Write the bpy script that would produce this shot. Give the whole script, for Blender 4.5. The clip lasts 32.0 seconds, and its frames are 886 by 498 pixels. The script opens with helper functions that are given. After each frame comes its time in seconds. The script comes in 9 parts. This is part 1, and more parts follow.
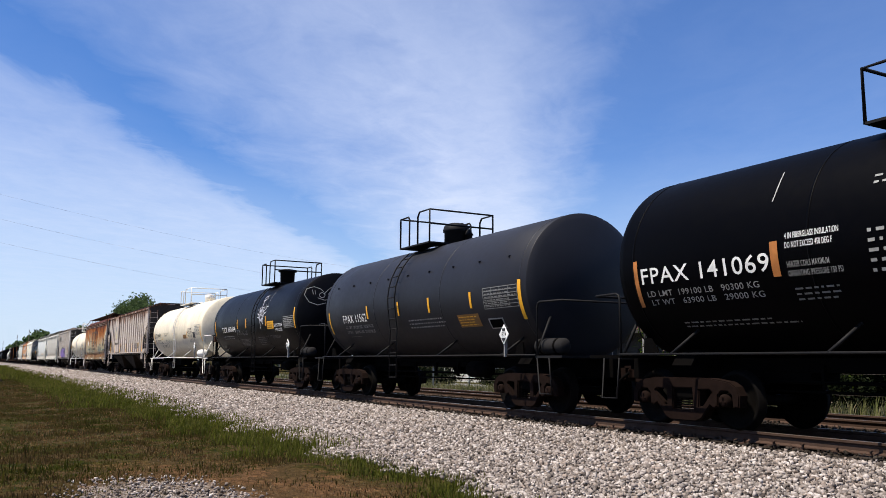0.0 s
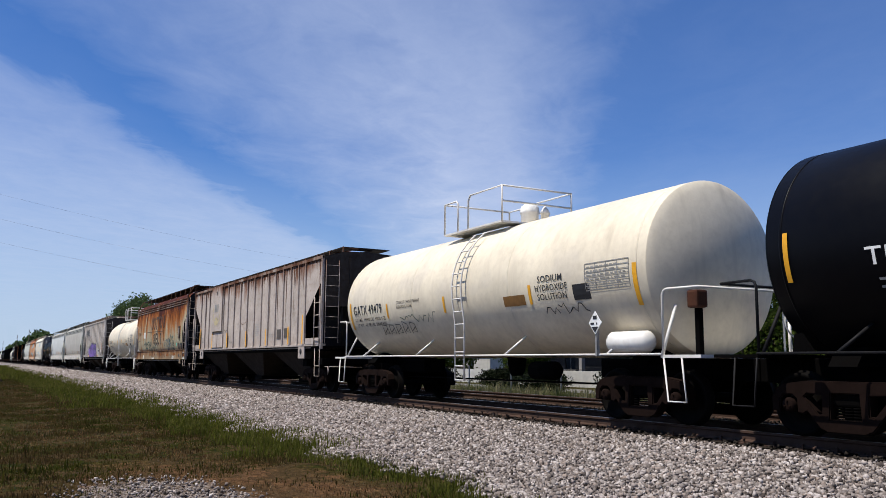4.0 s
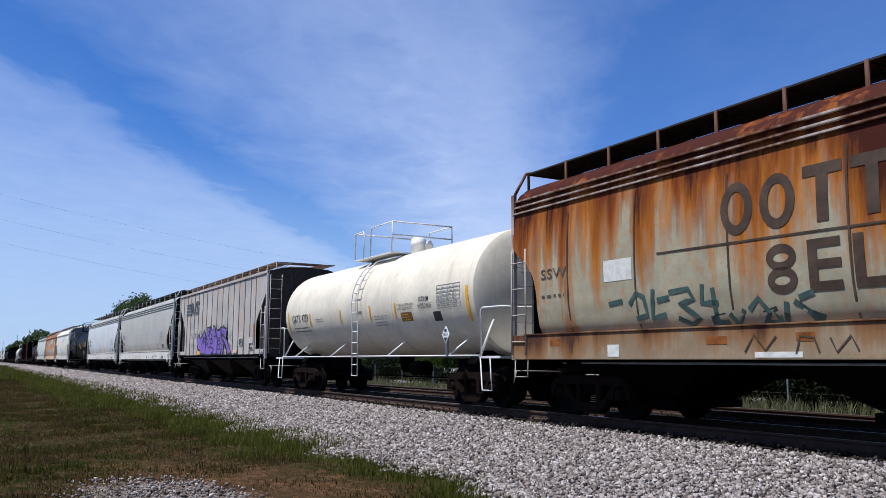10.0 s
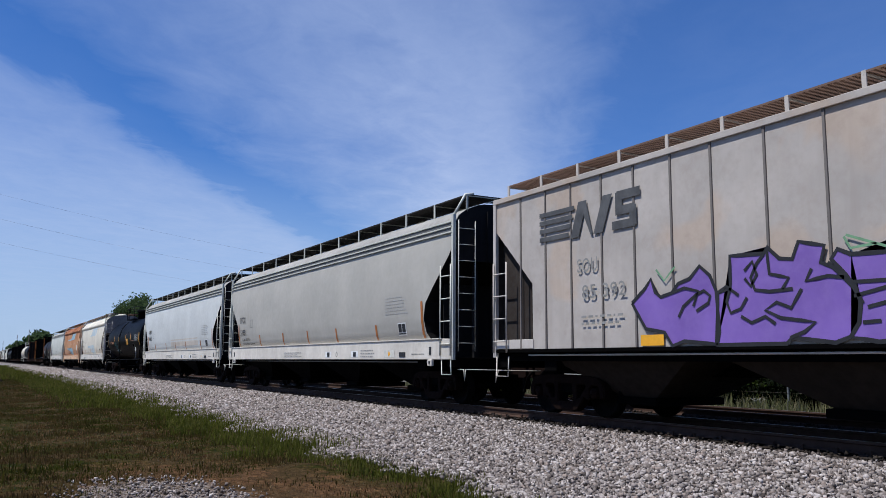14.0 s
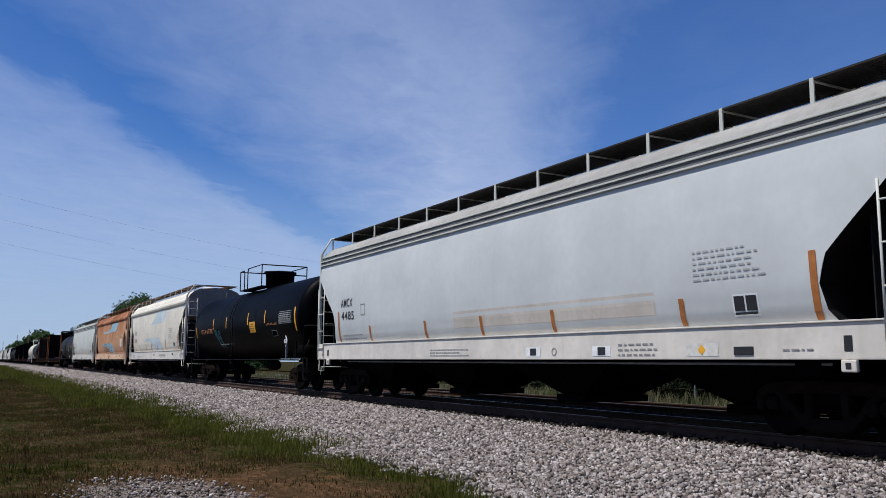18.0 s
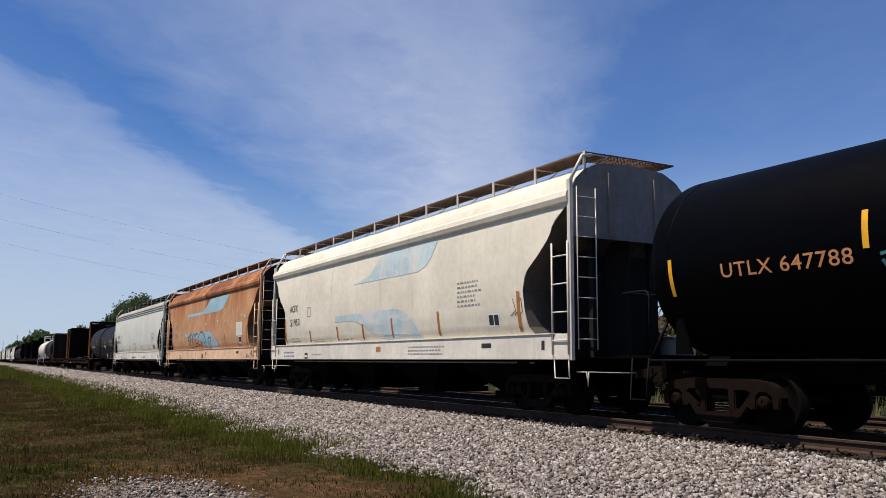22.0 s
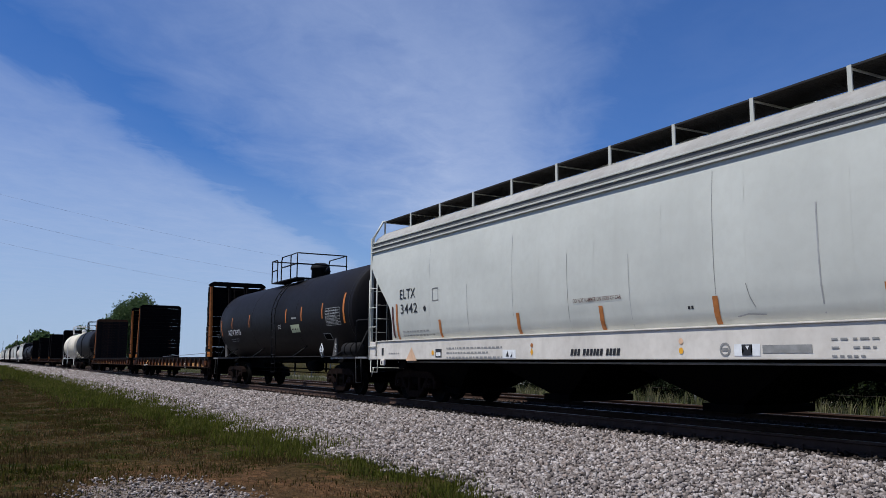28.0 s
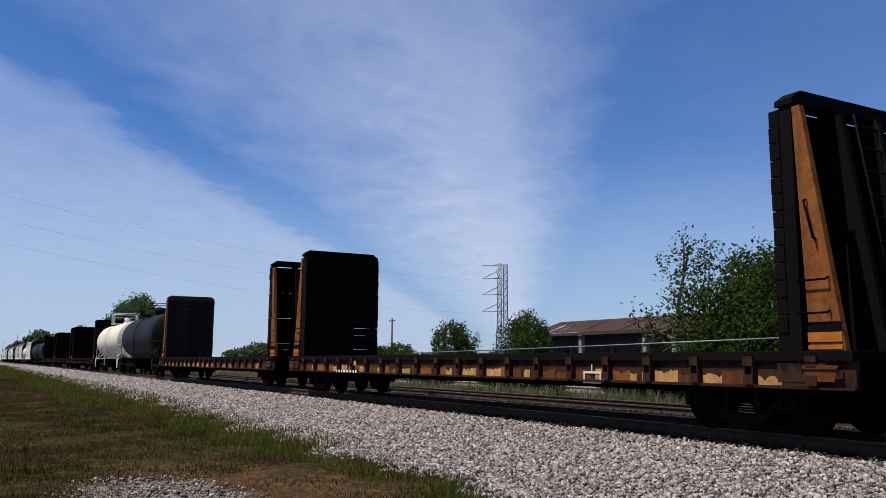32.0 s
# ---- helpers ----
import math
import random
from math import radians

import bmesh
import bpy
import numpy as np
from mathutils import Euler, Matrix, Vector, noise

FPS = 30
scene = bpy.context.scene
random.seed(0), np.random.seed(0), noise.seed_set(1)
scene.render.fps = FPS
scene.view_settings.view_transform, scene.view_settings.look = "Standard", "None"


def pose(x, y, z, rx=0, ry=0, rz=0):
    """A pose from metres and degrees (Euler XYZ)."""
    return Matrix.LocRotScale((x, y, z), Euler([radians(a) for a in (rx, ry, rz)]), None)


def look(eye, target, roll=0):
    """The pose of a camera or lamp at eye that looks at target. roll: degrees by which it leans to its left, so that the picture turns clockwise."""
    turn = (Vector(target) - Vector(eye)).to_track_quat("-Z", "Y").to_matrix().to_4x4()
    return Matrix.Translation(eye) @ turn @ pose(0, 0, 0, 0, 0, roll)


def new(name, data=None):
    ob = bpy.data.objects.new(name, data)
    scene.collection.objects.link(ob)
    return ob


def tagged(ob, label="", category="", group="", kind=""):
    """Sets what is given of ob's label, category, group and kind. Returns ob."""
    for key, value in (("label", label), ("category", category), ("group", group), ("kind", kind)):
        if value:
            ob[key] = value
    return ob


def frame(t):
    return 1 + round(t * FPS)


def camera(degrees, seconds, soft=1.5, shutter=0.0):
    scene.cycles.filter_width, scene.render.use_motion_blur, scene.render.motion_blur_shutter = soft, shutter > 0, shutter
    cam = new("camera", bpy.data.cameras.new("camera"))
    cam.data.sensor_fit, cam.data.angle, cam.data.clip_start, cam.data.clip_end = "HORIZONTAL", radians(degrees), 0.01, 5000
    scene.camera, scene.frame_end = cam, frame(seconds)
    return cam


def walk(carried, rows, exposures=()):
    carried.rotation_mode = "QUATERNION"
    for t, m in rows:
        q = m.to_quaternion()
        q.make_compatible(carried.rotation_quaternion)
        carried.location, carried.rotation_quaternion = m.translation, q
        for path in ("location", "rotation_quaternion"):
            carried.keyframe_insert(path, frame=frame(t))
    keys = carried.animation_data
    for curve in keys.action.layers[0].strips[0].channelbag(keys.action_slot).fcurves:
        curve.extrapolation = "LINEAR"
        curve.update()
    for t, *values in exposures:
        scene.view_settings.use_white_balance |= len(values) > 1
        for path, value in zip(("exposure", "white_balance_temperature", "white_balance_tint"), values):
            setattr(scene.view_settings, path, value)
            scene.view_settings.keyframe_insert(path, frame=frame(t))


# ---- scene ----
# The track runs along x, the train rolls towards +x; z = 0 is the top of the rails.
EYE = Vector((0.0, 0.0, 1.02))
YC = 11.34           # centre of the near track
YC2 = 15.75          # centre of the far track
cam = camera(56.14, 32.0, soft=0.8)
view = look(EYE, EYE + Vector((-0.86605, 0.48130, 0.13532)), 0.4)
walk(cam, [(0.0, view), (32.0, view)], exposures=[
    (0.0, 0.77, 7000, 10), (1.0, 0.75, 7300, 10), (2.0, 0.8, 7300, 10), (3.0, 0.49, 6800, 10), (6.0, 0.35, 6450, 10), (7.0, 0.37, 6400, 10), (8.0, 0.64, 6350, 10), (9.0, 0.67, 6000, 10), (10.0, 0.41, 5900, 10), (11.0, 0.0, 5750, 10), (12.0, 0.09, 5850, 10), (13.0, 0.2, 6050, 10), (14.0, 0.23, 6000, 10), (17.0, 0.17, 6050, 10), (18.0, 0.12, 6150, 10), (19.0, 0.07, 6300, 10), (20.0, 0.65, 6800, 10), (21.0, 0.81, 6900, 10), (22.0, 0.34, 7000, 10), (23.0, -0.05, 7000, 10), (24.0, 0.05, 6800, 10), (25.0, 0.22, 6450, 10), (28.0, 0.07, 6050, 10), (29.0, 0.32, 6250, 10), (30.0, 0.7, 6450, 10), (31.0, 0.72, 6700, 10), (32.0, 0.27, 6500, 10)])

# ---- world, sun ----
SUN = Vector((-0.06, -0.42, 0.90)).normalized()


def nodes_of(owner):
    owner.use_nodes = True
    nt = owner.node_tree
    nt.nodes.clear()
    return nt


def nd(nt, kind, sets=None, **props):
    n = nt.nodes.new(kind)
    for k, v in props.items():
        if k == "operation":
            n.operation = v
        elif k == "blend_type":
            n.blend_type = v
        elif k == "data_type":
            n.data_type = v
        elif k == "interpolation_type":
            n.interpolation_type = v
        elif k == "feature":
            n.feature = v
    for k, v in (sets or {}).items():
        sock = n.inputs[k]
        if hasattr(v, "is_linked"):
            nt.links.new(v, sock)
        else:
            sock.default_value = v
    return n


def math_n(nt, op, a, b=0.0, clamp=False):
    n = nd(nt, "ShaderNodeMath", {0: a, 1: b}, operation=op)
    n.use_clamp = clamp
    return n.outputs[0]


def ramp_n(nt, fac, stops):
    n = nd(nt, "ShaderNodeValToRGB", {0: fac})
    el = n.color_ramp.elements
    while len(el) < len(stops):
        el.new(0.5)
    for e, (p, c) in zip(el, stops):
        e.position = p
        e.color = (c, c, c, 1) if isinstance(c, (int, float)) else (*c, 1)
    return n.outputs[0]


def mix_n(nt, fac, a, b, kind="MIX"):
    n = nt.nodes.new("ShaderNodeMix")
    n.data_type, n.blend_type = "RGBA", kind
    for i, v in ((0, fac), (6, a), (7, b)):
        if hasattr(v, "is_linked"):
            nt.links.new(v, n.inputs[i])
        else:
            n.inputs[i].default_value = v if i == 0 else (*v, 1)
    return n.outputs[2]


def make_world():
    w = bpy.data.worlds.new("sky")
    scene.world = w
    nt = nodes_of(w)
    sky = nt.nodes.new("ShaderNodeTexSky")
    sky.sky_type, sky.sun_disc = "NISHITA", False
    sky.sun_elevation = math.asin(SUN.z)
    sky.sun_rotation = math.atan2(SUN.x, SUN.y)
    sky.air_density, sky.dust_density, sky.ozone_density = 1.0, 0.6, 2.0
    tc = nt.nodes.new("ShaderNodeTexCoord")
    sep = nd(nt, "ShaderNodeSeparateXYZ", {0: tc.outputs["Generated"]})
    z = math_n(nt, "MAXIMUM", sep.outputs[2], 0.035)
    px = math_n(nt, "DIVIDE", sep.outputs[0], z)
    py = math_n(nt, "DIVIDE", sep.outputs[1], z)
    # high cirrus in long parallel bands
    hx, hy = -0.824, 0.566
    across = math_n(nt, "ADD", math_n(nt, "MULTIPLY", px, hy), math_n(nt, "MULTIPLY", py, -hx))
    along = math_n(nt, "ADD", math_n(nt, "MULTIPLY", px, hx), math_n(nt, "MULTIPLY", py, hy))
    vec = nd(nt, "ShaderNodeCombineXYZ", {0: math_n(nt, "MULTIPLY", across, 1.1), 1: math_n(nt, "MULTIPLY", along, 0.30), 2: 0.0})
    n1 = nd(nt, "ShaderNodeTexNoise", {"Vector": vec.outputs[0], "Scale": 1.3, "Detail": 6.0, "Roughness": 0.55, "Distortion": 0.3})
    vec2 = nd(nt, "ShaderNodeCombineXYZ", {0: math_n(nt, "MULTIPLY", across, 2.2), 1: math_n(nt, "MULTIPLY", along, 1.3), 2: 3.0})
    n2 = nd(nt, "ShaderNodeTexNoise", {"Vector": vec2.outputs[0], "Scale": 1.6, "Detail": 7.0, "Roughness": 0.6, "Distortion": 0.5})
    wisp = nd(nt, "ShaderNodeTexNoise", {"Vector": vec2.outputs[0], "Scale": 5.5, "Detail": 8.0, "Roughness": 0.65, "Distortion": 0.8})
    wob = math_n(nt, "MULTIPLY", math_n(nt, "SUBTRACT", n1.outputs[0], 0.5), 0.30)
    wob = math_n(nt, "ADD", wob, math_n(nt, "MULTIPLY", math_n(nt, "SUBTRACT", n2.outputs[0], 0.5), 0.55))
    c = math_n(nt, "ADD", across, wob)
    span = nd(nt, "ShaderNodeMapRange", {0: c, 1: -4.0, 2: 4.0, 3: 0.0, 4: 1.0})
    band = ramp_n(nt, span.outputs[0], [(0.0, 0.42), (0.20, 0.48), (0.262, 0.48), (0.280, 0.32), (0.293, 0.06), (0.320, 0.02), (0.347, 0.22), (0.39, 0.46), (0.455, 0.82), (0.495, 0.74),
                                        (0.528, 0.28), (0.548, 0.08), (0.566, 0.08), (0.61, 0.13), (0.70, 0.15), (1.0, 0.3)])
    tex = math_n(nt, "ADD", math_n(nt, "MULTIPLY", n2.outputs[0], 0.65), math_n(nt, "MULTIPLY", wisp.outputs[0], 0.35))
    tex = math_n(nt, "ADD", tex, 0.49)
    mask = math_n(nt, "MULTIPLY", band, tex, clamp=True)
    low = nd(nt, "ShaderNodeMapRange", {0: sep.outputs[2], 1: 0.0, 2: 0.26, 3: 0.55, 4: 0.0})
    mask = math_n(nt, "ADD", mask, math_n(nt, "MULTIPLY", low.outputs[0], 0.38), clamp=True)
    high = nd(nt, "ShaderNodeMapRange", {0: sep.outputs[2], 1: 0.14, 2: 0.62, 3: 1.05, 4: 0.15})
    mask = math_n(nt, "MULTIPLY", mask, high.outputs[0])
    blue = mix_n(nt, 1.0, sky.outputs[0], (0.37, 0.685, 1.18), "MULTIPLY")
    col = mix_n(nt, mask, blue, (5.2, 6.1, 8.4))
    haze = nd(nt, "ShaderNodeMapRange", {0: sep.outputs[2], 1: 0.0, 2: 0.24, 3: 0.46, 4: 0.0})
    col = mix_n(nt, haze.outputs[0], col, (5.6, 7.0, 8.5))
    bg = nd(nt, "ShaderNodeBackground", {0: col, 1: 0.078})
    out = nt.nodes.new("ShaderNodeOutputWorld")
    nt.links.new(bg.outputs[0], out.inputs[0])


make_world()
sun = new("sun", bpy.data.lights.new("sun", "SUN"))
sun.data.energy, sun.data.angle, sun.data.color = 4.7, radians(0.53), (1.0, 0.95, 0.87)
sun.matrix_world = look(SUN * 50, (0, 0, 0))

# ---- materials ----
def surface(name, rough=0.6, metal=0.0, spec=0.25):
    m = bpy.data.materials.new(name)
    nt = nodes_of(m)
    bsdf = nd(nt, "ShaderNodeBsdfPrincipled", {"Roughness": rough, "Metallic": metal, "Specular IOR Level": spec})
    out = nt.nodes.new("ShaderNodeOutputMaterial")
    nt.links.new(bsdf.outputs[0], out.inputs[0])
    tc = nt.nodes.new("ShaderNodeTexCoord")
    return m, nt, bsdf, tc.outputs["Object"]


def noise_n(nt, vec, scale, detail=4.0, rough=0.55, stretch=None, dist=0.0):
    if stretch:
        vec = nd(nt, "ShaderNodeVectorMath", {0: vec, 1: stretch}, operation="MULTIPLY").outputs[0]
    return nd(nt, "ShaderNodeTexNoise", {"Vector": vec, "Scale": scale, "Detail": detail, "Roughness": rough, "Distortion": dist}).outputs[0]


def bump_n(nt, bsdf, height, strength, distance=0.01):
    b = nd(nt, "ShaderNodeBump", {"Height": height, "Strength": strength, "Distance": distance})
    nt.links.new(b.outputs[0], bsdf.inputs["Normal"])


def paint(name, col, rough=0.5, dirt=(0.1, 0.08, 0.06), amount=0.3, streak=0.25, patches=None, metal=0.0, bump=0.15, fade=0.12, spec=0.25):
    """Weathered paint: large fading, grime patches, fine vertical streaks."""
    m, nt, bsdf, ob = surface(name, rough, metal, spec)
    big = noise_n(nt, ob, 0.55, 4.0, 0.6)
    fine = noise_n(nt, ob, 6.0, 6.0, 0.65)
    run = noise_n(nt, ob, 1.0, 5.0, 0.6, (3.2, 3.2, 0.22))
    dark = tuple(c * (1 - fade * 1.6) for c in col)
    lite = tuple(min(1, c * (1 + fade)) for c in col)
    base = mix_n(nt, ramp_n(nt, big, [(0.35, 0.0), (0.68, 1.0)]), dark, lite)
    if patches:
        base = mix_n(nt, ramp_n(nt, noise_n(nt, ob, 0.8, 3.0, 0.5, None, 0.4), [(0.54, 0.0), (0.63, patches[1])]), base, patches[0])
    g = math_n(nt, "MULTIPLY", ramp_n(nt, fine, [(0.42, 0.0), (0.75, 1.0)]), amount)
    s = math_n(nt, "MULTIPLY", ramp_n(nt, run, [(0.5, 0.0), (0.72, 1.0)]), streak)
    base = mix_n(nt, math_n(nt, "MAXIMUM", g, s), base, dirt)
    nt.links.new(base, bsdf.inputs["Base Color"])
    r = nd(nt, "ShaderNodeMapRange", {0: fine, 1: 0.3, 2: 0.7, 3: max(0.05, rough - (0.1 if bump > 0.05 else 0.02)), 4: min(1, rough + (0.18 if bump > 0.05 else 0.05))})
    nt.links.new(r.outputs[0], bsdf.inputs["Roughness"])
    if bump:
        bump_n(nt, bsdf, math_n(nt, "ADD", math_n(nt, "MULTIPLY", fine, 0.3), noise_n(nt, ob, 1.1, 2.0)), bump, 0.02)
    return m


def rusting(name, col, rusts, ztop, reach, cover=0.5, rough=0.75, low=None, freq=1.6):
    """Paint under rust that runs down from the roof edge at ztop, in streaks about reach long."""
    m, nt, bsdf, ob = surface(name, rough, 0.0, 0.12)
    sep = nd(nt, "ShaderNodeSeparateXYZ", {0: ob})
    run = noise_n(nt, ob, freq, 6.0, 0.62, (1.0, 1.0, 0.10), 0.2)
    run2 = noise_n(nt, ob, freq * 4.5, 4.0, 0.6, (1.0, 1.0, 0.07))
    big = noise_n(nt, ob, 0.7, 3.0, 0.5, (1.0, 1.0, 0.35))
    fine = noise_n(nt, ob, 9.0, 6.0, 0.7)
    grad = nd(nt, "ShaderNodeMapRange", {0: sep.outputs[2], 1: ztop - reach, 2: ztop, 3: -0.28, 4: 0.30})
    mixed = math_n(nt, "ADD", math_n(nt, "MULTIPLY", run, 0.55), math_n(nt, "MULTIPLY", run2, 0.25))
    mixed = math_n(nt, "ADD", mixed, math_n(nt, "MULTIPLY", big, 0.22))
    mixed = math_n(nt, "ADD", math_n(nt, "MULTIPLY", math_n(nt, "SUBTRACT", mixed, 0.51), 1.9), 0.51)
    f = math_n(nt, "ADD", mixed, grad.outputs[0])
    f = math_n(nt, "ADD", f, cover - 0.5)
    paintc = mix_n(nt, ramp_n(nt, noise_n(nt, ob, 1.3, 5.0, 0.65), [(0.35, 0.0), (0.65, 1.0)]), tuple(c * 0.72 for c in col), col)
    paintc = mix_n(nt, math_n(nt, "MULTIPLY", ramp_n(nt, fine, [(0.5, 0.0), (0.70, 1.0)]), 0.5), paintc, rusts[1])
    rust = mix_n(nt, ramp_n(nt, run2, [(0.35, 0.0), (0.65, 1.0)]), rusts[0], rusts[1])
    rust = mix_n(nt, ramp_n(nt, f, [(0.70, 0.0), (0.88, 1.0)]), rust, rusts[2])
    base = mix_n(nt, ramp_n(nt, f, [(0.50, 0.0), (0.62, 0.65), (0.72, 1.0)]), paintc, rust)
    if low:
        dn = nd(nt, "ShaderNodeMapRange", {0: sep.outputs[2], 1: low[1], 2: low[2], 3: 1.0, 4: 0.0})
        k = math_n(nt, "MULTIPLY", dn.outputs[0], ramp_n(nt, noise_n(nt, ob, 2.2, 5.0, 0.65), [(0.35, 0.0), (0.62, 0.9)]))
        base = mix_n(nt, k, base, low[0])
    nt.links.new(base, bsdf.inputs["Base Color"])
    bump_n(nt, bsdf, math_n(nt, "ADD", fine, run), 0.2, 0.012)
    return m


def plain(name, col, rough=0.6, metal=0.0, vary=0.18, scale=8.0):
    m, nt, bsdf, ob = surface(name, rough, metal)
    n = noise_n(nt, ob, scale, 5.0, 0.6)
    base = mix_n(nt, ramp_n(nt, n, [(0.3, 0.0), (0.7, 1.0)]), tuple(c * (1 - vary) for c in col), tuple(min(1, c * (1 + vary)) for c in col))
    nt.links.new(base, bsdf.inputs["Base Color"])
    return m


def by_piece(name, cols, rough=0.9, scale=14.0, island=True, spread=0.25, bump=0.0):
    """A colour of its own for each loose piece."""
    m, nt, bsdf, ob = surface(name, rough, 0.0, 0.05)
    if island:
        rnd = nt.nodes.new("ShaderNodeNewGeometry").outputs["Random Per Island"]
    else:
        rnd = nt.nodes.new("ShaderNodeObjectInfo").outputs["Random"]
    k = len(cols)
    base = ramp_n(nt, rnd, [(i / max(1, k - 1), c) for i, c in enumerate(cols)])
    n = noise_n(nt, ob, scale, 4.0, 0.6)
    shade = ramp_n(nt, n, [(0.3, 1 - spread), (0.7, 1.0)])
    base = mix_n(nt, 1.0, base, shade, "MULTIPLY")
    nt.links.new(base, bsdf.inputs["Base Color"])
    if bump:
        bump_n(nt, bsdf, n, bump, 0.01)
    return m


M = {}
M["black"] = paint("black_tank_paint", (0.0022, 0.0022, 0.0034), 0.40, (0.007, 0.0066, 0.006), 0.2, 0.12, bump=0.02, spec=0.09)
M["black_dull"] = paint("dull_black_tank_paint", (0.0010, 0.0010, 0.0016), 0.45, (0.0026, 0.0024, 0.0022), 0.25, 0.15, bump=0.02, spec=0.03)
M["black_grey"] = paint("dusty_black_paint", (0.0070, 0.0058, 0.0064), 0.55, (0.012, 0.009, 0.008), 0.25, 0.15, bump=0.012, spec=0.13)
M["black_sheen"] = paint("blue_black_jacket_paint", (0.0120, 0.0125, 0.0170), 0.48, (0.016, 0.015, 0.014), 0.15, 0.12, bump=0.012, spec=0.22)
DUSTY = (M["black_grey"], M["black_sheen"])
M["white"] = paint("white_tank_paint", (0.72, 0.640, 0.491), 0.45, (0.26, 0.20, 0.13), 0.22, 0.30, ((0.56, 0.50, 0.41), 0.5), bump=0.05, fade=0.08)
M["grey_white"] = paint("light_grey_hopper_paint", (0.555, 0.555, 0.49), 0.5, (0.33, 0.30, 0.25), 0.14, 0.16, bump=0.06, fade=0.06)
M["blue_white"] = paint("cool_white_hopper_paint", (0.555, 0.565, 0.54), 0.5, (0.33, 0.31, 0.28), 0.12, 0.14, bump=0.06, fade=0.06)
M["warm_grey"] = paint("warm_grey_hopper_paint", (0.415, 0.392, 0.343), 0.55, (0.30, 0.26, 0.21), 0.12, 0.14, bump=0.06, fade=0.07)
M["sill_white"] = paint("white_sill_paint", (0.65, 0.60, 0.52), 0.45, (0.22, 0.16, 0.10), 0.2, 0.2, bump=0.08)
M["cream"] = paint("cream_hopper_paint", (0.70, 0.645, 0.526), 0.5, (0.34, 0.23, 0.13), 0.2, 0.24, bump=0.08, fade=0.08)
M["orange"] = rusting("faded_orange_hopper_paint", (0.53, 0.285, 0.15), ((0.27, 0.10, 0.042), (0.40, 0.17, 0.075), (0.17, 0.06, 0.027)), 4.7, 3.0, 0.48, 0.75,
                      ((0.50, 0.32, 0.205), 1.4, 2.8), 0.8)
M["orange_sill"] = paint("peach_sill_paint", (0.70, 0.46, 0.29), 0.6, (0.25, 0.11, 0.05), 0.4, 0.25)
M["cotton"] = rusting("rust_streaked_grey_paint", (0.38, 0.345, 0.235), ((0.165, 0.032, 0.005), (0.40, 0.135, 0.013), (0.045, 0.008, 0.003)), 4.75, 2.7, 0.67, 0.75,
                      ((0.30, 0.22, 0.14), 1.0, 1.9))
M["cotton_sill"] = rusting("rusty_side_sill", (0.30, 0.225, 0.14), ((0.17, 0.072, 0.026), (0.25, 0.13, 0.055), (0.07, 0.03, 0.017)), 1.75, 0.9, 0.56, 0.8)
M["pgc"] = rusting("chalky_white_rusted_paint", (0.52, 0.45, 0.395), ((0.13, 0.046, 0.022), (0.24, 0.12, 0.07), (0.04, 0.012, 0.007)), 4.75, 1.4, 0.54, 0.75,
                   ((0.34, 0.25, 0.19), 1.3, 2.0), 2.2)
M["pgc_rib"] = rusting("rusted_rib_paint", (0.45, 0.39, 0.345), ((0.12, 0.05, 0.026), (0.19, 0.10, 0.06), (0.05, 0.017, 0.009)), 4.75, 1.8, 0.50, 0.8, None, 2.2)
M["ns"] = paint("weathered_taupe_paint", (0.455, 0.41, 0.365), 0.6, (0.27, 0.21, 0.165), 0.28, 0.25, ((0.50, 0.35, 0.23), 0.4), bump=0.08)
# ribs darker than the side: their shadow lines are put into the paint
M["ns_rib"] = paint("taupe_rib_shadow_paint", (0.17, 0.15, 0.135), 0.7, (0.08, 0.06, 0.05), 0.3, 0.3)
M["ns_light"] = paint("pale_taupe_trim", (0.52, 0.475, 0.425), 0.6, (0.28, 0.22, 0.17), 0.25, 0.15)
M["flat"] = rusting("orange_brown_flatcar_paint", (0.030, 0.013, 0.007), ((0.035, 0.014, 0.007), (0.06, 0.022, 0.009), (0.006, 0.004, 0.003)), 1.2, 0.5, 0.70, 0.8, None, 2.6)
M["flat_orange"] = paint("faded_orange_paint", (0.26, 0.088, 0.020), 0.75, (0.03, 0.013, 0.007), 0.8, 0.75, bump=0.2, spec=0.1)
M["flat_rust"] = paint("dark_orange_rust_paint", (0.13, 0.042, 0.012), 0.8, (0.03, 0.013, 0.007), 0.7, 0.6, spec=0.08)
M["flat_pale"] = paint("bleached_orange_paint", (0.50, 0.255, 0.09), 0.75, (0.06, 0.025, 0.012), 0.6, 0.55, spec=0.1)
M["rust_run"] = plain("flaking_brown_rust", (0.10, 0.038, 0.018), 0.9, 0.0, 0.5, 9)
M["rust_dark"] = plain("dark_rust", (0.055, 0.018, 0.008), 0.85, 0.0, 0.4, 3)
M["foot_orange"] = paint("bright_orange_paint", (0.46, 0.15, 0.018), 0.7, (0.12, 0.035, 0.01), 0.5, 0.5, spec=0.1)
# one near-black colour for bulkhead boards, deck and inner stanchions
M["bulk_dark"] = paint("near_black_bulkhead_boards", (0.0045, 0.0036, 0.0034), 0.9, (0.010, 0.0058, 0.0042), 0.4, 0.4, spec=0.06)
M["bulk_rust"] = rusting("rust_brown_bulkhead", (0.014, 0.010, 0.008), ((0.085, 0.034, 0.015), (0.13, 0.05, 0.02), (0.07, 0.03, 0.013)), 4.95, 2.2, 0.56, 0.85)
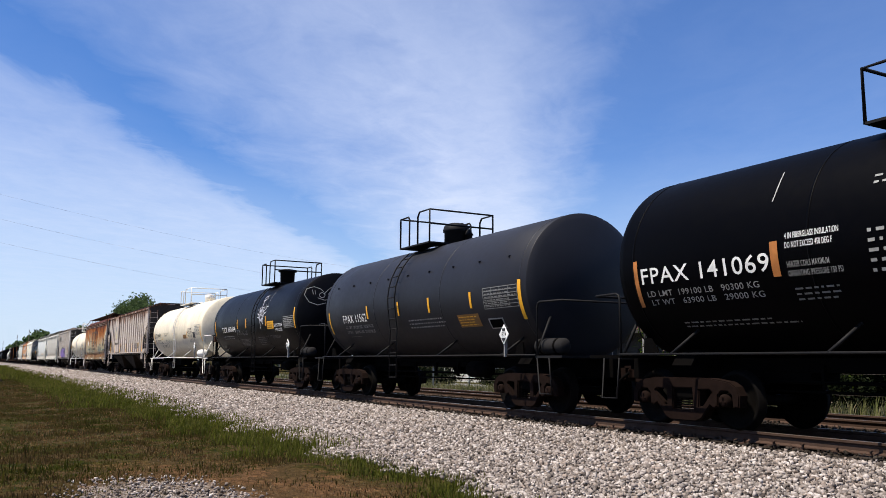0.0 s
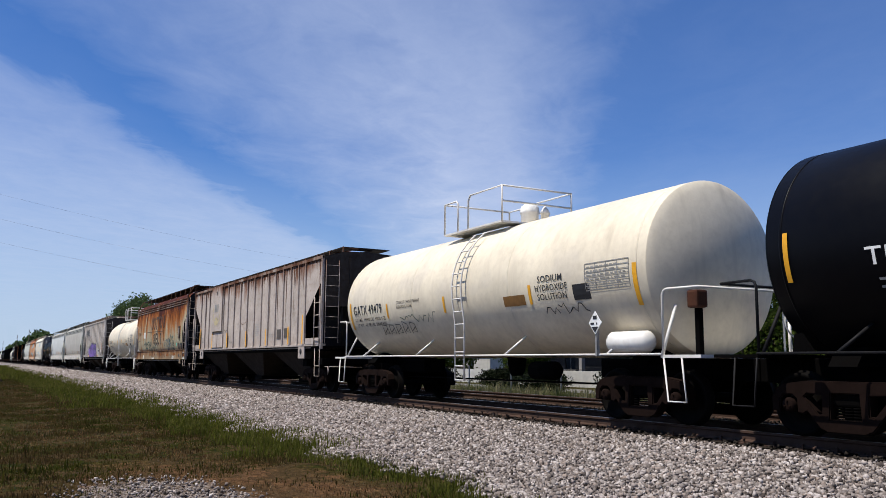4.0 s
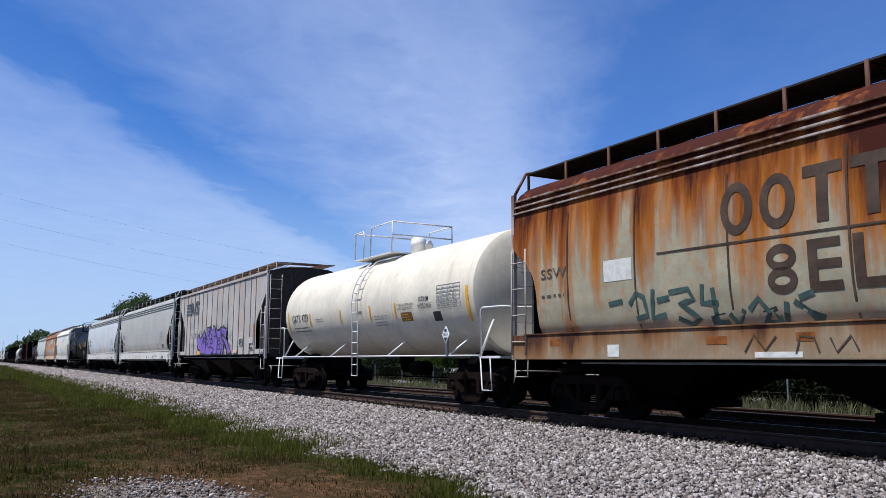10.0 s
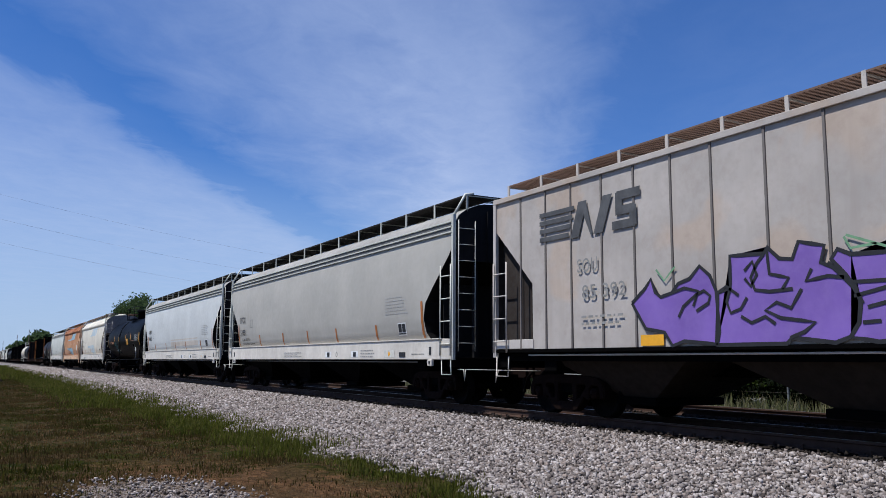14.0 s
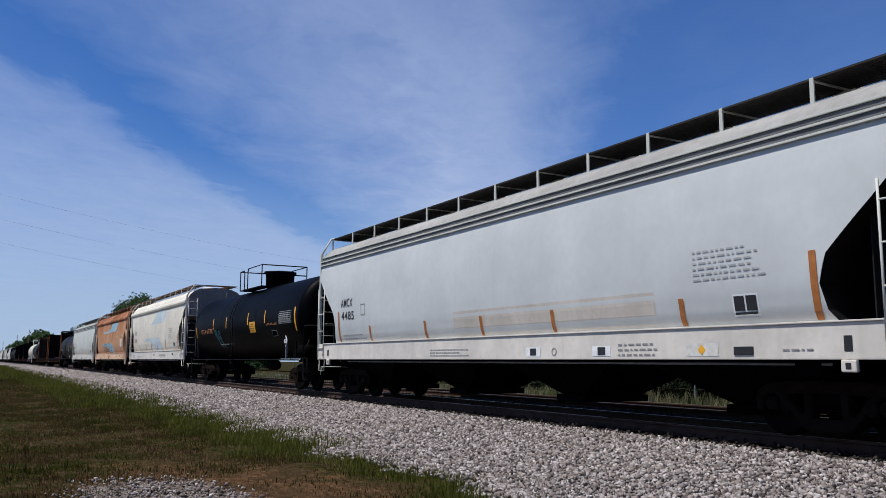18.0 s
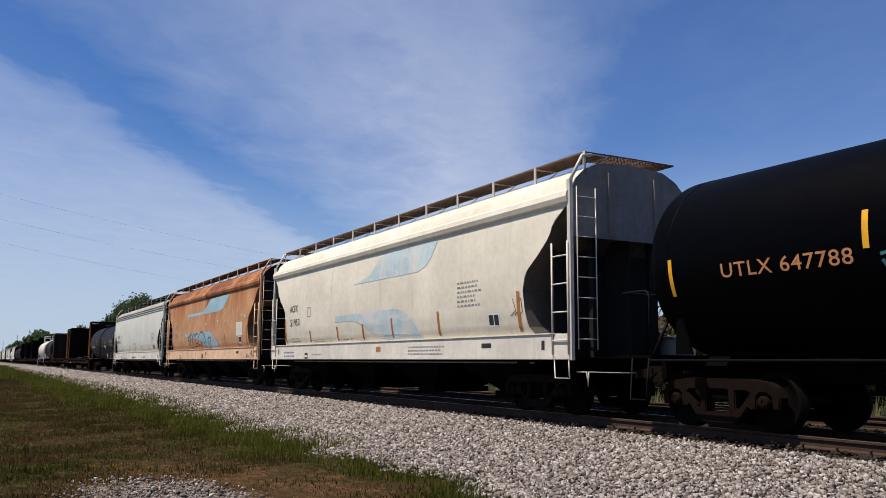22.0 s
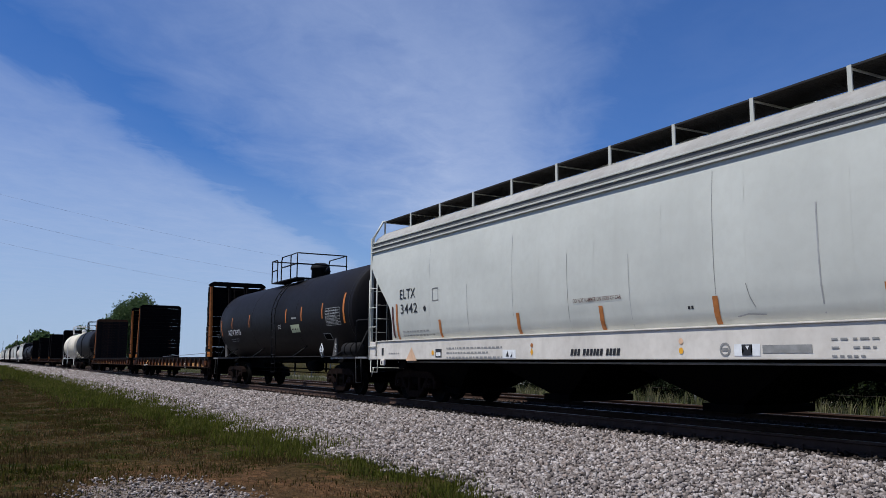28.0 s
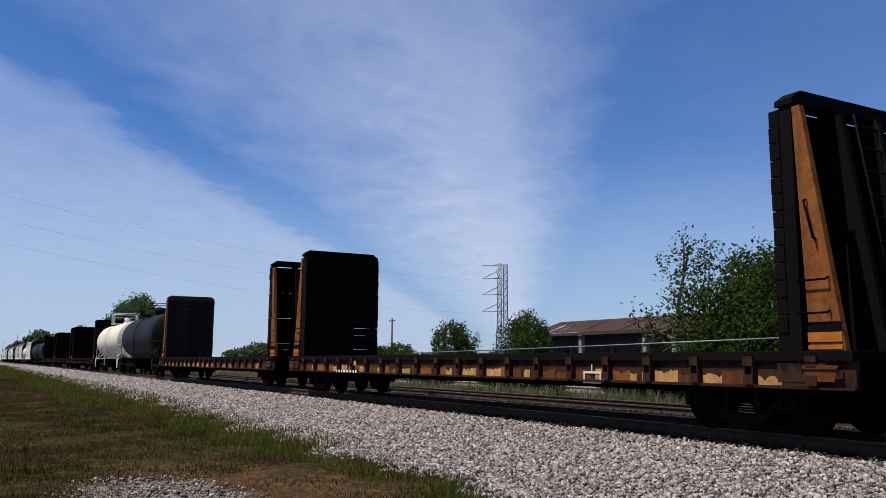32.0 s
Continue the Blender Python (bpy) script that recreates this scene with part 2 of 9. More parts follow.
# underframe, truck and wheel colours lowered to carry the shade under the cars
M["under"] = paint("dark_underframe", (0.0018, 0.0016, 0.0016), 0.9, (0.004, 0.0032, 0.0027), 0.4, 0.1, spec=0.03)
# dark colour that stands in for shade in and under the car ends
M["end_dark"] = paint("shade_dark_car_end", (0.018, 0.0175, 0.018), 0.85, (0.018, 0.014, 0.012), 0.4, 0.2, spec=0.08)
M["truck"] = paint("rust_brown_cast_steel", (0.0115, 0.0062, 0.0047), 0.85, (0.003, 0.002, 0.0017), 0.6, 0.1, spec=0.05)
M["wheel"] = paint("shade_dark_wheel_steel", (0.0028, 0.0023, 0.002), 0.7, (0.005, 0.004, 0.0034), 0.4, 0.0, spec=0.05)
M["tread"] = plain("bright_wheel_tread", (0.35, 0.33, 0.31), 0.3, 0.9)
M["steel_grey"] = paint("grey_steel_rail", (0.22, 0.22, 0.22), 0.55, (0.09, 0.07, 0.05), 0.4, 0.2)
M["steel_black"] = paint("black_steel_rail", (0.009, 0.009, 0.010), 0.6, (0.03, 0.025, 0.02), 0.2, 0.1, spec=0.12)
M["bar_black"] = paint("matt_black_bar", (0.004, 0.004, 0.0045), 0.6, (0.008, 0.007, 0.006), 0.2, 0.1, spec=0.1)
M["steel_white"] = paint("white_steel_rail", (0.70, 0.69, 0.66), 0.5, (0.28, 0.18, 0.10), 0.25, 0.2)
M["roof_dusty"] = paint("dusty_roof_paint", (0.34, 0.325, 0.295), 0.65, (0.17, 0.145, 0.12), 0.4, 0.3, bump=0.06)
M["groove"] = paint("shaded_eave_band", (0.15, 0.15, 0.15), 0.7, (0.07, 0.06, 0.055), 0.4, 0.3, spec=0.1)
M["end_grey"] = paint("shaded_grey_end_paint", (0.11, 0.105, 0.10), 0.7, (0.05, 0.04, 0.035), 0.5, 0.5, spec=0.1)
# bays darkened below their light grey, for the shade they hang in
M["bay"] = paint("shaded_hopper_bay", (0.030, 0.0235, 0.019), 0.85, (0.014, 0.010, 0.008), 0.5, 0.4, spec=0.05)
# darker copies of body paints: the shade on slopes and ends is in them
M["end_taupe"] = paint("shaded_taupe_slope_paint", (0.30, 0.265, 0.235), 0.8, (0.06, 0.045, 0.036), 0.4, 0.35, spec=0.06)
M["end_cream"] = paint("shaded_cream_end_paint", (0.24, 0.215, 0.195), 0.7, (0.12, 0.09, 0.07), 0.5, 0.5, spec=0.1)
M["end_orange"] = paint("shaded_orange_slope_paint", (0.36, 0.235, 0.15), 0.75, (0.12, 0.06, 0.035), 0.5, 0.5, spec=0.1)
M["end_rust"] = paint("rusty_grey_end_with_shade", (0.0468, 0.0390, 0.0338), 0.75, (0.0193, 0.0110, 0.0077), 0.6, 0.6, spec=0.1)
M["walk_dark"] = paint("weathered_grating", (0.040, 0.038, 0.037), 0.8, (0.03, 0.022, 0.018), 0.4, 0.1, spec=0.08)
M["walk_rust"] = paint("rusty_grating", (0.16, 0.10, 0.075), 0.75, (0.06, 0.035, 0.025), 0.4, 0.1)
M["yellow"] = plain("yellow_reflective_tape", (0.74, 0.36, 0.025), 0.45, 0.0, 0.12, 5)
M["ink_blue"] = plain("faded_blue_stencil", (0.13, 0.18, 0.27), 0.7, 0.0, 0.3, 6)
M["orange_tape"] = plain("orange_reflective_tape", (0.46, 0.15, 0.025), 0.5, 0.0, 0.25, 5)
M["amber"] = plain("faded_amber_tape", (0.38, 0.14, 0.038), 0.55, 0.0, 0.25, 5)
M["ink_white"] = plain("white_stencil_paint", (0.72, 0.72, 0.70), 0.55, 0.0, 0.12, 6)
M["ink_grey"] = plain("worn_white_stencil", (0.26, 0.26, 0.25), 0.6, 0.0, 0.3, 6)
M["ink_dim"] = plain("dim_white_stencil", (0.15, 0.15, 0.145), 0.6, 0.0, 0.3, 6)
M["ink_black"] = plain("black_stencil_paint", (0.025, 0.025, 0.027), 0.55, 0.0, 0.2, 6)
M["ink_faint"] = plain("worn_black_stencil", (0.24, 0.235, 0.22), 0.6, 0.0, 0.25, 6)
M["ink_pale"] = plain("faint_grey_stencil", (0.36, 0.355, 0.34), 0.6, 0.0, 0.2, 6)
M["ink_brown"] = plain("red_brown_stencil", (0.085, 0.030, 0.026), 0.6, 0.0, 0.25, 6)
M["notice_green"] = plain("pale_green_sign_enamel", (0.44, 0.47, 0.30), 0.5, 0.0, 0.15, 5)
M["tan_patch"] = paint("tan_repainted_paint", (0.58, 0.52, 0.44), 0.55, (0.35, 0.27, 0.2), 0.3, 0.3)
M["ink_orange"] = plain("orange_stencil_paint", (0.50, 0.22, 0.09), 0.55, 0.0, 0.2, 6)
M["sky_blue"] = paint("faded_blue_paint", (0.245, 0.40, 0.47), 0.55, (0.40, 0.42, 0.40), 0.35, 0.25)
M["sky_blue_worn"] = paint("chalky_blue_paint", (0.40, 0.52, 0.565), 0.6, (0.62, 0.595, 0.55), 0.85, 0.7, ((0.60, 0.58, 0.54), 0.7))
M["purple"] = paint("purple_spray_paint", (0.20, 0.115, 0.40), 0.5, (0.27, 0.18, 0.46), 0.4, 0.1)
M["teal_pale"] = plain("pale_green_grey_spray", (0.29, 0.31, 0.27), 0.65, 0.0, 0.25, 4)
M["blue_spray"] = plain("dark_blue_spray_paint", (0.035, 0.075, 0.105), 0.65, 0.0, 0.4, 4)
M["teal"] = plain("teal_spray_paint", (0.05, 0.088, 0.075), 0.6, 0.0, 0.3, 5)
M["teal_bright"] = plain("bright_teal_spray_paint", (0.05, 0.20, 0.21), 0.6, 0.0, 0.4, 3)
M["mint"] = plain("mint_spray_paint", (0.18, 0.55, 0.40), 0.6)
M["green_spray"] = plain("green_spray_paint", (0.16, 0.30, 0.17), 0.6)
M["spray_white"] = plain("white_spray_paint", (0.55, 0.55, 0.60), 0.6, 0.0, 0.2)
M["grey_panel"] = plain("grey_painted_panel", (0.085, 0.07, 0.058), 0.6)
M["brown_panel"] = plain("brown_painted_panel", (0.20, 0.10, 0.03), 0.6)
M["logo_gold"] = plain("faded_gold_emblem", (0.44, 0.37, 0.22), 0.65)
M["logo_cream"] = plain("cream_emblem", (0.58, 0.56, 0.50), 0.65)
M["cotton_ink"] = plain("dark_brown_lettering_paint", (0.060, 0.038, 0.024), 0.7, 0.0, 0.35, 4)
M["ns_ink"] = plain("grey_black_emblem_paint", (0.085, 0.085, 0.085), 0.6, 0.0, 0.3, 4)
M["rail_head"] = plain("polished_rail_head", (0.32, 0.28, 0.25), 0.35, 0.85)
M["rail_web"] = paint("rusty_rail", (0.055, 0.030, 0.020), 0.85, (0.02, 0.012, 0.008), 0.5, 0.0)
M["tie"] = by_piece("weathered_tie_wood", [(0.030, 0.023, 0.018), (0.05, 0.039, 0.031), (0.02, 0.015, 0.012)], 0.9, 12.0, False, 0.5, 0.4)
M["stone"] = by_piece("limestone_ballast", [(0.050, 0.040, 0.036), (0.384, 0.336, 0.305), (0.129, 0.108, 0.099), (0.577, 0.518, 0.484), (0.280, 0.237, 0.217), (0.045, 0.036, 0.032), (0.472, 0.416, 0.383), (0.199, 0.166, 0.150), (0.315, 0.255, 0.220), (0.070, 0.058, 0.051)], 0.9, 30.0, True, 0.35)
M["stone_dark"] = by_piece("dark_ballast", [(0.022, 0.018, 0.015), (0.045, 0.037, 0.031), (0.014, 0.012, 0.010), (0.065, 0.052, 0.042)], 0.9, 30.0, True, 0.35)
M["leaf_dark"] = by_piece("dark_scrub_leaves", [(0.005, 0.008, 0.003), (0.010, 0.015, 0.005), (0.007, 0.011, 0.004), (0.018, 0.023, 0.009)], 0.6, 1.2, True, 0.3)
M["bark"] = plain("bark", (0.075, 0.055, 0.04), 0.9, 0.0, 0.4, 10)


def blades(name, cols, tufts, scale=0.9):
    """Blades of their own tone, over patches of the colours in tufts."""
    m, nt, bsdf, ob = surface(name, 0.75, 0.0, 0.08)
    rnd = nt.nodes.new("ShaderNodeNewGeometry").outputs["Random Per Island"]
    base = ramp_n(nt, rnd, [(i / (len(cols) - 1), c) for i, c in enumerate(cols)])
    for k, (col, edge, most) in enumerate(tufts):
        moved_ob = nd(nt, "ShaderNodeVectorMath", {0: ob, 1: (13.0 * k, 7.0, 0.0)}, operation="ADD").outputs[0]
        base = mix_n(nt, ramp_n(nt, noise_n(nt, moved_ob, scale * (1 + 0.7 * k), 4.0, 0.65), [(edge, 0.0), (edge + 0.09, most)]), base, col)
    tone = ramp_n(nt, math_n(nt, "FRACT", math_n(nt, "MULTIPLY", rnd, 17.3)), [(0.0, 0.6), (1.0, 1.2)])
    base = mix_n(nt, 1.0, base, tone, "MULTIPLY")
    nt.links.new(base, bsdf.inputs["Base Color"])
    # light passes through the thin blades
    thin = nd(nt, "ShaderNodeBsdfTranslucent", {0: base})
    both = nd(nt, "ShaderNodeMixShader", {0: 0.5, 1: bsdf.outputs[0], 2: thin.outputs[0]})
    for n in nt.nodes:
        if n.type == "OUTPUT_MATERIAL":
            nt.links.new(both.outputs[0], n.inputs[0])
    return m


M["grass"] = blades("grass_blades", [(0.0791, 0.0912, 0.0103), (0.1161, 0.1204, 0.0189), (0.0568, 0.0688, 0.0077), (0.1548, 0.1419, 0.0387), (0.0860, 0.0972, 0.0120)], [((0.0602, 0.0731, 0.0086), 0.52, 0.8), ((0.1892, 0.1548, 0.0559), 0.60, 0.6)])
M["lawn"] = blades("short_mixed_grass", [(0.0389, 0.0438, 0.0060), (0.0568, 0.0579, 0.0075), (0.0284, 0.0336, 0.0038), (0.0823, 0.0665, 0.0187)], [((0.0935, 0.0563, 0.0224), 0.44, 0.9), ((0.0269, 0.0344, 0.0038), 0.56, 0.85), ((0.1795, 0.1408, 0.0748), 0.63, 0.8)], 0.55)
M["grass_dry"] = blades("dry_grass_blades", [(0.17, 0.085, 0.038), (0.25, 0.145, 0.068), (0.11, 0.056, 0.024), (0.12, 0.085, 0.028), (0.33, 0.23, 0.12)], [((0.075, 0.040, 0.018), 0.54, 0.7)], 1.3)
M["weed_pale"] = blades("pale_tall_grass", [(0.21, 0.185, 0.10), (0.13, 0.14, 0.045), (0.27, 0.235, 0.145), (0.08, 0.098, 0.028)], [((0.06, 0.082, 0.02), 0.52, 0.8)], 0.5)
M["leaf"] = blades("green_leaves", [(0.030, 0.052, 0.008), (0.060, 0.092, 0.014), (0.042, 0.070, 0.010), (0.10, 0.135, 0.025)], [((0.020, 0.036, 0.006), 0.54, 0.8)], 1.2)
M["leaf_far"] = blades("far_leaves", [(0.060, 0.100, 0.040), (0.09, 0.135, 0.05), (0.07, 0.115, 0.045), (0.13, 0.175, 0.07)], [((0.035, 0.06, 0.024), 0.54, 0.7)], 0.5)
M["concrete"] = plain("pale_concrete", (0.42, 0.41, 0.38), 0.85, 0.0, 0.15, 1.5)
# wall colour lowered to hold the deep shade under the porch roof
M["wall_dark"] = paint("porch_shaded_block_wall", (0.045, 0.041, 0.037), 0.9, (0.03, 0.026, 0.023), 0.4, 0.3)
M["wall_white"] = paint("white_painted_post", (0.22, 0.21, 0.20), 0.8, (0.3, 0.28, 0.25), 0.3, 0.3)
M["roof_red"] = paint("rusted_sheet_roof", (0.115, 0.060, 0.050), 0.75, (0.06, 0.035, 0.03), 0.4, 0.3)
M["glass"] = plain("dark_window_glass", (0.02, 0.024, 0.028), 0.1)
M["galvanised"] = plain("galvanised_steel", (0.20, 0.21, 0.22), 0.5, 0.5)
M["pole_wood"] = plain("creosoted_pole", (0.075, 0.06, 0.05), 0.9)
M["wire"] = plain("weathered_wire", (0.42, 0.44, 0.48), 0.6)


def ground_material():
    m, nt, bsdf, ob = surface("trackside_ground", 1.0, 0.0, 0.03)
    sep = nd(nt, "ShaderNodeSeparateXYZ", {0: ob})
    x, y = sep.outputs[0], sep.outputs[1]
    big = noise_n(nt, ob, 0.35, 4.0, 0.6)
    mid = noise_n(nt, ob, 1.6, 5.0, 0.65)
    fine = noise_n(nt, ob, 16.0, 6.0, 0.75)
    tuft = noise_n(nt, ob, 5.0, 5.0, 0.7)
    green = mix_n(nt, ramp_n(nt, fine, [(0.36, 0.0), (0.64, 1.0)]), (0.006, 0.008, 0.0012), (0.042, 0.047, 0.005))
    green = mix_n(nt, ramp_n(nt, tuft, [(0.42, 0.65), (0.58, 0.0)]), green, (0.008, 0.010, 0.0016))
    dry = mix_n(nt, ramp_n(nt, fine, [(0.34, 0.0), (0.66, 1.0)]), (0.022, 0.011, 0.005), (0.17, 0.092, 0.044))
    dry = mix_n(nt, ramp_n(nt, tuft, [(0.40, 0.6), (0.54, 0.0)]), dry, (0.026, 0.014, 0.006))
    grit = mix_n(nt, ramp_n(nt, noise_n(nt, ob, 24.0, 4.0, 0.75), [(0.42, 0.0), (0.6, 1.0)]), (0.06, 0.042, 0.030), (0.30, 0.255, 0.225))
    vor = nd(nt, "ShaderNodeTexVoronoi", {"Vector": ob, "Scale": 15.0})
    stone = mix_n(nt, ramp_n(nt, vor.outputs["Color"], [(0.15, 0.0), (0.85, 1.0)]), (0.10, 0.087, 0.08), (0.40, 0.36, 0.335))
    stone = mix_n(nt, ramp_n(nt, vor.outputs["Distance"], [(0.35, 0.0), (0.75, 0.75)]), stone, (0.028, 0.024, 0.021))
    # the worn drive: a dry patch near the camera, with grit in its middle
    dx = math_n(nt, "MULTIPLY", math_n(nt, "ADD", x, 8.0), 0.15)
    dy = math_n(nt, "MULTIPLY", math_n(nt, "SUBTRACT", y, 2.8), 0.44)
    rr = math_n(nt, "ADD", math_n(nt, "MULTIPLY", dx, dx), math_n(nt, "MULTIPLY", dy, dy))
    rr = math_n(nt, "ADD", rr, math_n(nt, "MULTIPLY", math_n(nt, "SUBTRACT", mid, 0.5), 2.2))
    base = mix_n(nt, ramp_n(nt, rr, [(0.55, 1.0), (1.0, 0.0)]), green, dry)
    base = mix_n(nt, ramp_n(nt, math_n(nt, "ADD", mid, math_n(nt, "MULTIPLY", math_n(nt, "SUBTRACT", tuft, 0.5), 0.5)), [(0.45, 0.0), (0.56, 0.85)]), base, mix_n(nt, ramp_n(nt, fine, [(0.34, 0.0), (0.66, 1.0)]), (0.012, 0.008, 0.003), (0.085, 0.052, 0.025)))
    gx = math_n(nt, "MULTIPLY", math_n(nt, "ADD", x, 10.0), 0.40)
    gy = math_n(nt, "MULTIPLY", math_n(nt, "SUBTRACT", y, 2.0), 0.85)
    gg = math_n(nt, "ADD", math_n(nt, "MULTIPLY", gx, gx), math_n(nt, "MULTIPLY", gy, gy))
    gg = math_n(nt, "ADD", gg, math_n(nt, "MULTIPLY", math_n(nt, "SUBTRACT", mid, 0.5), 2.0))
    base = mix_n(nt, ramp_n(nt, gg, [(0.35, 0.9), (0.85, 0.0)]), base, grit)
    edge = math_n(nt, "ADD", y, math_n(nt, "MULTIPLY", math_n(nt, "SUBTRACT", mid, 0.5), 0.9))
    inb = math_n(nt, "MULTIPLY", math_n(nt, "GREATER_THAN", edge, 5.8), math_n(nt, "LESS_THAN", edge, 18.4))
    # the ballast is darker under and between the tracks
    dark_bed = mix_n(nt, ramp_n(nt, fine, [(0.4, 0.0), (0.62, 1.0)]), (0.012, 0.010, 0.008), (0.040, 0.031, 0.025))
    stone = mix_n(nt, math_n(nt, "GREATER_THAN", math_n(nt, "ADD", y, math_n(nt, "MULTIPLY", math_n(nt, "SUBTRACT", tuft, 0.5), 0.5)), 9.85), stone, dark_bed)
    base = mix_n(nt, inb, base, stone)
    # pale paved yard beyond the tracks
    yard = math_n(nt, "MULTIPLY", math_n(nt, "GREATER_THAN", edge, 29.0), math_n(nt, "LESS_THAN", edge, 33.0))
    base = mix_n(nt, yard, base, mix_n(nt, mid, (0.10, 0.095, 0.088), (0.19, 0.18, 0.165)))
    nt.links.new(base, bsdf.inputs["Base Color"])
    bump_n(nt, bsdf, math_n(nt, "ADD", fine, math_n(nt, "MULTIPLY", math_n(nt, "SUBTRACT", 1.0, vor.outputs["Distance"]), inb)), 0.8, 0.04)
    return m


M["ground"] = ground_material()

# ---- mesh helpers ----
def smooth_faces(bm):
    for f in bm.faces:
        f.smooth = True


def to_mesh(bm, material, name="mesh", smooth=False):
    if smooth:
        smooth_faces(bm)
    me = bpy.data.meshes.new(name)
    bm.to_mesh(me)
    bm.free()
    me.materials.append(material)
    return me


JOINED = ("running_board", "end_board", "spring", "stencil_block", "sill_stencil", "notice_text", "data_table", "data_table_entries", "load_limit", "light_weight", "bracing", "placard_number")


def part(name, shape, material, parent, label="", at=(0, 0, 0), smooth=False):
    """One mesh object under a thing or a part; shape is a bmesh, or a mesh that alike parts share."""
    me = shape if isinstance(shape, bpy.types.Mesh) else to_mesh(shape, material, name, smooth)
    ob = new(name, me)
    ob.parent = parent
    ob.location = at
    if label:
        ob["label"] = label
    if name in JOINED:
        ob["kind"] = "stuff"
    return ob


def thing(name, label, category, group="", kind="", at=(0, 0, 0)):
    ob = new(name)
    ob.location = at
    return tagged(ob, label, category, group, kind)


def box(bm, x0, x1, y0, y1, z0, z1):
    v = [bm.verts.new((x, y, z)) for x in (x0, x1) for y in (y0, y1) for z in (z0, z1)]
    for a, b, c, d in ((0, 1, 3, 2), (4, 6, 7, 5), (0, 4, 5, 1), (2, 3, 7, 6), (0, 2, 6, 4), (1, 5, 7, 3)):
        bm.faces.new((v[a], v[b], v[c], v[d]))
    return bm


def block(x0, x1, y0, y1, z0, z1, bevel=0.0):
    bm = box(bmesh.new(), x0, x1, y0, y1, z0, z1)
    if bevel:
        bmesh.ops.bevel(bm, geom=bm.edges[:], offset=bevel, segments=2, affect="EDGES", profile=0.6)
    return bm


def prism(bm, pts, y0, y1):
    """A plate whose outline pts (x, z) is drawn out from y0 to y1."""
    a = [bm.verts.new((x, y0, z)) for x, z in pts]
    b = [bm.verts.new((x, y1, z)) for x, z in pts]
    n = len(pts)
    bm.faces.new(a)
    bm.faces.new(b[::-1])
    for i in range(n):
        j = (i + 1) % n
        bm.faces.new((a[j], a[i], b[i], b[j]))
    return bm


def rod(bm, p, q, r, n=6):
    p, q = Vector(p), Vector(q)
    d = (q - p).normalized()
    u = d.orthogonal().normalized()
    w = d.cross(u)
    rings = []
    for c in (p, q):
        rings.append([bm.verts.new(c + (u * math.cos(2 * math.pi * i / n) + w * math.sin(2 * math.pi * i / n)) * r) for i in range(n)])
    for i in range(n):
        j = (i + 1) % n
        f = bm.faces.new((rings[0][i], rings[0][j], rings[1][j], rings[1][i]))
        f.smooth = True
    bm.faces.new(rings[0][::-1])
    bm.faces.new(rings[1])
    return bm


def pipe(pts, r, n=6, bm=None):
    """A bent bar through pts, one tube with mitred bends."""
    bm = bm or bmesh.new()
    pts = [Vector(p) for p in pts]
    u = None
    rings = []
    for i, p in enumerate(pts):
        before = (p - pts[i - 1]).normalized() if i else None
        after = (pts[i + 1] - p).normalized() if i < len(pts) - 1 else None
        d = ((before or after) + (after or before))
        d = d.normalized() if d.length > 1e-6 else (before or after)
        u = (u - d * u.dot(d)).normalized() if u is not None and (u - d * u.dot(d)).length > 1e-3 else d.orthogonal().normalized()
        w = d.cross(u)
        rings.append([bm.verts.new(p + (u * math.cos(2 * math.pi * k / n) + w * math.sin(2 * math.pi * k / n)) * r) for k in range(n)])
    for a, b in zip(rings, rings[1:]):
        for k in range(n):
            j = (k + 1) % n
            f = bm.faces.new((a[k], a[j], b[j], b[k]))
            f.smooth = True
    bm.faces.new(rings[0][::-1])
    bm.faces.new(rings[-1])
    return bm


def lathe_x(profile, n=40, bm=None, cz=0.0, cy=0.0):
    """Turned about an axis along x; profile of (x, radius)."""
    bm = bm or bmesh.new()
    rings = []
    for x, r in profile:
        if r < 1e-5:
            rings.append([bm.verts.new((x, cy, cz))])
        else:
            rings.append([bm.verts.new((x, cy + r * math.cos(2 * math.pi * i / n), cz + r * math.sin(2 * math.pi * i / n))) for i in range(n)])
    for a, b in zip(rings, rings[1:]):
        for i in range(n):
            j = (i + 1) % n
            if len(a) == 1 and len(b) == 1:
                continue
            if len(a) == 1:
                bm.faces.new((a[0], b[j], b[i]))
            elif len(b) == 1:
                bm.faces.new((a[i], a[j], b[0]))
            else:
                bm.faces.new((a[i], a[j], b[j], b[i]))
    bmesh.ops.recalc_face_normals(bm, faces=bm.faces[:])
    smooth_faces(bm)
    return bm


def lathe_y(profile, n=28, bm=None):
    """Turned about an axis along y; profile of (y, radius)."""
    bm = lathe_x(profile, n, bm)
    bmesh.ops.rotate(bm, verts=bm.verts[:], cent=(0, 0, 0), matrix=Matrix.Rotation(radians(90), 3, "Z"))
    return bm


def lathe_z(profile, n=20, at=(0, 0, 0), bm=None):
    own = bmesh.new()
    lathe_x(profile, n, own)
    bmesh.ops.rotate(own, verts=own.verts[:], cent=(0, 0, 0), matrix=Matrix.Rotation(radians(-90), 3, "Y"))
    bmesh.ops.translate(own, verts=own.verts[:], vec=at)
    if bm is None:
        return own
    tmp = bpy.data.meshes.new("tmp")
    own.to_mesh(tmp)
    own.free()
    bm.from_mesh(tmp)
    bpy.data.meshes.remove(tmp)
    return bm


